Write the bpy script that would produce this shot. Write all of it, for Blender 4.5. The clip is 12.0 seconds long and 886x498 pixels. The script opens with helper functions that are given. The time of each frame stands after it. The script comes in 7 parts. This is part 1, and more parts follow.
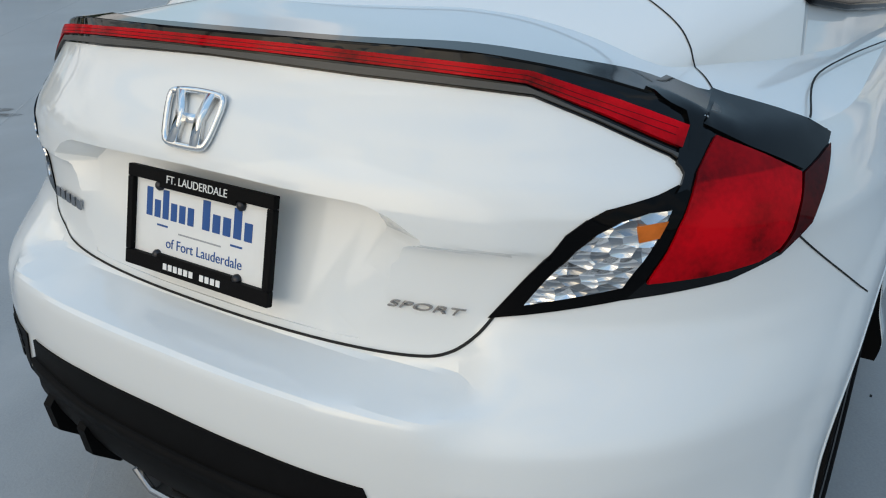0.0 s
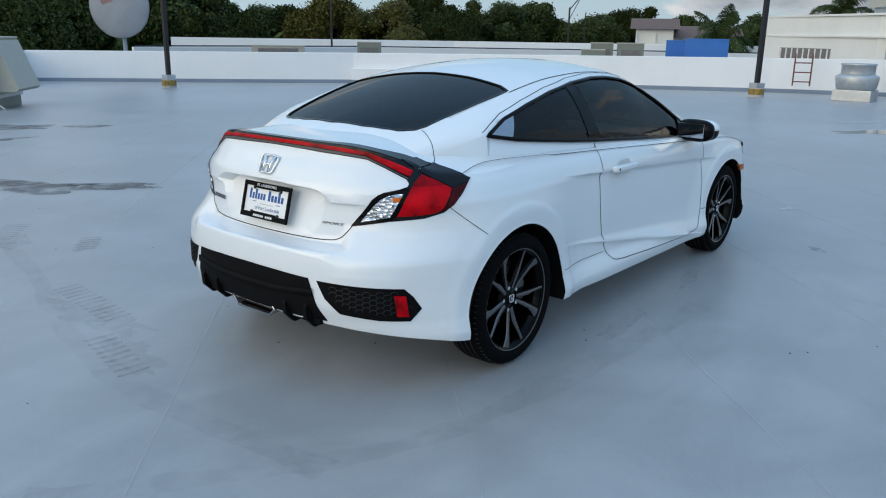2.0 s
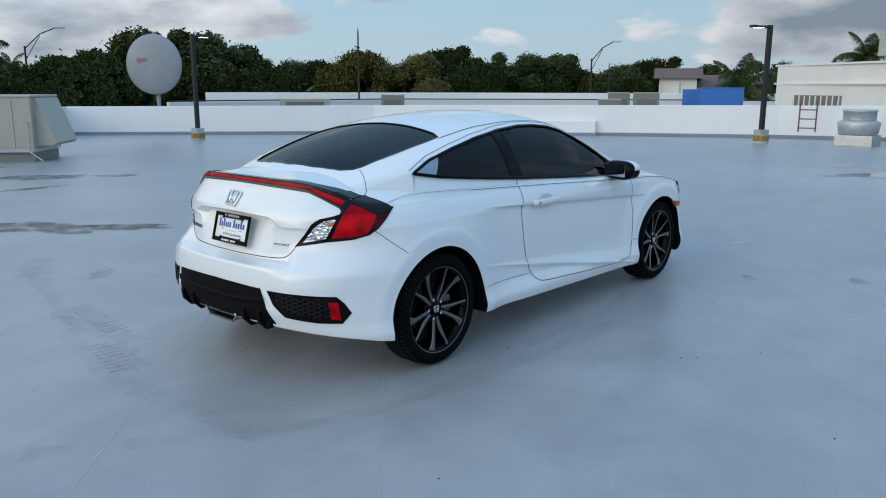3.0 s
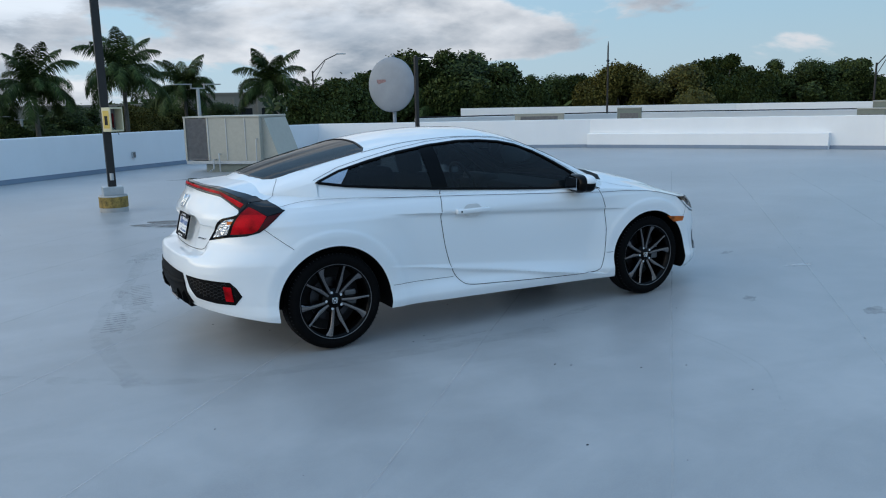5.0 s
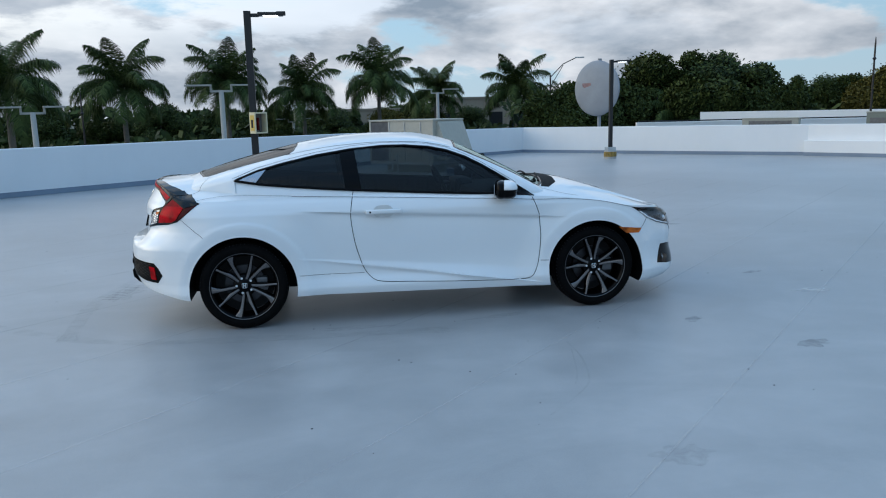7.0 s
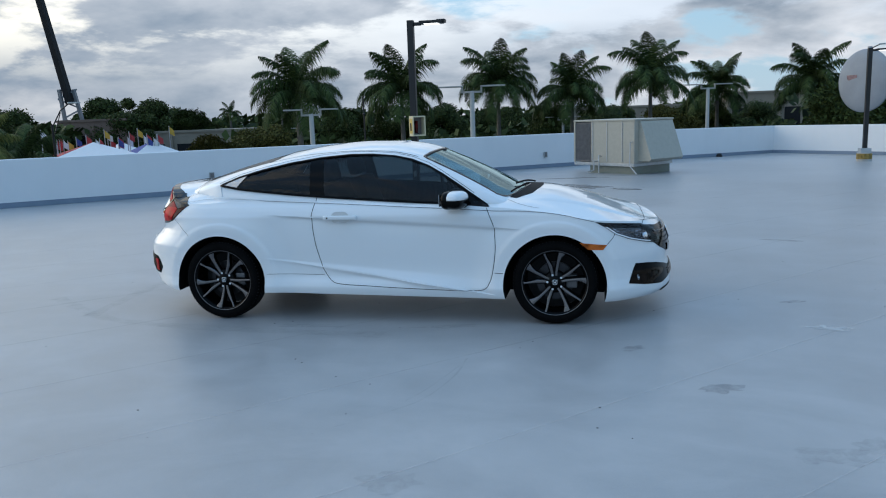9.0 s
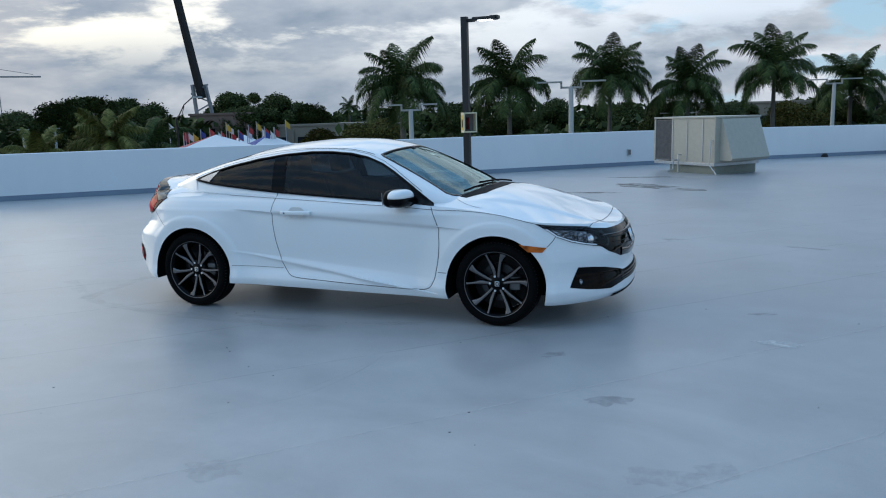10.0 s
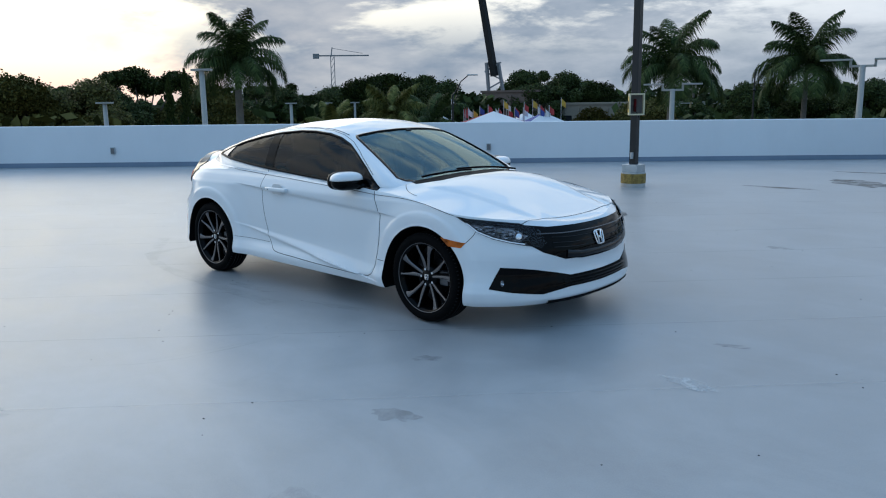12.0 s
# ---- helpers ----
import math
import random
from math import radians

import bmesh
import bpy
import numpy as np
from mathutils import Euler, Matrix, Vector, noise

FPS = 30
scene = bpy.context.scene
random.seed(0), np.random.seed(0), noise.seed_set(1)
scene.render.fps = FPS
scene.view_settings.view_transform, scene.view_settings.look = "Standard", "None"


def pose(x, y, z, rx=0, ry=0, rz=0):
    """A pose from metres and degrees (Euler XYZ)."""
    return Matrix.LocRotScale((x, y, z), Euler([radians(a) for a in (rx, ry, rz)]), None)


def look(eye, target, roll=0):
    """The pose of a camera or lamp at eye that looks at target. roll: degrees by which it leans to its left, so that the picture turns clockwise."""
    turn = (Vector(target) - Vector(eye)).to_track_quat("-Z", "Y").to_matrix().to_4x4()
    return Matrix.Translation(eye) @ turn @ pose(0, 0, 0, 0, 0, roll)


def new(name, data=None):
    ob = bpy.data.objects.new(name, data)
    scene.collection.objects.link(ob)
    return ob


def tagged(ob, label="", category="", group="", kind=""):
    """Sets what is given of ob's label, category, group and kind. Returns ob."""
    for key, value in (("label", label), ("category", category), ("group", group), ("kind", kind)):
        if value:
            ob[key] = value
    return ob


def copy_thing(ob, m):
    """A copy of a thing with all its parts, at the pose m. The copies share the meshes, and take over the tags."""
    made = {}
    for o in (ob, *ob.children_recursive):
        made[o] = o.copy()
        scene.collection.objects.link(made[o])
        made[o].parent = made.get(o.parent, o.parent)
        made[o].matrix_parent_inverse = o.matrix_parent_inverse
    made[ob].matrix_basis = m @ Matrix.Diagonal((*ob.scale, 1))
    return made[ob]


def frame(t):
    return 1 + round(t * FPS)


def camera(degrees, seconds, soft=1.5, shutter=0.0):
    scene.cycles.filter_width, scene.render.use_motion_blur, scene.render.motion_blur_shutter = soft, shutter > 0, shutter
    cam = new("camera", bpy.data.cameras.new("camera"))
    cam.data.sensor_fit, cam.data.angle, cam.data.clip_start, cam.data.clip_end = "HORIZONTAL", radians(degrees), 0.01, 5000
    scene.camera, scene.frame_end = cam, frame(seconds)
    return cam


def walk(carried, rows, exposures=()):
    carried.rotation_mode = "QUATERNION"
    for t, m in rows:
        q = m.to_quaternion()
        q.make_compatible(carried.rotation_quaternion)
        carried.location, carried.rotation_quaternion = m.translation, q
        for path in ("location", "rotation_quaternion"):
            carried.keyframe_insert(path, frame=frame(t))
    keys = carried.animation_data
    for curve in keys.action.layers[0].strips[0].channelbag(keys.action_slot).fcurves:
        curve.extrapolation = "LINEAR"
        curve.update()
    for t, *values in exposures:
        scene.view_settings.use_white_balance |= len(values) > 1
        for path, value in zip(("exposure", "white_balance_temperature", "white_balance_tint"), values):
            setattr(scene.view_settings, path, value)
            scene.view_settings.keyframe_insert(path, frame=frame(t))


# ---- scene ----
cam = camera(59.3, 12.0, soft=1.1)
PATH = [
    (0, (-2.827, -0.922, 1.242), (-1.301, 0.081, 0.426), -1.30),
    (0.5, (-3.222, -1.322, 1.309), (-1.698, -0.261, 0.566), 0.50),
    (1, (-3.609, -1.820, 1.404), (-2.093, -0.748, 0.661), 1.90),
    (1.5, (-4.030, -2.317, 1.493), (-2.513, -1.185, 0.848), 1.40),
    (2, (-4.298, -2.780, 1.534), (-2.793, -1.576, 1.000), 0.90),
    (2.5, (-4.520, -3.205, 1.551), (-3.005, -1.981, 1.095), 0.50),
    (3, (-4.536, -3.674, 1.569), (-3.060, -2.386, 1.156), 0.13),
    (3.5, (-4.358, -4.161, 1.572), (-2.965, -2.782, 1.168), -0.27),
    (4, (-4.029, -4.651, 1.575), (-2.760, -3.159, 1.168), -0.68),
    (4.5, (-3.587, -5.128, 1.577), (-2.481, -3.512, 1.172), -1.20),
    (5, (-3.097, -5.518, 1.588), (-2.153, -3.795, 1.215), -1.20),
    (5.5, (-2.585, -5.903, 1.588), (-1.812, -4.092, 1.237), -1.50),
    (6, (-2.029, -6.200, 1.579), (-1.382, -4.339, 1.235), -0.70),
    (6.5, (-1.453, -6.470, 1.585), (-0.942, -4.568, 1.235), -1.20),
    (7, (-0.848, -6.616, 1.563), (-0.516, -4.675, 1.212), -1.30),
    (7.5, (-0.239, -6.710, 1.574), (-0.099, -4.753, 1.221), -1.73),
    (8, (0.393, -6.744, 1.577), (0.348, -4.780, 1.227), -2.02),
    (8.5, (1.037, -6.720, 1.582), (0.815, -4.764, 1.237), -2.13),
    (9, (1.685, -6.636, 1.592), (1.289, -4.705, 1.254), -2.00),
    (9.5, (2.317, -6.487, 1.577), (1.780, -4.589, 1.246), -1.90),
    (10, (2.960, -6.297, 1.580), (2.272, -4.450, 1.239), -1.70),
    (10.5, (3.530, -5.986, 1.558), (2.677, -4.214, 1.193), -1.80),
    (11, (4.075, -5.630, 1.554), (3.063, -3.944, 1.189), -1.60),
    (11.5, (4.556, -5.213, 1.538), (3.387, -3.635, 1.160), -1.10),
    (12, (5.018, -4.724, 1.550), (3.701, -3.268, 1.172), -0.80),
]
walk(cam, [(t, look(eye, target, roll)) for t, eye, target, roll in PATH], [(0, -0.09, 6600, 7), (0.5, 0.02, 6290, 7), (1, 0.12, 6120, 7), (2, 0.12, 6000, 6), (2.5, 0.10, 5960, 6), (5.5, 0.05, 5810, 6), (9, 0.01, 5760, 6), (12, -0.07, 5680, 6)])


# ---- sky and sun: early evening, broken cloud, sun low behind cloud ----
SUN_AZ, SUN_EL = 166.0, 7.0
sun_dir = Vector((math.cos(radians(SUN_EL)) * math.cos(radians(SUN_AZ)), math.cos(radians(SUN_EL)) * math.sin(radians(SUN_AZ)), math.sin(radians(SUN_EL))))


class Nodes:
    """Small helper round a node tree."""

    def __init__(self, tree):
        self.t = tree
        tree.nodes.clear()

    def n(self, kind, inputs=None):
        node = self.t.nodes.new(kind)
        for k, v in (inputs or {}).items():
            self.put(node.inputs[k], v)
        return node

    def put(self, sock, v):
        if isinstance(v, bpy.types.NodeSocket):
            self.t.links.new(v, sock)
        elif isinstance(v, bpy.types.Node):
            self.t.links.new(v.outputs[0], sock)
        else:
            sock.default_value = v

    def math(self, op, a, b=0.0, c=0.0, clamp=False):
        node = self.n("ShaderNodeMath", {0: a, 1: b, 2: c})
        node.operation, node.use_clamp = op, clamp
        return node.outputs[0]

    def vmath(self, op, a, b=(0, 0, 0)):
        node = self.n("ShaderNodeVectorMath", {0: a, 1: b})
        node.operation = op
        return node.outputs["Value"] if op in ("DOT_PRODUCT", "LENGTH") else node.outputs[0]

    def mix(self, f, a, b):
        node = self.n("ShaderNodeMix")
        node.data_type = "RGBA"
        self.put(node.inputs[0], f), self.put(node.inputs[6], a), self.put(node.inputs[7], b)
        return node.outputs[2]

    def ramp(self, f, stops, interp="LINEAR"):
        node = self.n("ShaderNodeValToRGB", {0: f})
        cr = node.color_ramp
        cr.interpolation = interp
        while len(cr.elements) < len(stops):
            cr.elements.new(0.5)
        for e, (p, c) in zip(cr.elements, stops):
            e.position = p
            e.color = c if len(c) == 4 else (*c, 1)
        return node.outputs[0]

    def noise(self, vec, scale, detail=4, rough=0.5, distortion=0.0):
        return self.n("ShaderNodeTexNoise", {"Vector": vec, "Scale": scale, "Detail": detail, "Roughness": rough, "Distortion": distortion}).outputs[0]


world = bpy.data.worlds.new("evening_sky")
scene.world = world
world.use_nodes = True
w = Nodes(world.node_tree)
gen = w.n("ShaderNodeTexCoord").outputs["Generated"]
sep = w.n("ShaderNodeSeparateXYZ", {0: gen})
up = w.math("MAXIMUM", sep.outputs[2], 0.0)
sky = w.n("ShaderNodeTexSky")
sky.sky_type, sky.sun_disc, sky.sun_elevation, sky.sun_rotation = "NISHITA", False, radians(SUN_EL), radians(90 - SUN_AZ)
# height over the horizon decides how blue the clear sky is
clear = w.ramp(up, [(0.0, (0.62, 0.74, 0.80)), (0.10, (0.50, 0.68, 0.80)), (0.30, (0.40, 0.60, 0.82)), (0.75, (0.33, 0.53, 0.80))])
clear = w.mix(0.85, w.vmath("MULTIPLY", sky.outputs[0], (0.1, 0.1, 0.1)), clear)
# broken cumulus: the tops catch the light, the undersides are grey
flat = w.math("ADD", up, 0.40)
px, py = w.math("DIVIDE", sep.outputs[0], flat), w.math("DIVIDE", sep.outputs[1], flat)
pos = w.n("ShaderNodeCombineXYZ", {0: px, 1: py, 2: w.math("MULTIPLY", up, 3.4)}).outputs[0]
puff = w.noise(pos, 1.7, 8, 0.54, 0.15)
above = w.noise(w.vmath("ADD", pos, (-0.05, 0.01, 0.17)), 1.7, 8, 0.54, 0.15)
bank = w.noise(pos, 0.7, 3, 0.5, 0.2)
toward = w.math("MAXIMUM", w.vmath("DOT_PRODUCT", gen, tuple(sun_dir)), 0.0)
side = w.vmath("DOT_PRODUCT", gen, (math.cos(radians(SUN_AZ)), math.sin(radians(SUN_AZ)), 0))
west = w.ramp(side, [(0.10, (0, 0, 0)), (0.70, (1, 1, 1))])
cover = w.math("ADD", w.math("ADD", w.math("MULTIPLY", puff, 0.6), w.math("MULTIPLY", bank, 0.45)), w.math("SUBTRACT", w.math("SUBTRACT", w.math("MULTIPLY", west, 0.12), w.math("MULTIPLY", up, 0.17)), w.math("MULTIPLY", w.math("MAXIMUM", w.math("MULTIPLY", sep.outputs[1], -1.0), 0.0), 0.10)))
cover = w.math("ADD", cover, w.math("SUBTRACT", 0.012, w.math("MULTIPLY", west, 0.012)))
mask = w.ramp(cover, [(0.503, (0, 0, 0)), (0.540, (1, 1, 1))], "EASE")
aloft = w.ramp(up, [(0.25, (0, 0, 0)), (0.55, (1, 1, 1))])
haze = w.math("MULTIPLY", w.math("POWER", toward, 6.0), w.math("SUBTRACT", 1.0, aloft))
swing = w.math("MULTIPLY", w.math("SUBTRACT", puff, above), w.math("SUBTRACT", 5.2, w.math("MULTIPLY", west, 3.4)))
core = w.ramp(cover, [(0.50, (0, 0, 0)), (0.585, (1, 1, 1))])
high = w.math("MULTIPLY", w.ramp(up, [(0.12, (0, 0, 0)), (0.27, (1, 1, 1))]), w.math("ADD", 0.25, w.math("MULTIPLY", west, 0.35)))
bright = w.math("ADD", w.math("ADD", swing, high), w.math("SUBTRACT", 0.95, w.math("MULTIPLY", core, 0.80)), clamp=True)
lit = w.mix(haze, w.mix(aloft, (0.86, 0.82, 0.80, 1), (0.66, 0.75, 0.83, 1)), (1.25, 0.98, 0.70, 1))
dark = w.mix(haze, (0.285, 0.325, 0.375, 1), (0.30, 0.315, 0.355, 1))
cloud = w.mix(bright, dark, lit)
col = w.mix(mask, clear, cloud)
# long breaks in the western cloud bank, lit from behind
strip = w.noise(w.vmath("MULTIPLY", pos, (1.0, 1.0, 1.6)), 1.9, 9, 0.6, 0.2)
rift = w.ramp(w.math("ADD", strip, w.math("MULTIPLY", west, 0.04)), [(0.49, (0, 0, 0)), (0.60, (1, 1, 1))], "EASE")
rift = w.math("MULTIPLY", rift, w.math("MULTIPLY", w.ramp(up, [(0.045, (0, 0, 0)), (0.11, (1, 1, 1))]), w.ramp(w.math("ADD", w.math("MULTIPLY", side, 0.5), 0.5), [(0.30, (0, 0, 0)), (0.55, (1, 1, 1))])))
col = w.mix(w.math("MULTIPLY", rift, 0.85), col, w.mix(w.math("POWER", toward, 2.0), (0.82, 0.84, 0.88, 1), (1.45, 1.22, 0.88, 1)))
# thin cloud in front of the low sun
thin = w.ramp(w.math("SUBTRACT", toward, w.math("MULTIPLY", w.math("SUBTRACT", puff, 0.45), 0.16)), [(0.938, (0, 0, 0)), (0.975, (1, 1, 1))], "EASE")
col = w.mix(w.math("MULTIPLY", thin, 0.9), col, w.mix(w.ramp(up, [(0.02, (0, 0, 0)), (0.08, (1, 1, 1))]), (1.35, 0.92, 0.66, 1), (2.0, 1.62, 1.08, 1)))
below = w.math("LESS_THAN", sep.outputs[2], -0.002)
lift = w.math("MULTIPLY", w.math("ADD", 0.94, w.math("MULTIPLY", up, 0.55)), w.math("ADD", 0.98, w.math("MULTIPLY", side, 0.20)))
col = w.n("ShaderNodeVectorMath", {0: col, 1: w.n("ShaderNodeCombineXYZ", {0: lift, 1: lift, 2: lift})})
col.operation = "MULTIPLY"
col = col.outputs[0]
col = w.mix(below, col, (0.16, 0.18, 0.19, 1))
w.n("ShaderNodeOutputWorld", {0: w.n("ShaderNodeBackground", {0: col, 1: 1.0})})

sun = new("sun", bpy.data.lights.new("sun", "SUN"))
sun.data.energy, sun.data.angle, sun.data.color = 0.85, radians(60), (1.0, 0.90, 0.78)
sun.matrix_world = look(sun_dir * 50, (0, 0, 0))


# ---- materials ----
def material(name):
    m = bpy.data.materials.new(name)
    m.use_nodes = True
    k = Nodes(m.node_tree)
    return m, k


def finish(k, **inputs):
    b = k.n("ShaderNodeBsdfPrincipled")
    for key, v in inputs.items():
        k.put(b.inputs[key.replace("_", " ")], v)
    k.n("ShaderNodeOutputMaterial", {0: b})
    return b


def simple(name, color, rough=0.5, metal=0.0, coat=0.0, vary=0.12, scale=9.0, bump=0.0, fine=60.0, spec=0.5):
    """Colour with variation at two scales and a little relief."""
    m, k = material(name)
    obj = k.n("ShaderNodeTexCoord").outputs["Object"]
    a, b = k.noise(obj, scale, 4, 0.6), k.noise(obj, fine, 3, 0.6)
    f = k.math("ADD", k.math("MULTIPLY", a, 0.65), k.math("MULTIPLY", b, 0.35))
    c0, c1 = [max(0, c * (1 - vary)) for c in color], [min(1, c * (1 + vary)) for c in color]
    col = k.ramp(f, [(0.3, c0), (0.7, c1)])
    r = k.math("ADD", k.math("MULTIPLY", k.math("SUBTRACT", b, 0.5), 0.25 * rough), rough, clamp=True)
    extra = {}
    if bump:
        extra["Normal"] = k.n("ShaderNodeBump", {"Strength": 0.5, "Distance": bump, "Height": b}).outputs[0]
    if coat:
        extra["Coat_Weight"], extra["Coat_Roughness"] = coat, 0.03
    finish(k, Base_Color=col, Roughness=r, Metallic=metal, Specular_IOR_Level=spec, **extra)
    return m


def paint_material():
    m, k = material("pearl_white_paint")
    obj = k.n("ShaderNodeTexCoord").outputs["Object"]
    flake = k.noise(obj, 900, 2, 0.5)
    dirt = k.noise(obj, 3.5, 6, 0.65)
    col = k.mix(k.math("MULTIPLY", dirt, 0.14), (0.775, 0.795, 0.805, 1), (0.68, 0.69, 0.685, 1))
    r = k.math("ADD", k.math("MULTIPLY", flake, 0.12), 0.28)
    finish(k, Base_Color=col, Roughness=r, Coat_Weight=1.0, Coat_Roughness=0.025, Specular_IOR_Level=0.5)
    return m


def glass_material(name, tint, rough=0.0, spec=1.0, ior=1.52, hue=(1, 1, 1)):
    """A thin pane: tinted see-through with a mirror coat by Fresnel."""
    m, k = material(name)
    fres = k.n("ShaderNodeFresnel", {"IOR": ior})
    tr = k.n("ShaderNodeBsdfTransparent", {0: (*tint, 1)})
    gl = k.n("ShaderNodeBsdfGlossy", {"Color": (spec * hue[0], spec * hue[1], spec * hue[2], 1), "Roughness": rough})
    k.n("ShaderNodeOutputMaterial", {0: k.n("ShaderNodeMixShader", {0: fres, 1: tr, 2: gl})})
    return m


def lens_material(name, color, coat=0.25, glow=0.0, split=None):
    """Coloured lamp lens: a glossy skin over a soft inner structure."""
    m, k = material(name)
    obj = k.n("ShaderNodeTexCoord").outputs["Object"]
    big = k.noise(obj, 11.0, 2, 0.4)
    fine = k.noise(obj, 120.0, 2, 0.5)
    f = k.math("ADD", k.math("MULTIPLY", big, 0.8), k.math("MULTIPLY", fine, 0.2))
    col = k.ramp(f, [(0.32, tuple(c * 0.22 for c in color)), (0.47, tuple(c * 0.8 for c in color)), (0.62, tuple(c * 1.25 for c in color))])
    if split:
        # the lens's smoked upper field and its moulded bars
        z = k.n("ShaderNodeSeparateXYZ", {0: obj}).outputs[2]
        shade = k.ramp(k.math("MULTIPLY", k.math("SUBTRACT", z, split - 0.02), 25.0), [(0.45, (0, 0, 0)), (0.52, (1, 1, 1))])
        col = k.mix(k.math("MULTIPLY", shade, 0.45), col, (0.03, 0.001, 0.002, 1))
    finish(k, Base_Color=col, Roughness=0.4, Specular_IOR_Level=0.03, Coat_Weight=coat, Coat_Roughness=0.03, Emission_Color=(*color, 1), Emission_Strength=glow)
    return m


def facet_material(name, lo, hi):
    """Mirror facets under a clear cover."""
    m, k = material(name)
    obj = k.n("ShaderNodeTexCoord").outputs["Object"]
    v = k.n("ShaderNodeTexVoronoi", {"Vector": k.vmath("MULTIPLY", obj, (1, 1, 1.6)), "Scale": 42.0})
    nrm = k.n("ShaderNodeBump", {"Strength": 1.0, "Distance": 0.012, "Height": v.outputs["Distance"]}).outputs[0]
    tone = k.ramp(k.n("ShaderNodeSeparateXYZ", {0: v.outputs["Color"]}).outputs[0], [(0.1, lo), (0.9, hi)])
    finish(k, Base_Color=tone, Roughness=0.12, Metallic=0.9, Normal=nrm, Coat_Weight=0.5, Coat_Roughness=0.02)
    return m


def deck_material():
    m, k = material("coated_concrete_deck")
    obj = k.n("ShaderNodeTexCoord").outputs["Object"]
    a = k.noise(obj, 0.16, 5, 0.6, 0.4)
    b = k.noise(obj, 1.3, 6, 0.65, 0.6)
    c = k.noise(obj, 140, 3, 0.6)
    streak = k.noise(k.vmath("MULTIPLY", obj, (0.7, 1.3, 1)), 0.8, 6, 0.6, 1.6)
    f = k.math("ADD", k.math("ADD", k.math("MULTIPLY", a, 0.40), k.math("MULTIPLY", b, 0.3)), k.math("MULTIPLY", streak, 0.30))
    col = k.ramp(f, [(0.37, (0.215, 0.223, 0.230)), (0.50, (0.296, 0.305, 0.312)), (0.62, (0.385, 0.392, 0.396))])
    scuff = k.ramp(k.noise(k.vmath("MULTIPLY", obj, (1.0, 0.45, 1)), 0.55, 7, 0.7, 1.5), [(0.62, (0, 0, 0)), (0.74, (1, 1, 1))])
    col = k.mix(k.math("MULTIPLY", scuff, 0.25), col, (0.24, 0.235, 0.23, 1))
    col = k.mix(k.math("MULTIPLY", k.ramp(c, [(0.35, (0, 0, 0)), (0.7, (1, 1, 1))]), 0.35), col, (0.40, 0.405, 0.41, 1))
    r = k.ramp(k.math("ADD", k.math("MULTIPLY", b, 0.5), k.math("MULTIPLY", streak, 0.5)), [(0.30, (0.31, 0.31, 0.31)), (0.70, (0.43, 0.43, 0.43))])
    h = k.math("ADD", k.math("MULTIPLY", c, 0.5), k.math("MULTIPLY", b, 0.5))
    nrm = k.n("ShaderNodeBump", {"Strength": 0.35, "Distance": 0.004, "Height": h}).outputs[0]
    finish(k, Base_Color=col, Roughness=r, Normal=nrm)
    return m


def wall_material(name, base, drip=0.25):
    m, k = material(name)
    obj = k.n("ShaderNodeTexCoord").outputs["Object"]
    a = k.noise(obj, 0.5, 5, 0.6)
    s = k.noise(k.vmath("MULTIPLY", obj, (1.2, 1.2, 0.5)), 1.0, 5, 0.65)
    c = k.noise(obj, 60, 3, 0.6)
    f = k.math("ADD", k.math("MULTIPLY", a, 0.5), k.math("MULTIPLY", s, 0.5))
    col = k.ramp(f, [(0.3, tuple(x * (1 - drip) for x in base)), (0.55, base), (0.8, tuple(min(0.86, x * 1.05) for x in base))])
    nrm = k.n("ShaderNodeBump", {"Strength": 0.3, "Distance": 0.004, "Height": c}).outputs[0]
    finish(k, Base_Color=col, Roughness=0.75, Normal=nrm)
    return m


def leaf_material(name, dark, light):
    m, k = material(name)
    obj = k.n("ShaderNodeTexCoord").outputs["Object"]
    rnd = k.n("ShaderNodeNewGeometry").outputs["Random Per Island"]
    f = k.math("ADD", k.math("MULTIPLY", rnd, 0.6), k.math("MULTIPLY", k.noise(obj, 0.35, 4, 0.6), 0.4))
    col = k.ramp(f, [(0.2, dark), (0.8, light)])
    finish(k, Base_Color=col, Roughness=0.65, Specular_IOR_Level=0.12)
    return m


PAINT = paint_material()
BLACK = simple("gloss_black_trim", (0.0015, 0.0015, 0.0018), 0.08, spec=0.11, vary=0.2)
SLICK = simple("polished_black_panel", (0.0020, 0.0024, 0.0032), 0.05, spec=0.28, vary=0.2)
MESHBLACK = simple("black_honeycomb_plastic", (0.009, 0.009, 0.0095), 0.4, spec=0.2, vary=0.2)
UNDERGREY = simple("satin_grey_trim", (0.055, 0.053, 0.050), 0.45, vary=0.12)
PLASTIC = simple("textured_black_plastic", (0.005, 0.005, 0.0054), 0.6, spec=0.06, vary=0.25, bump=0.0006, fine=400)
RUBBER = simple("tyre_rubber", (0.0045, 0.0045, 0.0047), 0.75, spec=0.04, vary=0.3, bump=0.001, fine=200)
SEAM = simple("panel_gap", (0.008, 0.008, 0.009), 0.8, vary=0.1)
MIRRORGLASS = simple("mirror_silver", (0.45, 0.47, 0.50), 0.02, 1.0, vary=0.02)
CHROME = simple("polished_chrome", (0.78, 0.79, 0.80), 0.08, 1.0, vary=0.04)
MACHINED = simple("machined_alloy", (0.165, 0.155, 0.155), 0.26, 0.9, vary=0.08, fine=150)
RIMBLACK = simple("gloss_black_alloy", (0.002, 0.002, 0.0022), 0.2, spec=0.1)
STEELBRIGHT = simple("exhaust_steel", (0.34, 0.34, 0.35), 0.18, 1.0)
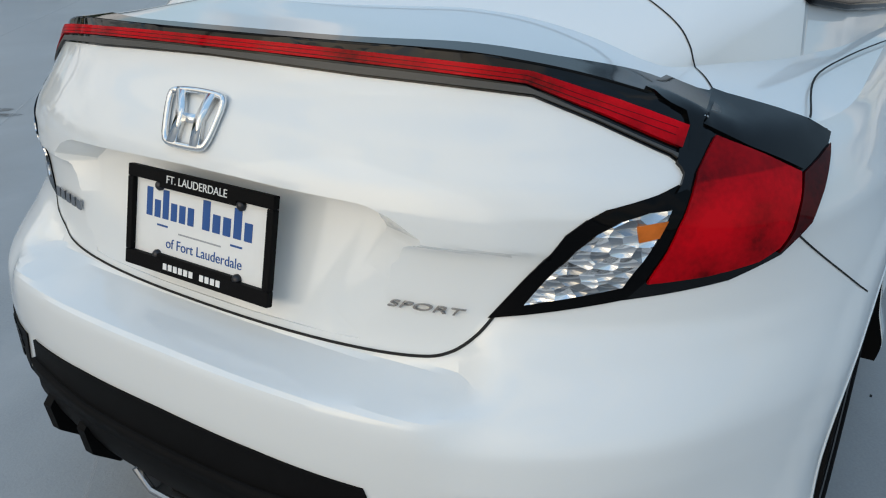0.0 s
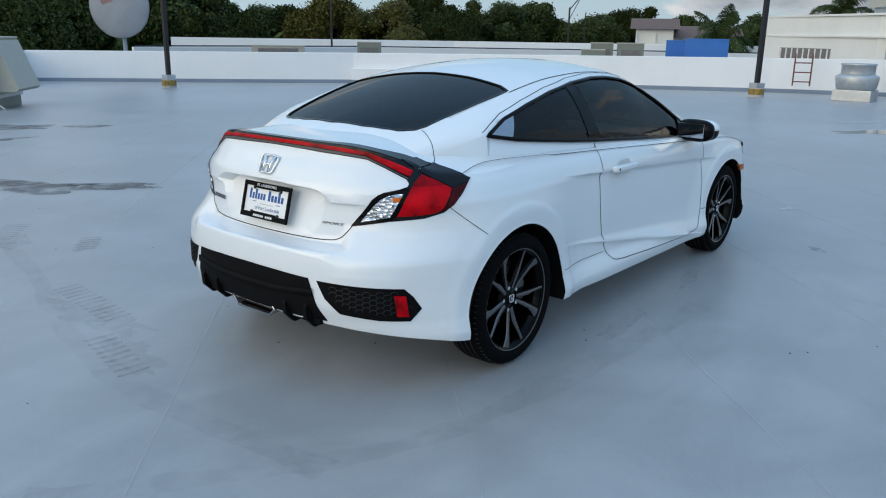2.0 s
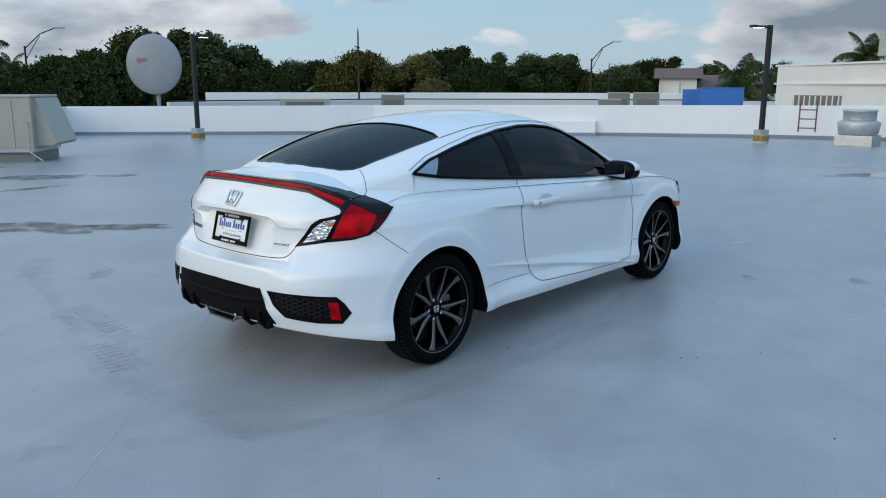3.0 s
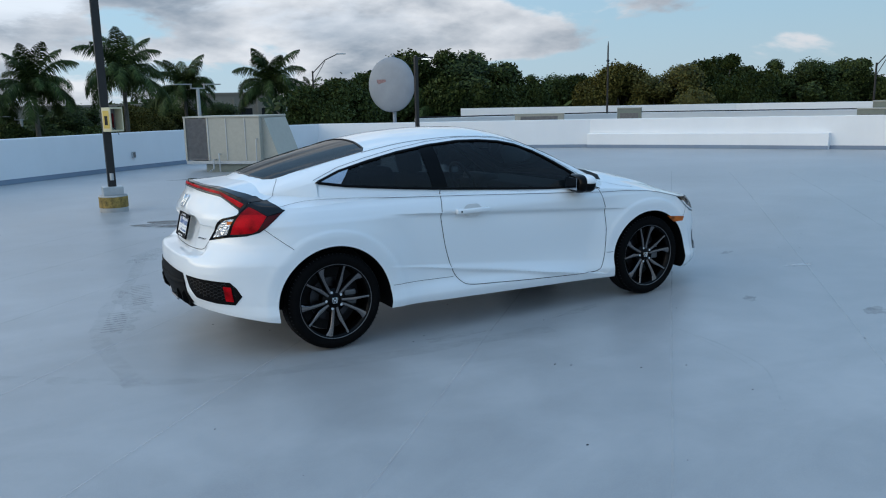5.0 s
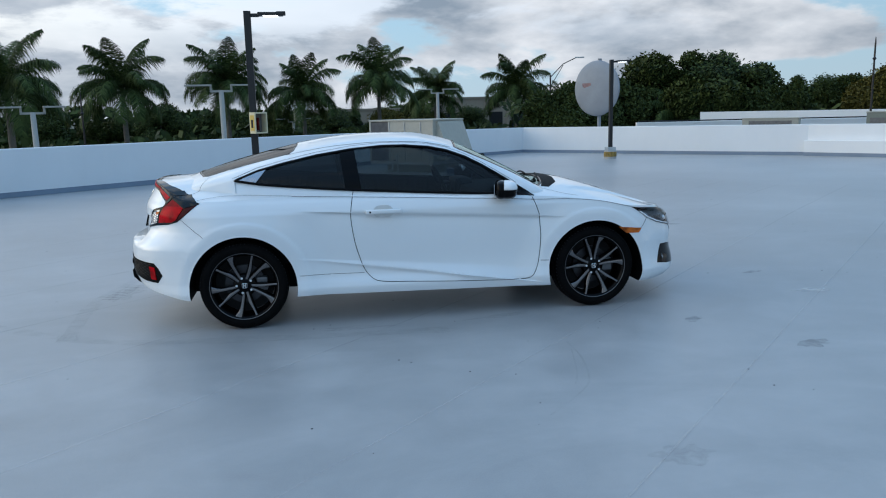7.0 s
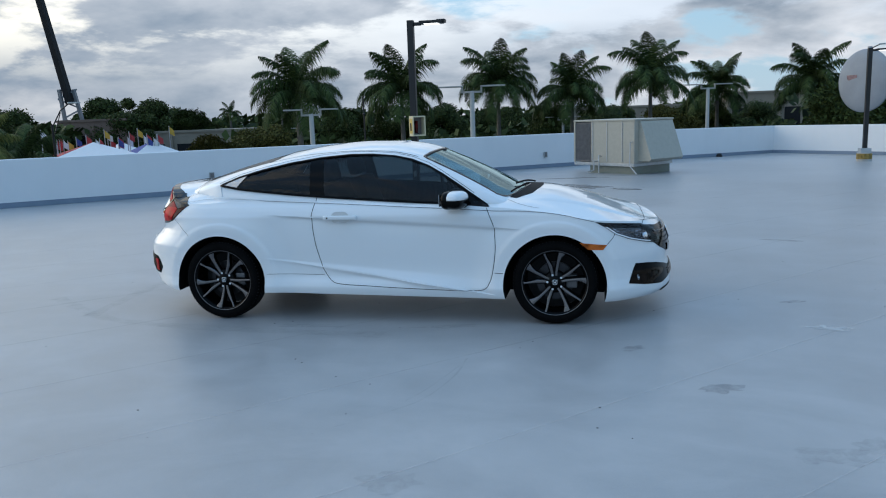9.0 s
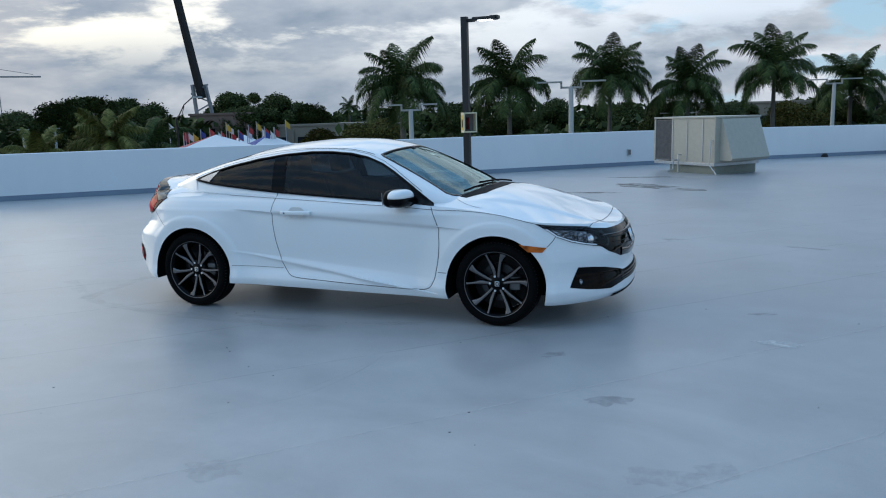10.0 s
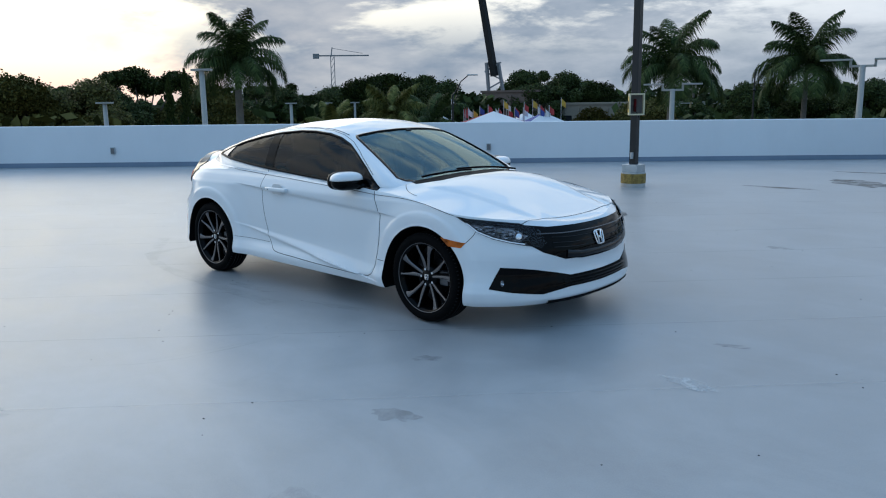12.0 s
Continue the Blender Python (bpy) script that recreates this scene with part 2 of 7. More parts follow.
STEEL = simple("brake_steel", (0.055, 0.055, 0.06), 0.4, 1.0)
CALIPER = simple("cast_caliper", (0.13, 0.13, 0.135), 0.5, 0.5)
BADGEMETAL = simple("dark_badge_chrome", (0.30, 0.30, 0.31), 0.15, 1.0, vary=0.1)
STRIPLAMP = simple("white_strip_lamp", (0.82, 0.83, 0.85), 0.2, vary=0.04)
CLOTH = simple("black_seat_cloth", (0.02, 0.02, 0.022), 0.9, vary=0.3, fine=300)
DASH = simple("dark_dashboard_plastic", (0.015, 0.015, 0.017), 0.6, vary=0.2)
TINT = glass_material("tinted_window_glass", (0.13, 0.15, 0.155), spec=0.5)
TINTDOOR = glass_material("tinted_door_glass", (0.30, 0.34, 0.35), spec=0.5)
CLEAR = glass_material("windscreen_glass", (0.60, 0.82, 0.85), ior=1.75, hue=(0.72, 0.93, 0.96))
LENS = glass_material("clear_lamp_lens", (0.92, 0.92, 0.94), spec=0.45)
RED = lens_material("red_lamp_lens", (0.46, 0.0005, 0.006), coat=0.16, split=0.918)
REDDARK = lens_material("dark_red_lens", (0.075, 0.001, 0.003))
REDBAR = lens_material("red_light_bar", (0.44, 0.0005, 0.006), coat=0.14)
SMOKE = simple("smoked_lamp_cover", (0.018, 0.006, 0.008), 0.06, coat=1.0)
AMBER = lens_material("amber_lamp_lens", (0.52, 0.13, 0.02))
REFLECTOR = simple("lamp_reflector", (0.75, 0.75, 0.77), 0.12, 1.0, vary=0.3, scale=40, bump=0.003, fine=35)
DECK = deck_material()
WHITEWALL = wall_material("white_painted_parapet", (0.78, 0.79, 0.80), 0.05)
GREYBAND = wall_material("grey_base_coating", (0.17, 0.21, 0.27), 0.2)
POSTPAINT = simple("dark_bronze_post", (0.009, 0.008, 0.008), 0.45, vary=0.3)
YELLOW = simple("worn_yellow_paint", (0.25, 0.17, 0.04), 0.75, vary=0.85, scale=14, bump=0.002)
CONCRETE = simple("weathered_concrete", (0.40, 0.39, 0.37), 0.85, vary=0.25, scale=6, bump=0.003, fine=90)
BEIGE = simple("beige_metal_housing", (0.40, 0.38, 0.32), 0.5, vary=0.08)
GALV = simple("galvanised_sheet", (0.46, 0.48, 0.49), 0.4, 0.6, vary=0.15)
DARKGRILL = simple("condenser_coil", (0.17, 0.16, 0.155), 0.8, vary=0.3, fine=120)
FROND = leaf_material("palm_frond", (0.014, 0.028, 0.008), (0.075, 0.105, 0.030))
FRONDLIGHT = leaf_material("yellowing_palm_frond", (0.045, 0.062, 0.014), (0.21, 0.20, 0.055))
LEAF = leaf_material("tree_leaves", (0.012, 0.022, 0.006), (0.070, 0.090, 0.024))
LEAFWARM = leaf_material("olive_tree_leaves", (0.032, 0.036, 0.008), (0.13, 0.115, 0.028))
BARK = simple("bark", (0.12, 0.105, 0.09), 0.9, vary=0.35, scale=5, bump=0.01, fine=25)
EARTH = simple("ground_far", (0.075, 0.085, 0.06), 0.95, vary=0.5, scale=0.05, fine=0.7)
# body white made greyer: the handle hollow's shade, put into the colour
CUPSHADE = simple("handle_cup_painted_shade", (0.62, 0.62, 0.61), 0.35, coat=0.8, vary=0.05)
WHITEPLATE = simple("white_plate_enamel", (0.80, 0.80, 0.79), 0.4, vary=0.03)
BLUEINK = simple("blue_plate_ink", (0.010, 0.075, 0.28), 0.45, vary=0.05)
GREYINK = simple("grey_plate_ink", (0.35, 0.36, 0.38), 0.5, vary=0.05)
SMOKEDCHROME = simple("smoked_chrome", (0.10, 0.10, 0.105), 0.18, 0.9, vary=0.1)
HEADGREY = simple("dark_headlamp_bowl", (0.16, 0.165, 0.17), 0.22, 0.9, vary=0.4, scale=25, bump=0.002, fine=40)
RIMEDGE = simple("machined_rim_edge", (0.12, 0.115, 0.115), 0.30, 0.8, vary=0.1)
SATIN = simple("satin_silver_trim", (0.36, 0.37, 0.40), 0.22, 0.9, vary=0.05)
FACET = facet_material("faceted_clear_lamp", (0.28, 0.29, 0.31), (0.85, 0.86, 0.88))
FACETDIM = facet_material("faceted_headlamp_bowl", (0.05, 0.05, 0.055), (0.62, 0.63, 0.66))
CREAM = simple("cream_enamel", (0.62, 0.55, 0.36), 0.5, vary=0.1)
YELLOWSIGN = simple("yellow_sign", (0.60, 0.42, 0.08), 0.5, vary=0.1)
DISHGREY = simple("weathered_dish_paint", (0.26, 0.28, 0.31), 0.6, vary=0.12, scale=2.0)
REDMARK = simple("faded_red_mark", (0.30, 0.19, 0.19), 0.6, vary=0.4, scale=12)
RUST = simple("rust_red_steel", (0.16, 0.05, 0.035), 0.7, vary=0.3)
GREENBOX = simple("grey_green_enamel", (0.20, 0.215, 0.18), 0.5, vary=0.12)
BLUEPAINT = simple("bright_blue_sheet", (0.03, 0.15, 0.50), 0.45, vary=0.12, scale=1.5)
CREAMWALL = wall_material("off_white_render", (0.76, 0.75, 0.71), 0.08)


def film(name, color, alpha, scale=9.0, cut=(0.35, 0.62), rough=0.6):
    """A thin stain: patchy colour over the deck."""
    m, k = material(name)
    obj = k.n("ShaderNodeTexCoord").outputs["Object"]
    f = k.ramp(k.noise(obj, scale, 6, 0.7, 0.8), [(cut[0], (0, 0, 0)), (cut[1], (1, 1, 1))])
    b = k.n("ShaderNodeBsdfPrincipled", {"Base Color": (*color, 1), "Roughness": rough})
    k.n("ShaderNodeOutputMaterial", {0: k.n("ShaderNodeMixShader", {0: k.math("MULTIPLY", f, alpha), 1: k.n("ShaderNodeBsdfTransparent"), 2: b})})
    return m


STAIN = film("grey_stain", (0.20, 0.20, 0.20), 0.34, 7, (0.36, 0.66))
FAINT = film("faint_scuff", (0.25, 0.25, 0.25), 0.14, 16)
OILSTAIN = film("brown_oil_stain", (0.13, 0.115, 0.10), 0.75, 3.0)
PALE = film("pale_scuff", (0.66, 0.66, 0.65), 0.7, 12)
WET = film("shallow_puddle", (0.25, 0.26, 0.27), 0.9, 2.0, (0.2, 0.45), 0.05)
TYREMARK = film("tyre_mark", (0.17, 0.17, 0.17), 0.11, 5, (0.38, 0.68), 0.5)
TREAD = film("tyre_tread_print", (0.17, 0.17, 0.17), 0.30, 9, (0.30, 0.60), 0.5)
JOINT = film("filled_joint", (0.52, 0.52, 0.51), 0.22, 1.6, (0.32, 0.62), 0.5)
TENTWHITE = simple("white_tent_canvas", (0.72, 0.72, 0.72), 0.7, vary=0.06)
TENTYELLOW = simple("yellow_canvas", (0.55, 0.36, 0.05), 0.7, vary=0.1)
TENTRED = simple("red_canvas", (0.42, 0.05, 0.05), 0.7, vary=0.1)
TENTBLUE = simple("blue_canvas", (0.05, 0.08, 0.30), 0.7, vary=0.1)
SHOPWALL = wall_material("beige_shop_wall", (0.25, 0.22, 0.175), 0.12)
BROWNWALL = wall_material("brown_shop_wall", (0.20, 0.14, 0.11), 0.12)
DARKGLASS = simple("dark_shop_glass", (0.02, 0.022, 0.025), 0.15, vary=0.2)
ROOFTILE = simple("brown_roof_tile", (0.15, 0.10, 0.08), 0.8, vary=0.2)
LAMPGREY = simple("pale_concrete_pole", (0.33, 0.33, 0.31), 0.7, vary=0.1)
PALMTRUNK = simple("grey_palm_trunk", (0.13, 0.12, 0.105), 0.9, vary=0.25, scale=3, bump=0.01, fine=18)
CROWNSHAFT = simple("green_crownshaft", (0.06, 0.10, 0.03), 0.5, vary=0.2)
CRANEWHITE = simple("crane_white", (0.22, 0.22, 0.23), 0.5, vary=0.1)


# ---- mesh helpers ----
from mathutils.bvhtree import BVHTree
from mathutils.geometry import delaunay_2d_cdt


def mesh_from(name, verts, faces, mat, smooth=True):
    me = bpy.data.meshes.new(name)
    me.from_pydata([tuple(v) for v in verts], [], faces)
    for p in me.polygons:
        p.use_smooth = smooth
    for m in mat if isinstance(mat, (list, tuple)) else [mat]:
        me.materials.append(m)
    me.update()
    return me


def part(name, bm, mat=None, parent=None, label="", smooth=False):
    """One bmesh or mesh as ONE object under a thing or a part."""
    if isinstance(bm, bmesh.types.BMesh):
        me = bpy.data.meshes.new(name)
        for f in bm.faces:
            f.smooth = smooth
        bm.to_mesh(me)
        bm.free()
        for m in mat if isinstance(mat, (list, tuple)) else [mat]:
            me.materials.append(m)
    else:
        me = bm
    ob = new(name, me)
    if parent is not None:
        ob.parent = parent
    if label:
        ob["label"] = label
    return ob


def thing(name, m, label, category, group="", kind=""):
    ob = new(name)
    ob.matrix_world = m
    return tagged(ob, label, category, group, kind)


def box(bm, x0, x1, y0, y1, z0, z1, bevel=0.0, m=None):
    r = bmesh.ops.create_cube(bm, size=1)
    vs = r["verts"]
    bmesh.ops.transform(bm, matrix=Matrix.LocRotScale(((x0 + x1) / 2, (y0 + y1) / 2, (z0 + z1) / 2), None, (abs(x1 - x0), abs(y1 - y0), abs(z1 - z0))), verts=vs)
    if bevel:
        es = list({e for v in vs for e in v.link_edges})
        vs = list({v for f in bmesh.ops.bevel(bm, geom=es, offset=bevel, segments=2, affect="EDGES", profile=0.7)["faces"] for v in f.verts} | {v for v in vs if v.is_valid})
    if m is not None:
        bmesh.ops.transform(bm, matrix=m, verts=vs)
    return vs


def boxes(*rows, bevel=0.0):
    bm = bmesh.new()
    for r in rows:
        box(bm, *r, bevel=bevel)
    return bm


def lathe(profile, n=48, axis="z"):
    """A turned shape from (radius, height) pairs."""
    verts, faces, k = [], [], len(profile)
    for i in range(n):
        a = 2 * math.pi * i / n
        for r, h in profile:
            c, s = r * math.cos(a), r * math.sin(a)
            verts.append((c, s, h) if axis == "z" else (c, h, s) if axis == "y" else (h, c, s))
    for i in range(n):
        for j in range(k - 1):
            a, b = i * k + j, ((i + 1) % n) * k + j
            faces.append((a, b, b + 1, a + 1))
    bm = bmesh.new()
    vs = [bm.verts.new(v) for v in verts]
    for f in faces:
        bm.faces.new([vs[i] for i in f])
    bmesh.ops.remove_doubles(bm, verts=bm.verts, dist=1e-5)
    bmesh.ops.recalc_face_normals(bm, faces=bm.faces)
    return bm


def tube(bm, pts, radius, n=8, taper=None):
    """A round bar along a line of points."""
    pts = [Vector(p) for p in pts]
    rings = []
    for i, p in enumerate(pts):
        d = (pts[min(i + 1, len(pts) - 1)] - pts[max(i - 1, 0)]).normalized()
        a = d.orthogonal().normalized() if i == 0 else (rings[-1][1] - d * rings[-1][1].dot(d)).normalized()
        b = d.cross(a)
        r = radius if taper is None else radius + (taper - radius) * i / (len(pts) - 1)
        rings.append(([bm.verts.new(p + (a * math.cos(2 * math.pi * k / n) + b * math.sin(2 * math.pi * k / n)) * r) for k in range(n)], a))
    for (r0, _), (r1, _) in zip(rings, rings[1:]):
        for k in range(n):
            bm.faces.new((r0[k], r0[(k + 1) % n], r1[(k + 1) % n], r1[k]))
    bm.faces.new(rings[0][0][::-1])
    bm.faces.new(rings[-1][0])
    return bm


def outward(bm):
    """Vertices and faces of a closed bmesh, facing out."""
    bmesh.ops.recalc_face_normals(bm, faces=bm.faces)
    if bm.calc_volume(signed=True) < 0:
        bmesh.ops.reverse_faces(bm, faces=bm.faces)
    bm.verts.index_update()
    out = [v.co.copy() for v in bm.verts], [tuple(v.index for v in f.verts) for f in bm.faces]
    bm.free()
    return out


def curve_fn(rows):
    """A smooth function through (x, value) pairs, with no overshoot."""
    xs, ys = np.array([r[0] for r in rows], float), np.array([r[1] for r in rows], float)
    d = np.diff(ys) / np.diff(xs)
    m = np.zeros(len(xs))
    m[0], m[-1] = d[0], d[-1]
    for i in range(1, len(xs) - 1):
        m[i] = 0 if d[i - 1] * d[i] <= 0 else 2 * d[i - 1] * d[i] / (d[i - 1] + d[i])

    def fn(x):
        x = min(max(x, xs[0]), xs[-1])
        i = min(max(int(np.searchsorted(xs, x)) - 1, 0), len(xs) - 2)
        h = xs[i + 1] - xs[i]
        t = (x - xs[i]) / h
        return float((2 * t**3 - 3 * t**2 + 1) * ys[i] + (t**3 - 2 * t**2 + t) * h * m[i] + (-2 * t**3 + 3 * t**2) * ys[i + 1] + (t**3 - t**2) * h * m[i + 1])

    return fn


def rounded(pts, n=6, closed=True):
    """Catmull-Rom through points of any dimension."""
    P = [np.array(p, float) for p in pts]
    out, k = [], len(P)
    for i in range(k if closed else k - 1):
        a, b, c, d = (P[(i + j) % k] if closed else P[min(max(i + j, 0), k - 1)] for j in (-1, 0, 1, 2))
        for j in range(n):
            t = j / n
            out.append(0.5 * (2 * b + (c - a) * t + (2 * a - 5 * b + 4 * c - d) * t * t + (3 * b - a - 3 * c + d) * t**3))
    if not closed:
        out.append(P[-1])
    return out


def straight(pts, step=0.02, closed=True):
    """Points along straight lines, no further apart than step."""
    P = [np.array(p, float) for p in pts]
    out = []
    for i in range(len(P) if closed else len(P) - 1):
        a, b = P[i], P[(i + 1) % len(P)]
        k = max(1, int(np.ceil(np.linalg.norm(b - a) / step)))
        out += [a + (b - a) * j / k for j in range(k)]
    if not closed:
        out.append(P[-1])
    return out


def inside(p, poly):
    x, y, c = p[0], p[1], False
    for i in range(len(poly)):
        (x0, y0), (x1, y1) = poly[i - 1], poly[i]
        if (y0 > y) != (y1 > y) and x < (x1 - x0) * (y - y0) / (y1 - y0) + x0:
            c = not c
    return c


class Skin:
    """Surfaces to lay panels, lamps and lines on."""

    def __init__(self, *surfaces):
        self.trees = [BVHTree.FromPolygons(v, f) for v, f in surfaces]

    def hit(self, o, d):
        best = None
        for tr in self.trees:
            loc, nrm, _, dist = tr.ray_cast(o, d, 8.0)
            if loc is not None and (best is None or dist < best[2]):
                best = (loc, nrm if nrm.dot(d) < 0 else -nrm, dist)
        return best


def lay(skin, pts, way, off):
    """Project points along a way onto the skin, off metres proud of it."""
    way = Vector(way).normalized()
    out, last = [], None
    for p in pts:
        p = Vector(p)
        h = skin.hit(p - way * 2.0, way)
        if h is None:
            h = (p if last is None else p - way * (p - last[0]).dot(way), last[1] if last else -way, 0)
        last = h
        out.append((h[0] + h[1] * off, h[1]))
    return out


def panel(skin, pts, way, off=0.003, thick=0.012, grid=0.025):
    """A skin panel of the outline pts, with a rim that goes thick metres into the body. Returns verts, faces."""
    way = Vector(way).normalized()
    u = way.orthogonal().normalized() if abs(way.z) > 0.9 else Vector((0, 0, 1)).cross(way).normalized()
    v = way.cross(u)
    P = [Vector(p) for p in pts]
    poly = [(p.dot(u), p.dot(v)) for p in P]
    depth = sum(p.dot(way) for p in P) / len(P)
    (a0, b0), (a1, b1) = np.min(poly, axis=0), np.max(poly, axis=0)
    inner = []
    edge = np.array(poly)
    for i, a in enumerate(np.arange(a0 + grid / 2, a1, grid)):
        for b in np.arange(b0 + grid / 2, b1, grid):
            q = (a, b + (grid / 2 if i % 2 else 0))
            if inside(q, poly) and np.min(np.hypot(edge[:, 0] - q[0], edge[:, 1] - q[1])) > grid * 0.45:
                inner.append(q)
    k = len(poly)
    res = delaunay_2d_cdt([Vector(q) for q in poly + inner], [(i, (i + 1) % k) for i in range(k)], [], 1, 1e-6)
    v2, faces = res[0], [tuple(f) for f in res[2]]
    laid = lay(skin, [u * q[0] + v * q[1] + way * depth for q in v2], way, off)
    verts = [p for p, _ in laid]
    fixed = []
    for f in faces:
        n = (verts[f[1]] - verts[f[0]]).cross(verts[f[2]] - verts[f[0]])
        fixed.append(f if n.dot(way) < 0 else f[::-1])
    if thick:
        count = {}
        for f in fixed:
            for i in range(3):
                e = (f[i], f[(i + 1) % 3])
                count[e] = 1
        rim = [e for e in count if (e[1], e[0]) not in count]
        ids = {}
        for e in rim:
            for i in e:
                if i not in ids:
                    ids[i] = len(verts)
                    verts += [laid[i][0], laid[i][0] - laid[i][1] * thick]
        fixed += [(ids[b], ids[a], ids[a] + 1, ids[b] + 1) for a, b in rim]
    return verts, fixed


def ribbon(skin, pts, way, width, off=0.0015, high=0.0, closed=False):
    """A strip along a line laid on the skin; high makes its middle proud."""
    laid = lay(skin, pts, way, off)
    way = Vector(way).normalized()
    k, verts, faces = len(laid), [], []
    for i, (p, n) in enumerate(laid):
        a, b = laid[(i - 1) % k if closed else max(i - 1, 0)][0], laid[(i + 1) % k if closed else min(i + 1, k - 1)][0]
        s = n.cross(b - a).normalized() * width / 2
        verts += [p - s - n * (high and 0.004), p - s + n * high, p + s + n * high, p + s - n * (high and 0.004)] if high else [p - s, p, p, p + s]
    for i in range(k if closed else k - 1):
        a, b = 4 * i, 4 * ((i + 1) % k)
        for j in (0, 1, 2):
            if high or j != 1:
                faces.append((a + j, b + j, b + j + 1, a + j + 1))
    return verts, faces


def mirrored(vf):
    v, f = vf
    return [Vector((p[0], -p[1], p[2])) for p in v], [q[::-1] for q in f]


def both(name, vf, mat, parent, label="", smooth=True):
    """The part and its mirror image on the car's other side."""
    a = part(name, mesh_from(name, *vf, mat, smooth), mat, parent, label)
    b = part(name, mesh_from(name, *mirrored(vf), mat, smooth), mat, parent, label)
    return a, b


def carve(me, cutters):
    """The mesh less the cutters, each (verts, faces, material)."""
    ob = new("solid", me)
    made = []
    for v, f, mat in cutters:
        c = new("cutter", mesh_from("cutter", v, f, mat))
        mod = ob.modifiers.new("cut", "BOOLEAN")
        mod.operation, mod.object, mod.solver, mod.material_mode = "DIFFERENCE", c, "EXACT", "TRANSFER"
        made.append(c)
    bpy.context.view_layer.update()
    out = bpy.data.meshes.new_from_object(ob.evaluated_get(bpy.context.evaluated_depsgraph_get()))
    for o in (ob, *made):
        old = o.data
        bpy.data.objects.remove(o)
        bpy.data.meshes.remove(old)
    return out


def prism(poly, axis, a, b):
    """A closed prism over a polygon: axis y takes (x, z), axis z takes (x, y), axis x takes (y, z)."""
    put = {"y": lambda p, h: (p[0], h, p[1]), "z": lambda p, h: (p[0], p[1], h), "x": lambda p, h: (h, p[0], p[1])}[axis]
    k = len(poly)
    bm = bmesh.new()
    lo, hi = [bm.verts.new(put(p, a)) for p in poly], [bm.verts.new(put(p, b)) for p in poly]
    bm.faces.new(lo), bm.faces.new(hi[::-1])
    for i in range(k):
        bm.faces.new((lo[i], lo[(i + 1) % k], hi[(i + 1) % k], hi[i]))
    return outward(bm)


# ---- the car: x to its nose, y to its left, wheels at x = -1.35 and 1.35 ----
BOTTOM = curve_fn([(-2.24, 0.333), (-2.0, 0.280), (-1.73, 0.238), (-0.96, 0.232), (0.92, 0.200), (1.73, 0.185), (2.24, 0.20)])
SHOULDER = curve_fn([(-2.235, 1.074), (-2.19, 1.068), (-2.14, 1.052), (-2.05, 1.012), (-1.92, 0.955), (-1.70, 0.945), (-1.40, 0.955), (-1.0, 0.965), (-0.5, 0.95), (0.3, 0.92), (0.9, 0.90), (1.3, 0.865), (1.5, 0.835), (1.7, 0.80), (1.96, 0.775), (2.10, 0.755), (2.19, 0.735), (2.21, 0.72), (2.235, 0.705)])
REAR_X = curve_fn([(0.25, -2.15), (0.33, -2.20), (0.43, -2.235), (0.55, -2.235), (0.620, -2.231), (0.636, -2.228), (0.644, -2.220), (0.649, -2.190), (0.655, -2.135), (0.662, -2.119), (0.73, -2.108), (0.815, -2.099), (0.828, -2.101), (0.840, -2.119), (0.870, -2.118), (0.90, -2.112), (0.95, -2.088), (1.02, -2.045), (1.08, -2.025)])
REAR_SIDE = curve_fn([(0.55, -2.235), (0.60, -2.224), (0.65, -2.190), (0.70, -2.144), (0.74, -2.109), (0.80, -2.099), (0.84, -2.110), (0.88, -2.116)])
FRONT_X = curve_fn([(0.18, 2.20), (0.24, 2.25), (0.32, 2.245), (0.42, 2.222), (0.52, 2.228), (0.60, 2.208), (0.66, 2.182), (0.70, 2.152), (0.74, 2.10), (0.80, 2.04)])
HALF_W = curve_fn([(0.18, 0.850), (0.215, 0.876), (0.275, 0.888), (0.310, 0.880), (0.36, 0.868), (0.46, 0.861), (0.60, 0.866), (0.75, 0.872), (0.83, 0.874), (0.87, 0.862), (0.91, 0.842), (0.95, 0.812), (1.06, 0.77)])
TOP = curve_fn([(-2.2, 1.07), (-2.0, 1.082), (-1.9, 1.086), (-1.7, 1.10), (-1.3, 1.10), (0.0, 1.0), (0.9, 0.995), (1.1, 0.995), (1.3, 0.981), (1.6, 0.935), (1.9, 0.852), (2.05, 0.785), (2.15, 0.725), (2.25, 0.69)])
REAR_START, FRONT_START, FRONT_N = -1.46, 1.60, 2.4


def ease(a, b, v):
    t = min(max((v - a) / (b - a), 0.0), 1.0)
    return t * t * (3 - 2 * t)


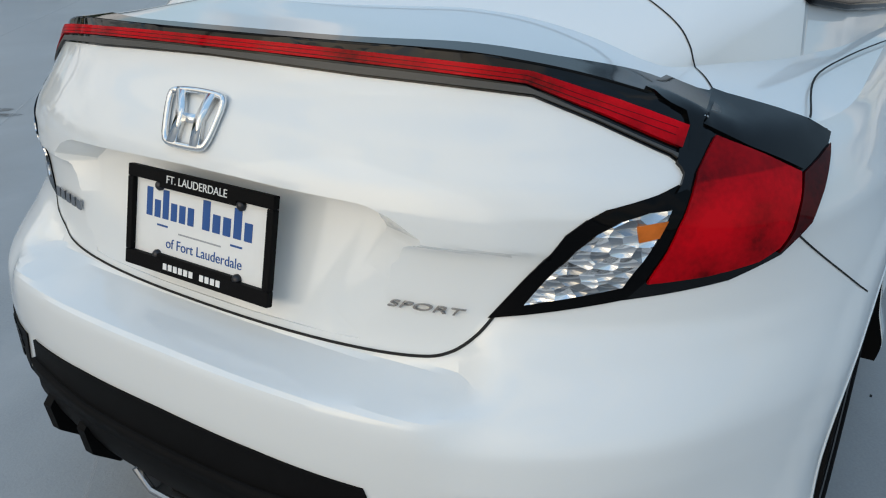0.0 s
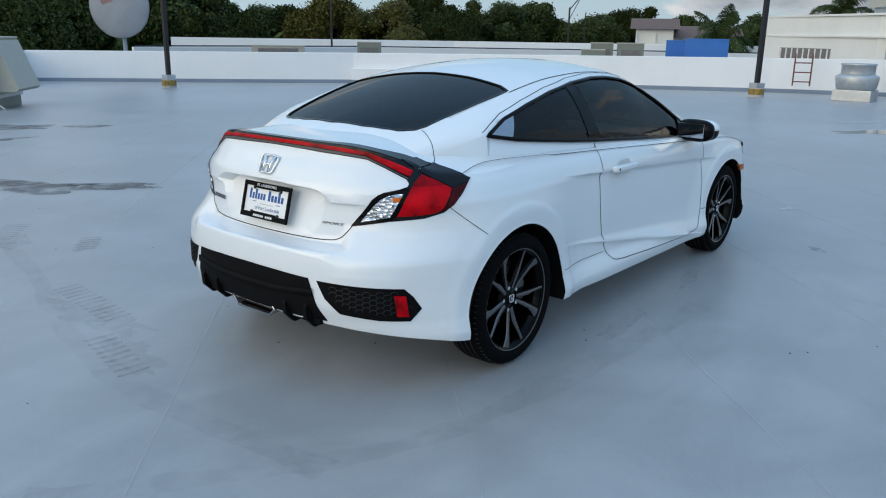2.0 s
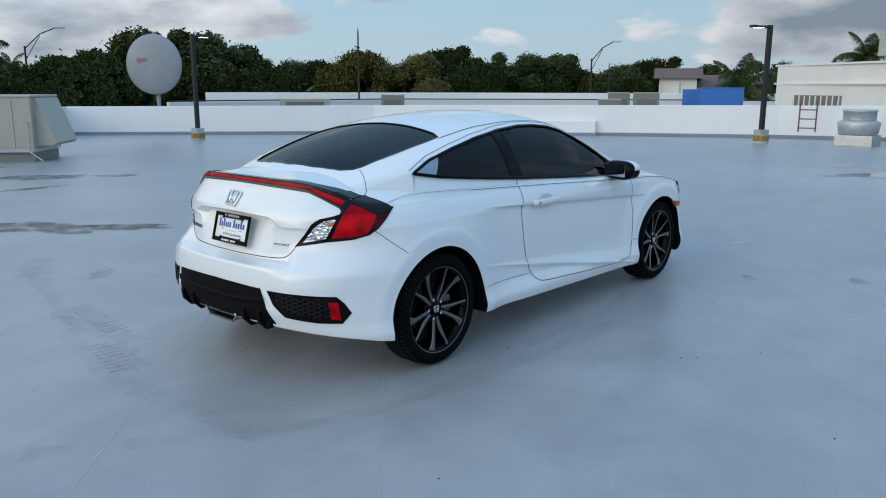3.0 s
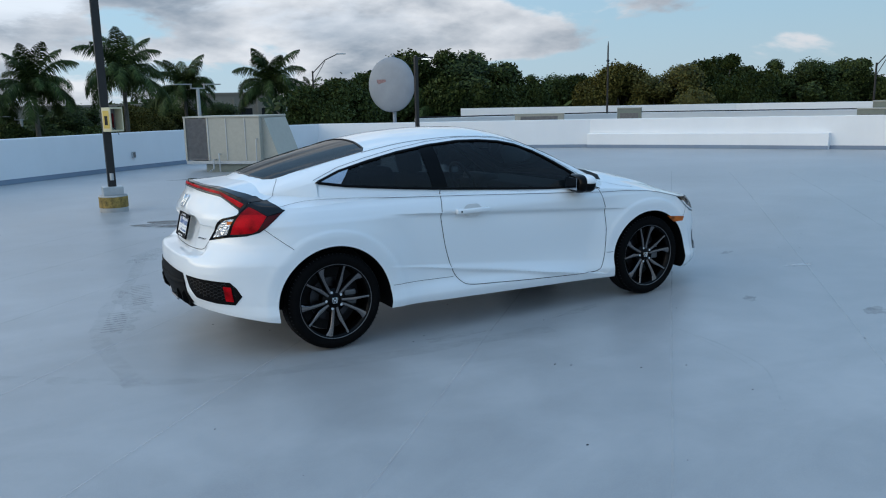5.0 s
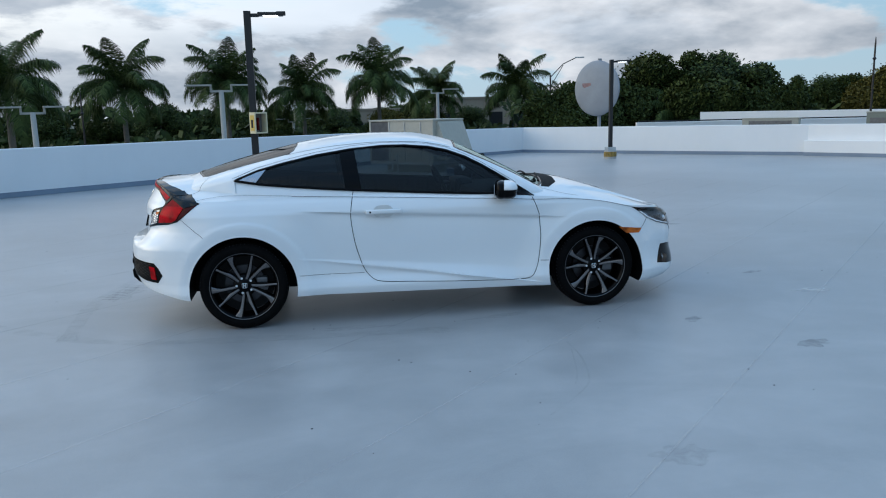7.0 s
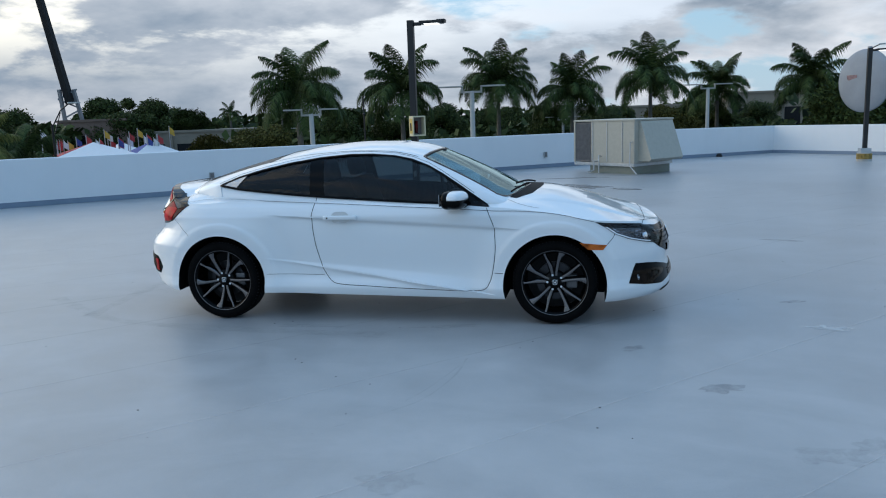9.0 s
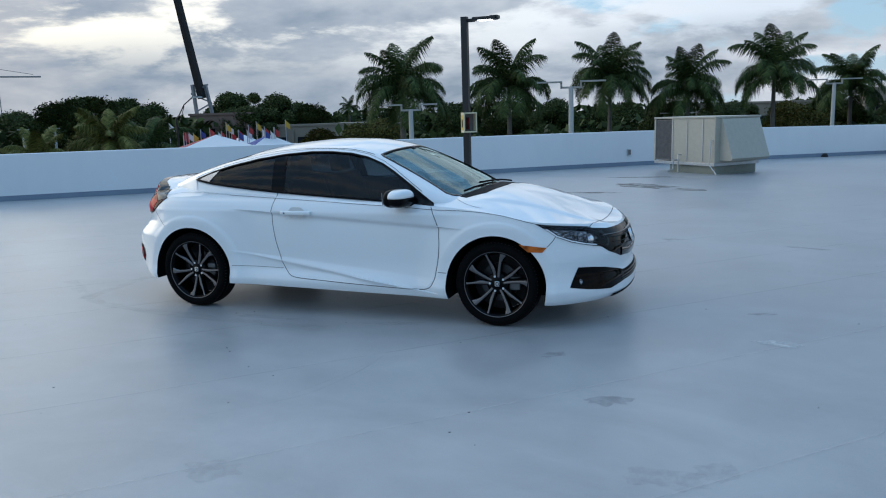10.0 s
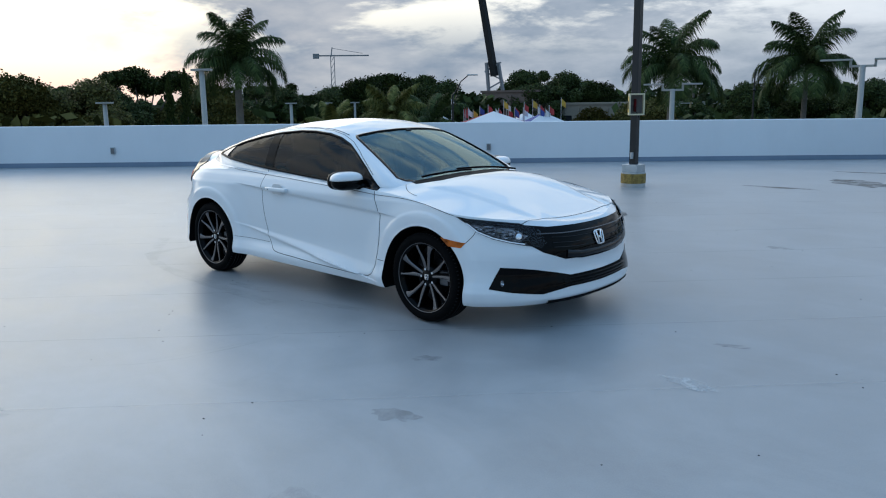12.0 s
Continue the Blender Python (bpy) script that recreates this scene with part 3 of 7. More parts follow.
def half_width(x, z):
    """Half the body's width: arch flares, a ridge at handle height, a flared sill."""
    w_ = HALF_W(z) - 0.004
    for wx in (-1.35, 1.35):
        r = math.hypot(x - wx, z - 0.31)
        w_ += (0.026 * ease(0.66, 0.42, r) + 0.007 * ease(0.492, 0.470, r)) * ease(0.92, 0.74, z)
    # crease below the handle: the door steps in under it
    ridge = 0.800 - 0.060 * x
    if z < ridge:
        d = ridge - z
        w_ -= 0.026 * (1 - math.exp(-d / 0.009)) * math.exp(-d / 0.12) * ease(-1.0, -0.65, x) * ease(1.15, 0.85, x)
    # the wedge that rises to the rear: a face that looks up, a sharp edge, an undercut
    edge = 0.491 - 0.1465 * (x + 0.848)
    tall = max(0.006, 0.056 * (x + 0.98))
    run = ease(-1.0, -0.90, x) * ease(0.85, 0.25, x)
    if z > edge:
        w_ += 0.50 * tall * max(0.0, 1 - (z - edge) / tall) * run
    else:
        w_ += (0.50 * tall * math.exp(-(edge - z) / 0.012) * run + 0.016 * ease(0.375, 0.30, z) * ease(-0.95, -0.45, x) * ease(0.98, 0.70, x))
    return w_


def rear_n(z):
    return 2.8 - 0.2 * ease(0.60, 0.70, z)


def body_point(seg, t, z):
    if seg == 0:
        a = math.pi / 2 * t**1.2
        start = REAR_START + 0.14 * max(0, min(1, (z - 0.6) / 0.4))
        end, across = REAR_X(z), 0.87 * math.sin(a) ** (2 / rear_n(z))
        if 0.55 < z < 0.88:
            # the bumper's shelf and the trunk's ledge run out at the lamps
            end += (REAR_SIDE(z) - end) * (ease(0.44, 0.53, across) if z < 0.74 else ease(0.49, 0.56, across))
        x = start - (start - end) * math.cos(a) ** (2 / rear_n(z))
        return x, half_width(x, z) * math.sin(a) ** (2 / rear_n(z))
    if seg == 1:
        s0 = REAR_START + 0.14 * max(0, min(1, (z - 0.6) / 0.4))
        s1 = FRONT_START - 0.08 * max(0, min(1, (z - 0.5) / 0.25))
        x = s0 + (s1 - s0) * t
        return x, half_width(x, z)
    a = math.pi / 2 * (1 - (1 - t) ** 1.2)
    start = FRONT_START - 0.08 * max(0, min(1, (z - 0.5) / 0.25))
    x = start + (FRONT_X(z) - start) * math.sin(a) ** (2 / FRONT_N)
    return x, half_width(x, z) * math.cos(a) ** (2 / FRONT_N)


def body_mesh():
    """Lower body: rings from the sill up to the shoulder, then in to the spine."""
    P = [(0, i / 56) for i in range(56)] + [(1, i / 150) for i in range(150)] + [(2, i / 56) for i in range(57)]
    ref = [body_point(s, t, 0.5)[0] for s, t in P]
    rings = []
    for lv in range(141):
        v = lv / 140
        ring = []
        for (s, t), rx in zip(P, ref):
            z = BOTTOM(rx) + (SHOULDER(rx) - BOTTOM(rx)) * v
            ring.append((*body_point(s, t, z), z))
        rings.append(ring)
    edge = rings[-1]
    for k in range(1, 49):
        u = (k / 48) ** 1.15
        ring = []
        for x0, y0, z0 in edge:
            cx = min(max(x0, -1.3), 0.9)
            x, y = x0 + (cx - x0) * u, y0 * (1 - u)
            z = TOP(x) - (TOP(x) - z0) * (1 - u) ** 2.3 if TOP(x) > z0 else z0
            yr = 0.60 - 0.24 * (x - 1.2)
            z += 0.014 * ease(yr + 0.045, yr, y) * ease(1.12, 1.30, x) * ease(2.10, 1.85, x)
            ring.append((x, y, z))
        rings.append(ring)
    n, verts, faces = len(P), [], []
    for side in (-1, 1):
        base = len(verts)
        for r in rings:
            verts += [(x, side * y, z) for x, y, z in r]
        for i in range(len(rings) - 1):
            for j in range(n - 1):
                a = base + i * n + j
                q = (a, a + 1, a + n + 1, a + n)
                faces.append(q if side < 0 else q[::-1])
    m = len(verts) // 2
    faces += [(j + 1, j, m + j, m + j + 1) for j in range(n - 1)]
    bm = bmesh.new()
    vs = [bm.verts.new(v) for v in verts]
    for f in faces:
        bm.faces.new([vs[i] for i in f])
    bmesh.ops.remove_doubles(bm, verts=bm.verts, dist=2e-4)
    bmesh.ops.dissolve_degenerate(bm, dist=1e-4, edges=bm.edges)
    return outward(bm)


ROOF = curve_fn([(-1.85, 1.06), (-1.70, 1.118), (-1.55, 1.168), (-1.39, 1.215), (-1.15, 1.276), (-0.92, 1.326), (-0.6, 1.374), (-0.25, 1.394), (0.0, 1.388), (0.17, 1.365), (0.33, 1.322), (0.5, 1.252), (0.66, 1.175), (0.85, 1.075), (1.05, 0.965), (1.25, 0.86)])
BELT_Y = curve_fn([(-1.85, 0.50), (-1.6, 0.62), (-1.4, 0.695), (-1.1, 0.752), (-0.5, 0.792), (0.3, 0.80), (0.8, 0.795), (1.0, 0.75), (1.25, 0.62)])
RAIL_Y = curve_fn([(-1.85, 0.48), (-1.5, 0.595), (-1.03, 0.645), (-0.5, 0.635), (0.26, 0.615), (0.6, 0.675), (0.85, 0.725), (1.05, 0.70), (1.25, 0.58)])


def cabin_section(x, inset=0.0, floor=0.55):
    zr = ROOF(x) - inset
    yb, yr, crown = BELT_Y(x) - inset, RAIL_Y(x) - inset, 0.078
    rail = zr - crown
    belt = min(0.985 - 0.075 * x, rail - 0.05)
    pts = [(yb + 0.01, floor), (yb + 0.008, (floor + belt) / 2), (yb, belt)]
    a = (yb + (yr - yb) * 0.74, belt + (rail - belt) * 0.74)
    for t in (0.25, 0.5, 0.75, 1.0):
        bow = 0.012 * math.sin(math.pi * t * 0.74)
        pts.append((yb + (a[0] - yb) * t + bow, belt + (a[1] - belt) * t))
    a = pts[-1]
    e = (yr * 0.80, zr - crown * 0.64)
    for i in range(1, 10):
        t = i / 9
        pts.append(tuple((1 - t) ** 2 * p + 2 * t * (1 - t) * q + t * t * r for p, q, r in zip(a, (yr + 0.004, rail + 0.004), e)))
    for i in range(1, 15):
        y = e[0] * (1 - i / 14)
        pts.append((y, zr - crown * (y / yr) ** 2))
    return pts


def cabin_mesh(x0, x1, n, inset=0.0, floor=0.55):
    verts, faces = [], []
    for i in range(n + 1):
        x = x0 + (x1 - x0) * i / n
        s = cabin_section(x, inset, floor)
        row = [(x, -y, z) for y, z in s] + [(x, y, z) for y, z in s[-2::-1]]
        verts += row
    k = len(row)
    for i in range(n):
        for j in range(k):
            a, b = i * k + j, i * k + (j + 1) % k
            faces.append((a, b, b + k, a + k))
    faces += [tuple(range(k - 1, -1, -1)), tuple(range(n * k, n * k + k))]
    bm = bmesh.new()
    vs = [bm.verts.new(v) for v in verts]
    for f in faces:
        bm.faces.new([vs[i] for i in f])
    return outward(bm)


BODY, CABIN = body_mesh(), cabin_mesh(-1.84, 1.24, 150)
SKIN = Skin(BODY, CABIN)
car = thing("car", pose(0, 0, 0), "pearl white two-door coupe with black wheels and tinted windows", "car")

# openings of the glasshouse, side view (x, z) and top view (x, y)
SIDE_OPEN = [(-1.385, 1.084), (-1.20, 1.055), (-1.0, 1.035), (-0.75, 1.012), (-0.5, 0.992), (0.0, 0.958), (0.45, 0.930), (0.855, 0.902), (0.74, 0.978), (0.60, 1.068), (0.48, 1.142), (0.36, 1.206), (0.22, 1.258), (0.08, 1.288), (-0.10, 1.304), (-0.28, 1.306), (-0.52, 1.288), (-0.78, 1.250), (-1.02, 1.200), (-1.22, 1.148)]
SCREEN_OPEN = [(1.09, 0.0), (1.075, -0.25), (1.03, -0.46), (0.95, -0.63), (0.90, -0.665), (0.70, -0.625), (0.50, -0.585), (0.34, -0.545), (0.305, -0.52), (0.32, -0.40), (0.345, -0.2), (0.355, 0.0)]
REAR_OPEN = [(-1.70, 0.0), (-1.685, -0.2), (-1.64, -0.38), (-1.60, -0.44), (-1.55, -0.465), (-1.30, -0.505), (-1.08, -0.53), (-0.985, -0.53), (-0.95, -0.46), (-0.925, -0.25), (-0.915, 0.0)]
screen_open = SCREEN_OPEN + [(x, -y) for x, y in SCREEN_OPEN[-2:0:-1]]
rear_open = REAR_OPEN + [(x, -y) for x, y in REAR_OPEN[-2:0:-1]]
cuts = [(*cabin_mesh(-1.50, 0.98, 50, 0.045, 0.42), DASH)]
side_smooth = [tuple(p) for p in straight(SIDE_OPEN, 0.05)]
cuts += [(*prism(side_smooth, "y", -1.0, -0.48), SEAM), (*prism(side_smooth, "y", 0.48, 1.0), SEAM)]
cuts += [(*prism(screen_open, "z", 0.93, 1.6), DASH), (*prism(rear_open, "z", 1.08, 1.6), DASH)]
REC_OUT = [(-0.398, 0.834), (-0.380, 0.856), (-0.335, 0.879), (-0.27, 0.888), (0.0, 0.895), (0.27, 0.888), (0.335, 0.879), (0.380, 0.856), (0.398, 0.834), (0.36, 0.745), (0.30, 0.692), (0.25, 0.680), (-0.25, 0.680), (-0.30, 0.692), (-0.36, 0.745)]
REC_IN = [(-0.318, 0.830), (-0.308, 0.848), (-0.285, 0.864), (-0.24, 0.873), (0.0, 0.881), (0.24, 0.873), (0.285, 0.864), (0.308, 0.848), (0.318, 0.830), (0.28, 0.765), (0.245, 0.724), (0.20, 0.714), (-0.20, 0.714), (-0.245, 0.724), (-0.28, 0.765)]


REC_OUT, REC_IN = [[tuple(q) for q in rounded(r, 3)] for r in (REC_OUT, REC_IN)]


def recess():
    bm = bmesh.new()
    k = len(REC_IN)
    deep = [bm.verts.new((-2.040 - (0.86 - z) * 0.36, y, z)) for y, z in REC_IN]
    skin_ = [bm.verts.new((-2.112 if abs(y) < 0.2 else -2.112 + (abs(y) - 0.2) * 0.16, y, z)) for y, z in REC_OUT]
    out = [bm.verts.new((-2.4, y, z + (0.02 if z > 0.8 else 0))) for y, z in REC_OUT]
    bm.faces.new(deep), bm.faces.new(out[::-1])
    for a, b in ((deep, skin_), (skin_, out)):
        for i in range(k):
            bm.faces.new((a[i], a[(i + 1) % k], b[(i + 1) % k], b[i]))
    return outward(bm)


wells = [(*recess(), PAINT)]
for wx in (-1.35, 1.35):
    for s in (-1, 1):
        ring = [(wx + 0.386 * math.cos(a), 0.305 + 0.386 * math.sin(a)) for a in np.linspace(0, 2 * math.pi, 72, endpoint=False)]
        wells.append((*prism(ring, "y", s * 0.56, s * 1.05), PLASTIC))
body = part("body", carve(mesh_from("body", *BODY, PAINT), [cuts[0]] + cuts[1:] + wells), PAINT, car, "pearl white painted steel body")
cabin = part("roof", carve(mesh_from("roof", *CABIN, PAINT), cuts + wells[1:]), PAINT, car, "white roof with slim pillars")


# spokes in pairs: (radius, degrees from the pair's middle, clockwise half, anticlockwise half)
SPOKES = {"plain": [(0.050, 16.0, 0.0128, 0.0125), (0.080, 13.5, 0.0154, 0.0137), (0.110, 13.0, 0.0179, 0.0150), (0.135, 13.5, 0.0192, 0.0125), (0.165, 14.2, 0.0154, 0.0100), (0.200, 14.8, 0.0115, 0.0088), (0.224, 15.0, 0.0115, 0.0100), (0.240, 15.2, 0.0154, 0.0125)],
          "footed": [(0.050, -12.0, 0.0128, 0.0125), (0.080, -11.0, 0.0141, 0.0137), (0.110, -11.5, 0.0154, 0.0137), (0.140, -12.5, 0.0154, 0.0150), (0.170, -13.0, 0.0166, 0.0150), (0.198, -13.4, 0.0243, 0.0150), (0.224, -13.8, 0.0397, 0.0150), (0.240, -14.0, 0.0461, 0.0163)]}


def spoke_pair(w_, turn, kind):
    """One spoke: a black body with a dark machined face."""
    body_bm, face_bm = bmesh.new(), bmesh.new()
    last = last_f = None
    for r, deg, cw, ccw in SPOKES[kind]:
        ang = turn + radians(deg)
        y = -0.068 - 0.028 * ((r - 0.05) / 0.19) ** 1.3
        c, s_ = math.cos(ang), math.sin(ang)
        at = lambda s, q: Vector((r * c - s * s_, q, r * s_ + s * c))
        ring = [body_bm.verts.new(v) for v in (at(-cw - 0.002, y + 0.040), at(-cw, y + 0.004), at(-cw * 0.8, y), at(ccw * 0.8, y + 0.002), at(ccw, y + 0.008), at(ccw + 0.003, y + 0.040))]
        face = [face_bm.verts.new(v) for v in (at(-cw * 0.98, y + 0.0024), at(-cw * 0.78, y - 0.0012), at(-cw * 0.25, y - 0.0026), at(ccw * 0.34, y - 0.0008))]
        if last:
            for q in range(6):
                body_bm.faces.new((last[q], last[(q + 1) % 6], ring[(q + 1) % 6], ring[q]))
            for q in range(3):
                face_bm.faces.new((last_f[q], last_f[q + 1], face[q + 1], face[q]))
        last, last_f = ring, face
    bmesh.ops.recalc_face_normals(body_bm, faces=body_bm.faces)
    spoke = part("spoke", body_bm, RIMBLACK, w_)
    part("machined_face", face_bm, MACHINED, spoke, "dark machined spoke face")


def wheel(x, side, phase):
    """One wheel with its hub at the origin, outer face to -y, then put in place."""
    w_ = new("wheel")
    w_.parent = car
    w_.matrix_basis = pose(x, side * 0.768, 0.3225, 0, 0, 0 if side < 0 else 180)
    w_["label"] = "black and machined twin-spoke alloy wheel with low-profile tyre"
    tyre = part("tyre", lathe([(0.246, -0.098), (0.250, -0.104), (0.262, -0.112), (0.282, -0.115), (0.299, -0.110), (0.310, -0.099), (0.3175, -0.083), (0.3225, -0.05), (0.3225, 0.04), (0.3165, 0.07), (0.30, 0.090), (0.27, 0.098), (0.250, 0.092), (0.246, 0.088)], 96, "y"), RUBBER, w_, smooth=True)
    bm = bmesh.new()
    for gy in (-0.052, -0.020, 0.012, 0.044):
        vs = lathe([(0.3228, gy - 0.004), (0.3232, gy), (0.3228, gy + 0.004)], 96, "y")
        me = bpy.data.meshes.new("tmp")
        vs.to_mesh(me), vs.free()
        bm.from_mesh(me)
        bpy.data.meshes.remove(me)
    for i in range(72):
        a = 2 * math.pi * i / 72
        for sy in (-1, 1):
            box(bm, -0.0022, 0.0022, -0.098 if sy < 0 else 0.05, -0.062 if sy < 0 else 0.080, 0.306, 0.3168 if sy < 0 else 0.3105, m=Matrix.Rotation(a + sy * 0.02, 4, "Y"))
    part("tread", bm, SEAM, tyre)
    part("rim", lathe([(0.220, 0.085), (0.220, -0.05), (0.230, -0.085), (0.240, -0.094), (0.250, -0.101), (0.252, -0.104), (0.248, -0.107), (0.240, -0.101), (0.234, -0.096)], 80, "y"), RIMBLACK, w_, smooth=True)
    part("rim_edge", lathe([(0.2440, -0.1050), (0.2475, -0.1078), (0.2488, -0.1076)], 80, "y"), RIMEDGE, w_, "thin machined rim edge", smooth=True)
    part("brake_disc", lathe([(0.06, 0.0), (0.145, 0.0), (0.145, 0.02), (0.06, 0.02), (0.06, 0.0)], 48, "y"), STEEL, w_, smooth=False)
    part("wheel_barrel", lathe([(0.0, 0.06), (0.219, 0.06)], 40, "y"), SEAM, w_)
    bm = boxes((0.085, 0.165, -0.038, 0.04, -0.05, 0.05), bevel=0.012)
    part("brake_caliper", bm, CALIPER, w_)
    part("hub", lathe([(0.0, -0.072), (0.034, -0.072), (0.038, -0.069), (0.078, -0.064), (0.084, -0.055), (0.084, 0.02)], 40, "y"), RIMBLACK, w_, smooth=True)
    cap = part("hub_cap", lathe([(0.0, -0.0765), (0.026, -0.0765), (0.030, -0.072), (0.030, -0.066)], 32, "y"), BLACK, w_, smooth=True)
    part("emblem", emblem(0.036, 0.034, 0.0022, Matrix.Translation((0, -0.077, 0)) @ Matrix.Rotation(math.pi / 2, 4, "X")), CHROME, cap)
    for i in range(5):
        part("wheel_nut", lathe([(0.0, -0.072), (0.0085, -0.072), (0.0095, -0.068), (0.0095, -0.05)], 10, "y"), CHROME, w_).matrix_basis = pose(0, 0, 0, 0, 72 * i + 36, 0) @ pose(0.057, 0, 0)
    for i in range(5):
        for kind in ("plain", "footed"):
            spoke_pair(w_, radians(phase + 72 * i), kind)
    return w_


def wheel_liner(x, side):
    """The black inner shell of a wheel arch."""
    angles = np.linspace(-0.10, math.pi + 0.10, 40)
    rows = [[(x + r * math.cos(a), side * y, 0.305 + r * math.sin(a)) for r, y in ((0.02, 0.53), (0.30, 0.53), (0.382, 0.56), (0.3845, 0.70), (0.3845, 0.884))] for a in angles]
    verts = [v for r in rows for v in r]
    faces = [(i * 5 + j, i * 5 + j + 1, i * 5 + j + 6, i * 5 + j + 5) for i in range(39) for j in range(4)]
    part("wheel_liner", mesh_from("wheel_liner", verts, faces, PLASTIC), None, car)


def emblem(w_, h, d, m):
    """A rounded, tapering ring with two uprights and a bar, in its own x, y plane."""
    bm = bmesh.new()
    ring = rounded([(-0.38, 0.5), (0.0, 0.53), (0.38, 0.5), (0.5, 0.40), (0.47, 0.0), (0.40, -0.38), (0.30, -0.5), (0.0, -0.52), (-0.30, -0.5), (-0.40, -0.38), (-0.47, 0.0), (-0.5, 0.40)], 4)
    tube(bm, [Vector((p[0] * w_, p[1] * h, 0)) for p in ring] + [Vector((ring[0][0] * w_, ring[0][1] * h, 0))], d, 6)
    for s in (-1, 1):
        prof = [(0.36, 0.50), (0.22, 0.50), (0.125, 0.07), (0.125, -0.07), (0.15, -0.50), (0.29, -0.50), (0.245, 0.0)]
        v, f = prism([(s * x * w_, y * h) for x, y in prof], "z", -d, d * 1.1)
        vs = [bm.verts.new(q) for q in v]
        for q in f:
            bm.faces.new([vs[i] for i in q])
    box(bm, -0.14 * w_, 0.14 * w_, -0.085 * h, 0.085 * h, -d, d)
    bmesh.ops.recalc_face_normals(bm, faces=bm.faces)
    bmesh.ops.transform(bm, matrix=m, verts=bm.verts)
    return bm


for wx in (-1.35, 1.35):
    for s in (-1, 1):
        wheel(wx, s, 94.5 if wx > 0 else 58.5)
        wheel_liner(wx, s)


# ---- the car's glass, lamps, seams and trim ----
RIGHT_IN, REAR_IN, FRONT_IN, DOWN = (0, 1, 0), (1, 0, 0), (-1, 0, 0), (0, 0, -1)
xz = lambda rows, y=-0.86: [(x, y, z) for x, z in rows]
yz = lambda rows, x: [(x, y, z) for y, z in rows]

# side glass
GLASS_Q = [(-1.235, 1.060), (-1.0, 1.035), (-0.75, 1.012), (-0.575, 0.998), (-0.605, 1.276), (-0.78, 1.250), (-1.02, 1.200), (-1.14, 1.170), (-1.20, 1.10)]
GLASS_D = [(-0.465, 0.989), (0.0, 0.958), (0.45, 0.930), (0.855, 0.902), (0.74, 0.978), (0.60, 1.068), (0.48, 1.142), (0.36, 1.206), (0.22, 1.258), (0.08, 1.288), (-0.10, 1.304), (-0.28, 1.306), (-0.50, 1.290)]
for rows, nm in ((GLASS_Q, "quarter_window"), (GLASS_D, "door_window")):
    for ob in both(nm, panel(SKIN, straight(xz(rows, -0.8), 0.03), RIGHT_IN, -0.006, 0.0, 0.05), TINTDOOR if nm == "door_window" else TINT, car, "dark tinted window glass"):
        ob.visible_shadow = False
PILLAR = [(-0.578, 0.999), (-0.460, 0.990), (-0.495, 1.291), (-0.608, 1.276)]
both("window_pillar", panel(SKIN, straight(xz(PILLAR, -0.8), 0.03), RIGHT_IN, -0.003, 0.02, 0.04), BLACK, car)
SAIL = [(-1.385, 1.084), (-1.235, 1.061), (-1.205, 1.098), (-1.145, 1.168), (-1.22, 1.148)]
both("window_corner_trim", panel(SKIN, straight(xz(SAIL, -0.8), 0.02), RIGHT_IN, 0.001, 0.01, 0.03), SATIN, car, "bright triangular trim behind the quarter window")
both("window_seal", ribbon(SKIN, straight(xz(SIDE_OPEN, -0.8), 0.02), RIGHT_IN, 0.018, 0.001, 0.003, True), BLACK, car)
both("drip_rail", ribbon(SKIN, straight(xz([(x, z + 0.022) for x, z in SIDE_OPEN[8:]] + [(-1.40, 1.098)], -0.7), 0.03, False), RIGHT_IN, 0.004, 0.0012), SEAM, car)
MIRROR_TRI = [(0.60, 0.922), (0.86, 0.900), (0.74, 0.978), (0.66, 1.03)]
both("mirror_mount", panel(SKIN, straight(xz(MIRROR_TRI, -0.8), 0.02), RIGHT_IN, 0.002, 0.02, 0.03), BLACK, car)

windscreen = part("windscreen", mesh_from("windscreen", *panel(SKIN, straight([(x, y, 1.2) for x, y in screen_open], 0.04), DOWN, -0.006, 0.0, 0.06), CLEAR), None, car, "clear windscreen")
rear_window = part("rear_window", mesh_from("rear_window", *panel(SKIN, straight([(x, y, 1.2) for x, y in rear_open], 0.04), DOWN, -0.005, 0.0, 0.05), TINT), None, car, "dark tinted rear window")
windscreen.visible_shadow = rear_window.visible_shadow = False
part("screen_seal", mesh_from("screen_seal", *ribbon(SKIN, straight([(x, y, 1.2) for x, y in screen_open], 0.03), DOWN, 0.022, 0.0, 0.0015, True), BLACK), None, car)
part("rear_window_seal", mesh_from("rear_window_seal", *ribbon(SKIN, straight([(x, y, 1.2) for x, y in rear_open], 0.03), DOWN, 0.012, 0.0, 0.0012, True), BLACK), None, car)
COWL = [(1.05, -0.62), (1.16, -0.45), (1.205, -0.2), (1.215, 0.0), (1.205, 0.2), (1.16, 0.45), (1.05, 0.62), (0.99, 0.60), (1.05, 0.42), (1.09, 0.22), (1.105, 0.0), (1.09, -0.22), (1.05, -0.42), (0.99, -0.60)]
part("cowl", mesh_from("cowl", *panel(SKIN, straight([(x, y, 1.0) for x, y in COWL], 0.03), DOWN, 0.002, 0.01, 0.04), PLASTIC), None, car, "black plastic cowl under the windscreen")
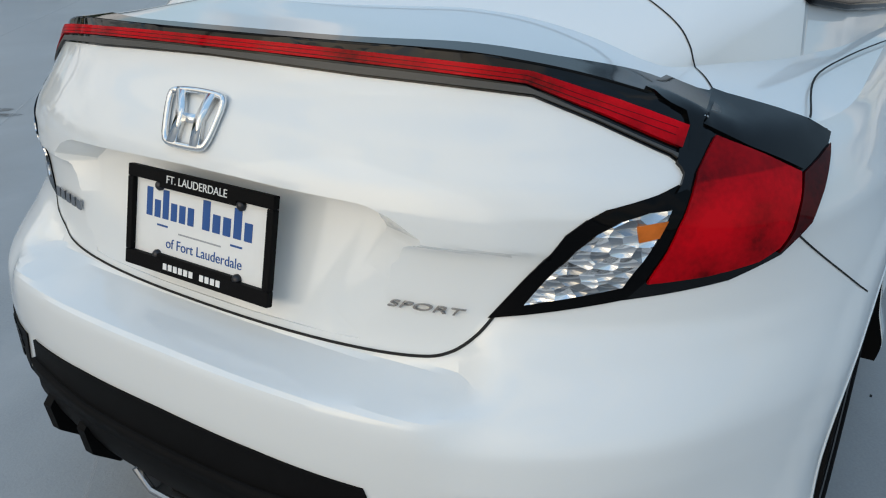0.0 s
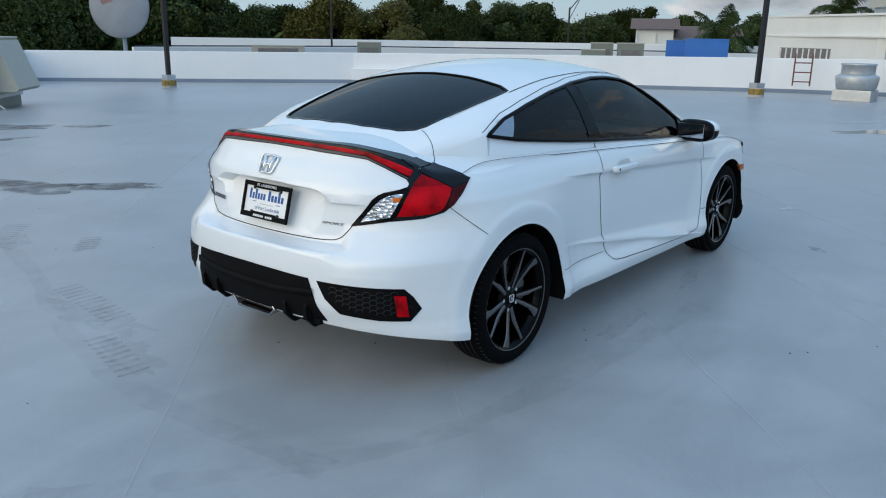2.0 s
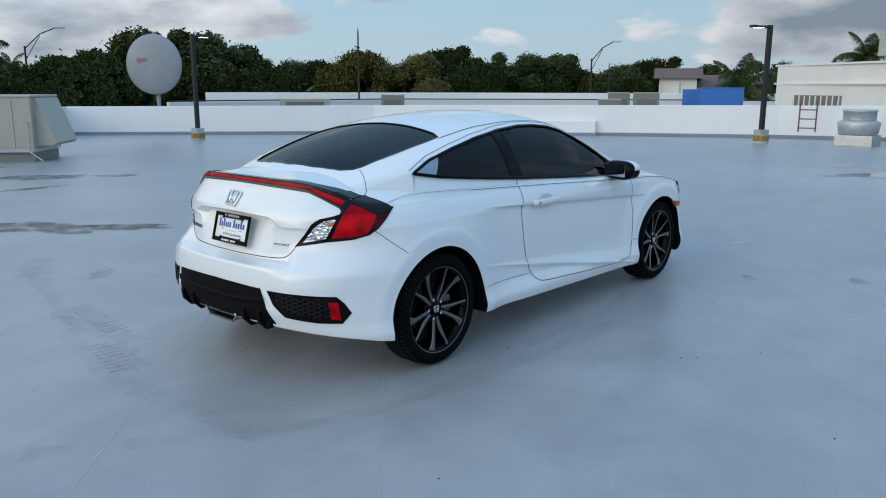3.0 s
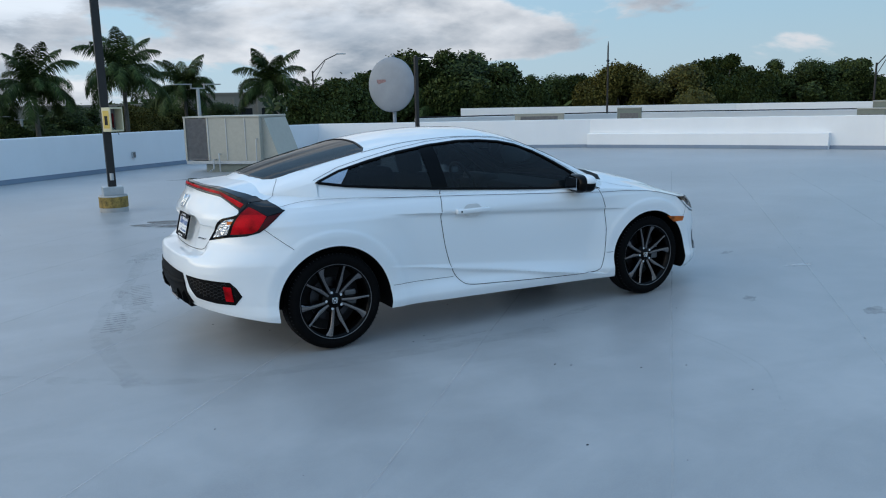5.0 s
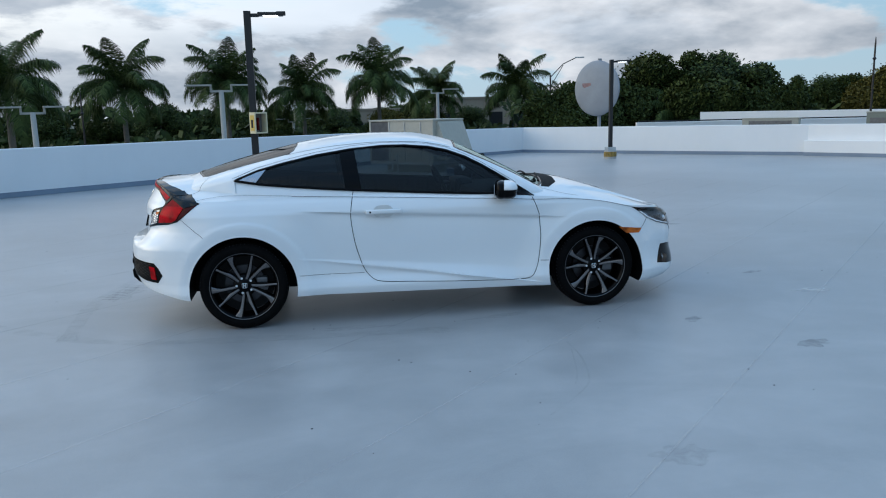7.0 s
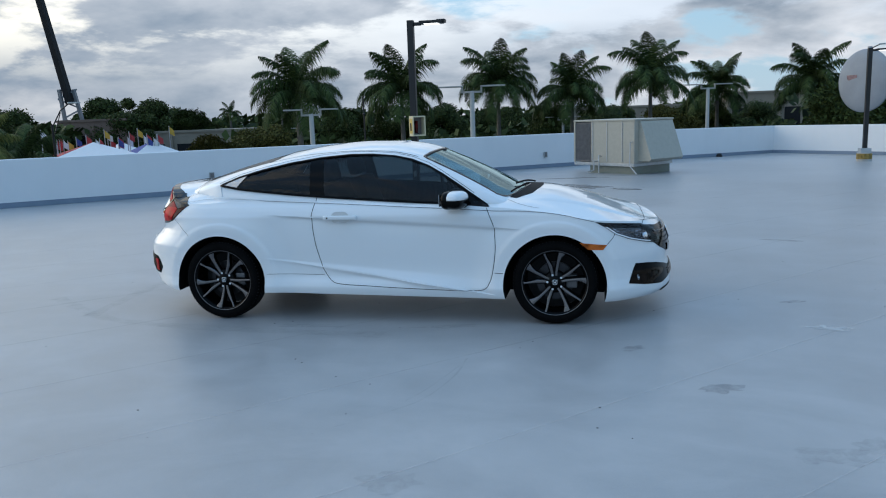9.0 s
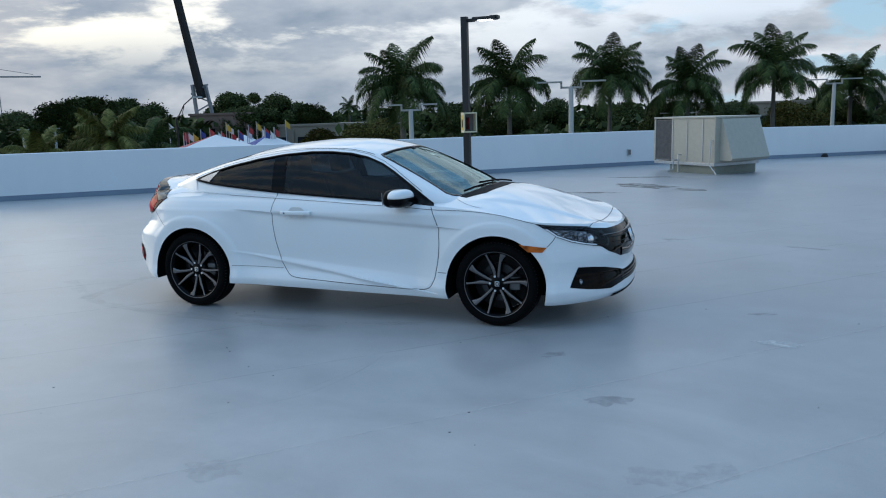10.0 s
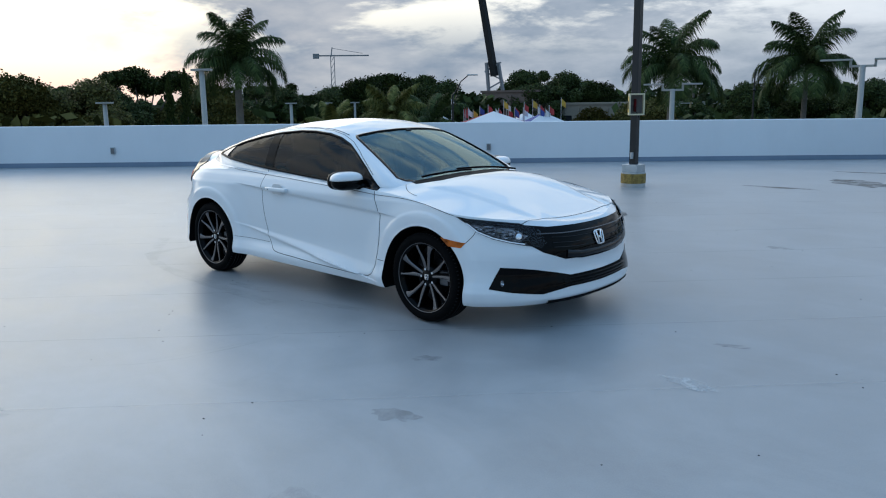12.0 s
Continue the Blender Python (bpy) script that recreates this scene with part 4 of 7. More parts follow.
for y0, y1, lab in ((0.52, -0.10, ""), (-0.05, -0.50, "")):
    pts = lay(SKIN, [(1.10 - 0.055 * abs(t) - 0.05 * t, y0 + (y1 - y0) * t, 1.1) for t in np.linspace(0, 1, 12)], DOWN, 0.018)
    part("wiper", tube(bmesh.new(), [p for p, _ in pts], 0.008, 6), PLASTIC, car)

# panel gaps
def seam(rows, way, width=0.005, name="panel_gap", mat=SEAM, off=0.001):
    return both(name, ribbon(SKIN, rounded(rows, 8, False), way, width, off), mat, car)


DOOR = [(-0.522, 0.985), (-0.549, 0.852), (-0.549, 0.756), (-0.530, 0.62), (-0.505, 0.52), (-0.466, 0.408), (-0.406, 0.332), (-0.321, 0.305), (-0.10, 0.293), (0.2, 0.278), (0.648, 0.264), (0.806, 0.269), (0.864, 0.334), (0.892, 0.45), (0.906, 0.577), (0.903, 0.68), (0.896, 0.755), (0.843, 0.895)]
seam(xz(DOOR), RIGHT_IN, 0.005)
belt_line = [(0.70, 0.914), (0.30, 0.941), (0.0, 0.958), (-0.3, 0.978), (-0.5, 0.990)]
inner = [(x * 0.993 + 0.0013, z * 0.993 + 0.0042) for x, z in DOOR[1:-1]]
both("door", panel(SKIN, straight(xz([(-0.520, 0.97)] + inner + [(0.838, 0.886)] + [(x, z - 0.016) for x, z in belt_line[:-1]]), 0.02), RIGHT_IN, 0.0018, 0.004, 0.014), PAINT, car, "closed white door")
seam([(-1.66, -0.76, 0.950), (-1.45, -0.75, 0.973), (-1.07, -0.8, 0.966), (-0.63, -0.82, 0.945), (-0.2, -0.83, 0.925), (0.216, -0.85, 0.905), (0.60, -0.86, 0.887), (0.875, -0.87, 0.871), (1.10, -0.87, 0.866), (1.282, -0.877, 0.853), (1.42, -0.88, 0.835), (1.512, -0.883, 0.815), (1.64, -0.877, 0.784)], RIGHT_IN, 0.0034, off=0.0070)
seam([(-1.775, -0.80, 0.826), (-1.70, -0.83, 0.765), (-1.61, -0.87, 0.695)], (0.4, 1, 0), 0.003)
seam(xz([(-0.945, 0.382), (-0.80, 0.380), (-0.62, 0.377), (-0.468, 0.375)]), RIGHT_IN, 0.0028)
seam(xz([(0.90, 0.400), (0.94, 0.398), (0.985, 0.397)]), RIGHT_IN, 0.004)
seam([(1.80, -0.85, 0.712), (1.775, -0.86, 0.66), (1.735, -0.87, 0.615)], RIGHT_IN, 0.004)
seam([(0.985, -0.66, 1), (1.04, -0.715, 1), (1.10, -0.76, 1), (1.17, -0.79, 1), (1.23, -0.80, 1)], DOWN, 0.004)
seam([(-1.714, -0.652, 1.1), (-1.665, -0.618, 1.1), (-1.630, -0.572, 1.1), (-1.595, -0.510, 1.1), (-1.580, -0.470, 1.1)], DOWN, 0.003)
part("hood_gap", mesh_from("hood_gap", *ribbon(SKIN, rounded([(1.985, -0.655, 0.8), (2.018, -0.45, 0.8), (2.030, -0.22, 0.8), (2.034, 0, 0.8), (2.030, 0.22, 0.8), (2.018, 0.45, 0.8), (1.985, 0.655, 0.8)], 8, False), DOWN, 0.005, 0.0012), SEAM), None, car)
both("roof_channel", ribbon(SKIN, rounded([(0.26, -0.555, 1.3), (0.0, -0.545, 1.3), (-0.4, -0.548, 1.3), (-0.8, -0.548, 1.3), (-1.0, -0.55, 1.3)], 8, False), DOWN, 0.007, 0.0012), SEAM, car)
TRUNK = [(-0.485, 0.745), (-0.465, 0.715), (-0.43, 0.685), (-0.38, 0.673), (-0.25, 0.668), (0.0, 0.666), (0.25, 0.668), (0.38, 0.673), (0.43, 0.685), (0.465, 0.715), (0.485, 0.745)]
part("trunk_gap", mesh_from("trunk_gap", *ribbon(SKIN, rounded(yz(TRUNK, -2.1), 6, False), REAR_IN, 0.0045, 0.001), SEAM), None, car)

# wheel-arch lips
for wx in (-1.35, 1.35):
    a0, a1 = (-0.05, 1.05) if wx > 0 else (-0.03, 0.98)
    arc = [(wx + 0.391 * math.cos(math.pi * t), -0.87, 0.305 + 0.391 * math.sin(math.pi * t)) for t in np.linspace(a0, a1, 60)]
    both("arch_lip", ribbon(SKIN, arc, RIGHT_IN, 0.009, 0.000, 0.0015), PAINT, car)

# door handle
for s in (-1, 1):
    h = new("door_handle")
    h.parent = car
    y = s * (abs(lay(SKIN, [(-0.31, -0.86, 0.832)], RIGHT_IN, 0)[0][0].y) + 0.004)
    h.matrix_basis = pose(-0.31, y, 0.832, 0, 0, 0)
    bm = boxes((-0.135, 0.135, -0.012 if s > 0 else -0.026, 0.026 if s > 0 else 0.012, -0.017, 0.017), bevel=0.011)
    part("grip", bm, PAINT, h, smooth=True)
    # flat outline, no real hollow; its darker colour paints the cup's shade
    dish = rounded([(-0.02, -0.03), (0.06, -0.035), (0.10, 0.0), (0.06, 0.036), (0.0, 0.04), (-0.06, 0.036), (-0.10, 0.0), (-0.07, -0.032)], 5)
    bm = bmesh.new()
    f = bm.faces.new([bm.verts.new((p[0] * 0.8, s * 0.002, p[1] * 1.15)) for p in dish])
    part("handle_cup", bm, CUPSHADE, h)
    part("key_hole", lathe([(0.0, 0.0), (0.007, 0.0), (0.007, 0.004)], 12, "y"), BLACK, h).matrix_basis = pose(-0.10, s * 0.027, 0.0, 0, 0, 0 if s < 0 else 180)


# mirrors
def blob(cx, cy, cz, rx, ry, rz, n=3.2, z0=-1.0, z1=1.0, seg=28):
    """A rounded box, cut between two heights."""
    bm = bmesh.new()
    e = 2 / n
    pw = lambda v: math.copysign(abs(v) ** e, v)
    rows = []
    for i in range(seg // 2 + 1):
        ph = math.asin(z0) + (math.asin(z1) - math.asin(z0)) * i / (seg // 2)
        rows.append([bm.verts.new((cx + rx * pw(math.cos(ph)) * pw(math.cos(2 * math.pi * j / seg)), cy + ry * pw(math.cos(ph)) * pw(math.sin(2 * math.pi * j / seg)), cz + rz * pw(math.sin(ph)))) for j in range(seg)])
    for a, b in zip(rows, rows[1:]):
        for j in range(seg):
            bm.faces.new((a[j], a[(j + 1) % seg], b[(j + 1) % seg], b[j]))
    bm.faces.new(rows[0][::-1]), bm.faces.new(rows[-1])
    bmesh.ops.remove_doubles(bm, verts=bm.verts, dist=1e-5)
    return bm


for s in (-1, 1):
    mr = new("wing_mirror")
    mr.parent = car
    mr["label"] = "wing mirror with white cap and black lower shell"
    mr.matrix_basis = pose(0.625, s * 0.925, 0.965, 0, 0, s * 12)
    part("mirror_cap", blob(0, 0, 0.002, 0.080, 0.128, 0.066, 2.7, 0.02, 1.0), PAINT, mr, smooth=True)
    part("mirror_shell", blob(0, 0, 0, 0.078, 0.124, 0.070, 2.7, -1.0, 0.1), BLACK, mr, smooth=True)
    part("mirror_back", blob(-0.046, 0, 0.0, 0.050, 0.131, 0.071, 2.7), BLACK, mr, "black rear edge of the mirror", smooth=True)
    part("mirror_glass", boxes((-0.100, -0.095, -0.095, 0.095, -0.042, 0.046), bevel=0.002), MIRRORGLASS, mr)
    part("mirror_arm", tube(bmesh.new(), [(0.02, -s * 0.03, -0.03), (0.03, -s * 0.12, -0.05), (0.04, -s * 0.17, -0.06)], 0.03, 10, 0.022), BLACK, mr, smooth=True)

def facing(p, way, off=0.003):
    """A frame on the skin whose z looks out of it, x to the right for one who looks at it."""
    q, n = lay(SKIN, [p], way, off)[0]
    x = Vector((0, 0, 1)).cross(n).normalized()
    y = n.cross(x)
    return Matrix(((x.x, y.x, n.x, q.x), (x.y, y.y, n.y, q.y), (x.z, y.z, n.z, q.z), (0, 0, 0, 1)))


# tail lamps
DIAG = (0.75, 0.66, 0)
def lamp(name, pts, way, mat, off, label="", thick=0.012, grid=0.02, rnd=0, parent=None):
    pts = rounded(pts, rnd) if rnd else straight(pts, 0.015)
    return both(name, panel(SKIN, pts, way, off, thick, grid), mat, parent or car, label)


lamp("lamp_housing", [(-1.715, -0.655, 0.992), (-1.640, -0.798, 0.936), (-1.70, -0.805, 0.882), (-1.754, -0.803, 0.838), (-1.80, -0.781, 0.806), (-1.870, -0.735, 0.785), (-1.968, -0.632, 0.771), (-1.955, -0.648, 0.80), (-1.905, -0.672, 0.905), (-1.869, -0.672, 0.942), (-1.845, -0.666, 0.980)], DIAG, SLICK, 0.002, "gloss black tail lamp housing")
lamp("tail_lamp", [(-1.946, -0.651, 0.793), (-1.89, -0.708, 0.797), (-1.834, -0.757, 0.806), (-1.806, -0.774, 0.820), (-1.790, -0.781, 0.839), (-1.765, -0.781, 0.872), (-1.748, -0.779, 0.903), (-1.785, -0.737, 0.930), (-1.828, -0.683, 0.960), (-1.877, -0.680, 0.925), (-1.921, -0.677, 0.869)], DIAG, RED, 0.007, "red tail lamp lens")
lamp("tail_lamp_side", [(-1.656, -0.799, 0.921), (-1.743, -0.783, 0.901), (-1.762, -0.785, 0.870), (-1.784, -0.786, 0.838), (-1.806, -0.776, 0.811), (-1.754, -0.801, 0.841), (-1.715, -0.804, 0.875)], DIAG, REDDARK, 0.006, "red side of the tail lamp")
lamp("lamp_hood", [(-1.712, -0.657, 0.988), (-1.675, -0.728, 0.964), (-1.650, -0.776, 0.942), (-1.638, -0.795, 0.932), (-1.660, -0.797, 0.924), (-1.742, -0.780, 0.905), (-1.792, -0.725, 0.939), (-1.835, -0.668, 0.975)], (0.6, 0.55, -0.5), SLICK, 0.006, "black upper cover of the tail lamp")
lamp("reverse_lamp_housing", [(-2.048, -0.478, 0.741), (-1.966, -0.634, 0.772), (-1.945, -0.656, 0.80), (-1.896, -0.680, 0.905), (-1.906, -0.668, 0.914), (-1.930, -0.650, 0.905), (-1.952, -0.630, 0.899), (-1.975, -0.602, 0.892), (-1.990, -0.582, 0.881), (-2.003, -0.561, 0.862), (-2.014, -0.525, 0.812)], DIAG, BLACK, 0.0028, "black surround of the clear lamp")
lamp("reverse_lamp", [(-2.026, -0.519, 0.763), (-1.964, -0.626, 0.789), (-1.924, -0.666, 0.887), (-1.945, -0.645, 0.886), (-1.965, -0.618, 0.879), (-1.980, -0.592, 0.864), (-1.990, -0.566, 0.842)], DIAG, FACET, 0.005, "clear faceted reversing lamp")
lamp("turn_lamp", [(-1.952, -0.634, 0.852), (-1.938, -0.655, 0.856), (-1.928, -0.661, 0.876), (-1.950, -0.628, 0.872)], DIAG, AMBER, 0.008, "orange turn signal bulb cover")

# light bar across the trunk edge
BAR_BLACK = [(-0.27, 1.031), (-0.489, 1.013), (-0.567, 0.981), (-0.648, 0.938), (-0.668, 0.924), (-0.680, 0.945), (-0.672, 1.000), (-0.56, 1.043), (-0.49, 1.058), (-0.40, 1.067), (0, 1.073)]
BAR_IN = (1, 0, -0.3)
BAR_X = curve_fn([(0, -2.033), (0.27, -2.016), (0.40, -1.980), (0.48, -1.951), (0.57, -1.917), (0.655, -1.868), (0.68, -1.865)])
bar3 = lambda rows: [(BAR_X(abs(y)), y, z) for y, z in rows]
def mirror_y(rows):
    return rows + [(-y, z) for y, z in rows[::-1] if abs(y) > 1e-6]


part("light_bar_housing", mesh_from("light_bar_housing", *panel(SKIN, straight(bar3(mirror_y([(0, 1.040)] + BAR_BLACK)), 0.015), BAR_IN, 0.002, 0.01, 0.02), SLICK), None, car, "gloss black light bar housing")
BAR_RED = [(0, 1.054), (-0.27, 1.049), (-0.478, 1.030), (-0.57, 0.992), (-0.655, 0.949), (-0.655, 0.979), (-0.582, 1.012), (-0.483, 1.046), (-0.265, 1.065), (0, 1.069)]
part("light_bar", mesh_from("light_bar", *panel(SKIN, straight(bar3(BAR_RED + [(-y, z) for y, z in BAR_RED[-2:0:-1]]), 0.015), BAR_IN, 0.008, 0.008, 0.012), REDBAR), None, car, "red light bar across the trunk")
for up_, wd in ((0.0040, 0.0012), (0.0100, 0.0009)):
    rib = [(0, 1.054 + up_), (-0.27, 1.049 + up_), (-0.478, 1.030 + up_), (-0.57, 0.994 + up_ * 1.2), (-0.645, 0.958 + up_ * 1.6)]
    part("light_bar_rib", mesh_from("light_bar_rib", *ribbon(SKIN, straight(bar3([(-y, z) for y, z in rib[:0:-1]] + rib), 0.015, False), BAR_IN, wd, 0.0085), REDDARK), None, car, "dark rib inside the red light bar")
BAND = [(0, 1.0505), (-0.27, 1.0445), (-0.481, 1.0255), (-0.57, 0.9855), (-0.664, 0.938), (-0.664, 0.9295), (-0.648, 0.941), (-0.567, 0.984), (-0.489, 1.016), (-0.27, 1.034), (0, 1.043)]
part("light_bar_trim", mesh_from("light_bar_trim", *panel(SKIN, straight(bar3(BAND + [(-y, z) for y, z in BAND[-2:0:-1]]), 0.015), BAR_IN, 0.006, 0.004, 0.012), UNDERGREY), None, car, "dark grey strip under the red light bar")
def trunk_edge():
    """The trunk's rear edge from its middle to the lamp."""
    out = []
    for t in np.linspace(0, 0.80, 60):
        rx = body_point(0, t, 0.5)[0]
        z = SHOULDER(rx)
        out.append((*body_point(0, t, z), z))
    return out


rows = trunk_edge()
ys = np.linspace(-0.645, 0.645, 90)
ex = [float(np.interp(abs(y), [r[1] for r in rows], [r[0] for r in rows])) for y in ys]
lip = [(x + 0.003, y, 1.1) for x, y in zip(ex, ys)] + [(x + 0.034 + 0.026 * ease(0.20, 0.46, abs(y)) + 0.042 * ease(0.47, 0.60, abs(y)), y * 0.985, 1.1) for x, y in list(zip(ex, ys))[::-1]]
lamp("lip_end", [(-1.756, -0.590, 1.010), (-1.739, -0.630, 0.994), (-1.723, -0.647, 0.988), (-1.779, -0.657, 0.983), (-1.826, -0.664, 0.980), (-1.839, -0.668, 0.969), (-1.860, -0.671, 0.947), (-1.869, -0.662, 0.948), (-1.852, -0.657, 0.976), (-1.846, -0.649, 0.993), (-1.856, -0.632, 1.003), (-1.862, -0.598, 1.016)], (0.6, 0.45, -0.6), SLICK, 0.0065, "black end of the lip beside the tail lamp", grid=0.012)
lamp("lamp_gap", [(-1.832, -0.666, 0.979), (-1.845, -0.672, 0.962), (-1.866, -0.675, 0.943), (-1.886, -0.677, 0.924), (-1.902, -0.676, 0.908), (-1.912, -0.666, 0.905), (-1.902, -0.668, 0.914), (-1.893, -0.669, 0.924), (-1.890, -0.663, 0.931), (-1.889, -0.656, 0.936), (-1.876, -0.652, 0.950), (-1.852, -0.655, 0.976)], DIAG, SLICK, 0.0062, "black joint between light bar and tail lamp", grid=0.008)
part("trunk_lip", mesh_from("trunk_lip", *panel(SKIN, lip, DOWN, 0.003, 0.008, 0.015), SLICK), None, car, "black lip above the light bar")

# the rolled edge itself is black too, from lamp to lamp
body.data.materials.append(SLICK)
edge_slot = len(body.data.materials) - 1
edge_line = np.array([(x, y, z) for x, y, z in rows if y < 0.655])
for poly in body.data.polygons:
    c = poly.center
    if c.x < -1.75 and abs(c.y) < 0.652 and c.z > 0.97:
        if np.min(np.linalg.norm(edge_line - np.array((c.x, abs(c.y), c.z)), axis=1)) < 0.019:
            poly.material_index = edge_slot
    ay = abs(c.y)
    if c.x < -1.765 and 0.40 < ay < 0.652 and c.z > np.interp(ay, [0.40, 0.49, 0.56, 0.655], [1.037, 1.025, 0.997, 0.946]):
        if c.x < float(np.interp(ay, [r[1] for r in rows], [r[0] for r in rows])) + 0.03:
            poly.material_index = edge_slot
    if -1.96 < c.x < -1.768 and 0.672 < ay < 0.71 and c.z > 0.925:
        poly.material_index = edge_slot
body.data.set_sharp_from_angle(angle=radians(21))

# badge, lettering and plate
m_rear = Matrix(((0, 0, -1, 0), (-1, 0, 0, 0), (0, 1, 0, 0), (0, 0, 0, 1)))
part("emblem", emblem(0.112, 0.080, 0.0055, facing((-2.088, 0, 0.956), REAR_IN, 0.005)), CHROME, car, "chrome emblem on the trunk", smooth=True)


def lettering(text, size, m, mat, name, parent, depth=0.0015, shear=0.0, space=1.0):
    cu = bpy.data.curves.new("letters", "FONT")
    cu.body, cu.size, cu.extrude, cu.align_x, cu.align_y, cu.shear, cu.space_character = text, size, depth, "CENTER", "CENTER", shear, space
    ob = bpy.data.objects.new("letters", cu)
    scene.collection.objects.link(ob)
    bpy.context.view_layer.update()
    me = bpy.data.meshes.new_from_object(ob.evaluated_get(bpy.context.evaluated_depsgraph_get()))
    bpy.data.objects.remove(ob)
    me.materials.clear()
    me.materials.append(mat)
    me.transform(m)
    return part(name, me, None, parent)


lettering("SPORT", 0.024, facing((-2.09, -0.392, 0.745), REAR_IN) @ Matrix.Diagonal((1.5, 0.58, 1, 1)), BADGEMETAL, "badge_lettering", car, 0.002, 0.3)
for i in range(5):
    bm = bmesh.new()
    box(bm, -0.06 + i * 0.025, -0.042 + i * 0.025, -0.009, 0.009, 0, 0.003, m=facing((-2.09, 0.395, 0.757), REAR_IN))
    part("badge", bm, BADGEMETAL, car)

plate = new("number_plate")
plate.parent = car
plate["label"] = "white dealer plate in a black plastic frame"
plate.matrix_basis = Matrix.Translation((-2.108, -0.004, 0.788)) @ Matrix.Rotation(radians(14.6), 4, "Y") @ m_rear
part("plate_sheet", boxes((-0.150, 0.150, -0.075, 0.075, 0.0, 0.003)), WHITEPLATE, plate)
part("plate_frame", boxes((-0.160, 0.160, 0.062, 0.082, 0.0, 0.012), (-0.160, 0.160, -0.082, -0.058, 0.0, 0.012), (-0.160, -0.147, -0.058, 0.062, 0.0, 0.012), (0.147, 0.160, -0.058, 0.062, 0.0, 0.012), (-0.085, 0.085, 0.054, 0.064, 0.0, 0.011), (-0.085, 0.085, -0.062, -0.052, 0.0, 0.011), bevel=0.0025), PLASTIC, plate, "black plastic plate frame")
lettering("FT. LAUDERDALE", 0.0175, Matrix.Translation((0, 0.069, 0.0125)), WHITEPLATE, "frame_lettering", plate, 0.0004)
lettering("of Fort Lauderdale", 0.0225, Matrix.Translation((0.012, -0.034, 0.0035)), BLUEINK, "plate_lettering", plate, 0.0003)
for wd0, wd1, tall in ((-0.122, -0.006, "TsTsss"), (0.008, 0.120, "TssTs")):
    step = (wd1 - wd0) / len(tall)
    for i, kind_ in enumerate(tall):
        x0 = wd0 + step * i
        part("plate_mark", boxes((x0, x0 + step * 0.72, 0.004, 0.050 if kind_ == "T" else 0.032, 0.003, 0.0036)), BLUEINK, plate)
for x0 in (-0.095, 0.070):
    part("plate_dash", boxes((x0, x0 + 0.025, -0.009, -0.006, 0.003, 0.0036)), BLUEINK, plate)
part("plate_fine_print", boxes((-0.045, 0.05, -0.0155, -0.013, 0.003, 0.0034)), GREYINK, plate)
for i in range(11):
    if i != 6:
        part("frame_mark", boxes((-0.066 + i * 0.012, -0.0575 + i * 0.012, -0.074, -0.064, 0.012, 0.0127)), WHITEPLATE, plate)
for sx, sy in ((-0.09, 0.056), (0.09, 0.056), (-0.09, -0.056), (0.09, -0.056)):
    part("screw", lathe([(0.0, 0.009), (0.005, 0.008), (0.0085, 0.004), (0.0085, 0.0)], 12), STEEL, plate, smooth=True).matrix_basis = pose(sx, sy, 0.003)

# rear bumper
DIFF = [(-0.378, 0.530), (-0.2, 0.537), (0.0, 0.539), (0.2, 0.537), (0.378, 0.530), (0.41, 0.43), (0.445, 0.342), (0.0, 0.338), (-0.445, 0.342), (-0.41, 0.43)]
part("diffuser", mesh_from("diffuser", *panel(SKIN, straight(yz(DIFF, -2.2), 0.02), REAR_IN, 0.004, 0.012, 0.03), PLASTIC), None, car, "matt black lower bumper with fins")
for y0, y1 in ((-0.42, -0.17), (0.17, 0.42)):
    part("diffuser_lip", boxes((-2.185, -2.06, y0, y1, 0.318, 0.348), bevel=0.012), PLASTIC, car)
part("diffuser_step", mesh_from("diffuser_step", *ribbon(SKIN, straight(yz([(-0.40, 0.47), (-0.2, 0.455), (0, 0.452), (0.2, 0.455), (0.40, 0.47)], -2.2), 0.03, False), REAR_IN, 0.03, 0.004, 0.007), PLASTIC), None, car)
for y in (-0.365, -0.245, 0.245, 0.365):
    bm = bmesh.new()
    prof = [(-2.205, 0.435), (-2.238, 0.400), (-2.232, 0.345), (-2.185, 0.298), (-2.06, 0.305), (-2.06, 0.42)]
    prof = [(x + 0.10 * max(0, abs(y) - 0.22), z) for x, z in prof]
    v, f = prism(prof, "y", y - 0.011, y + 0.011)
    vs = [bm.verts.new(p) for p in v]
    for q in f:
        bm.faces.new([vs[i] for i in q])
    part("diffuser_fin", bm, PLASTIC, car)
bm = bmesh.new()
loop = [(-0.135, 0.350), (0.135, 0.350), (0.150, 0.335), (0.115, 0.300), (-0.115, 0.300), (-0.150, 0.335)]
tube(bm, [(-2.205, y, z) for y, z in loop] + [(-2.205, *loop[0])], 0.007, 8)
v, f = prism(loop, "x", -2.205, -2.10)
vs = [bm.verts.new(p) for p in v]
for q in f:
    if len(q) == 4:
        bm.faces.new([vs[i] for i in q])
part("exhaust_trim", bm, STEELBRIGHT, car, "bright centre exhaust finisher", smooth=False)
part("exhaust_core", boxes((-2.17, -2.05, -0.11, 0.11, 0.306, 0.346)), SEAM, car)
POD = [(-2.19, -0.415, 0.524), (-2.10, -0.60, 0.514), (-1.983, -0.726, 0.505), (-1.952, -0.750, 0.468), (-1.923, -0.772, 0.415), (-1.962, -0.742, 0.360), (-2.05, -0.65, 0.366), (-2.148, -0.51, 0.388), (-2.178, -0.45, 0.45)]
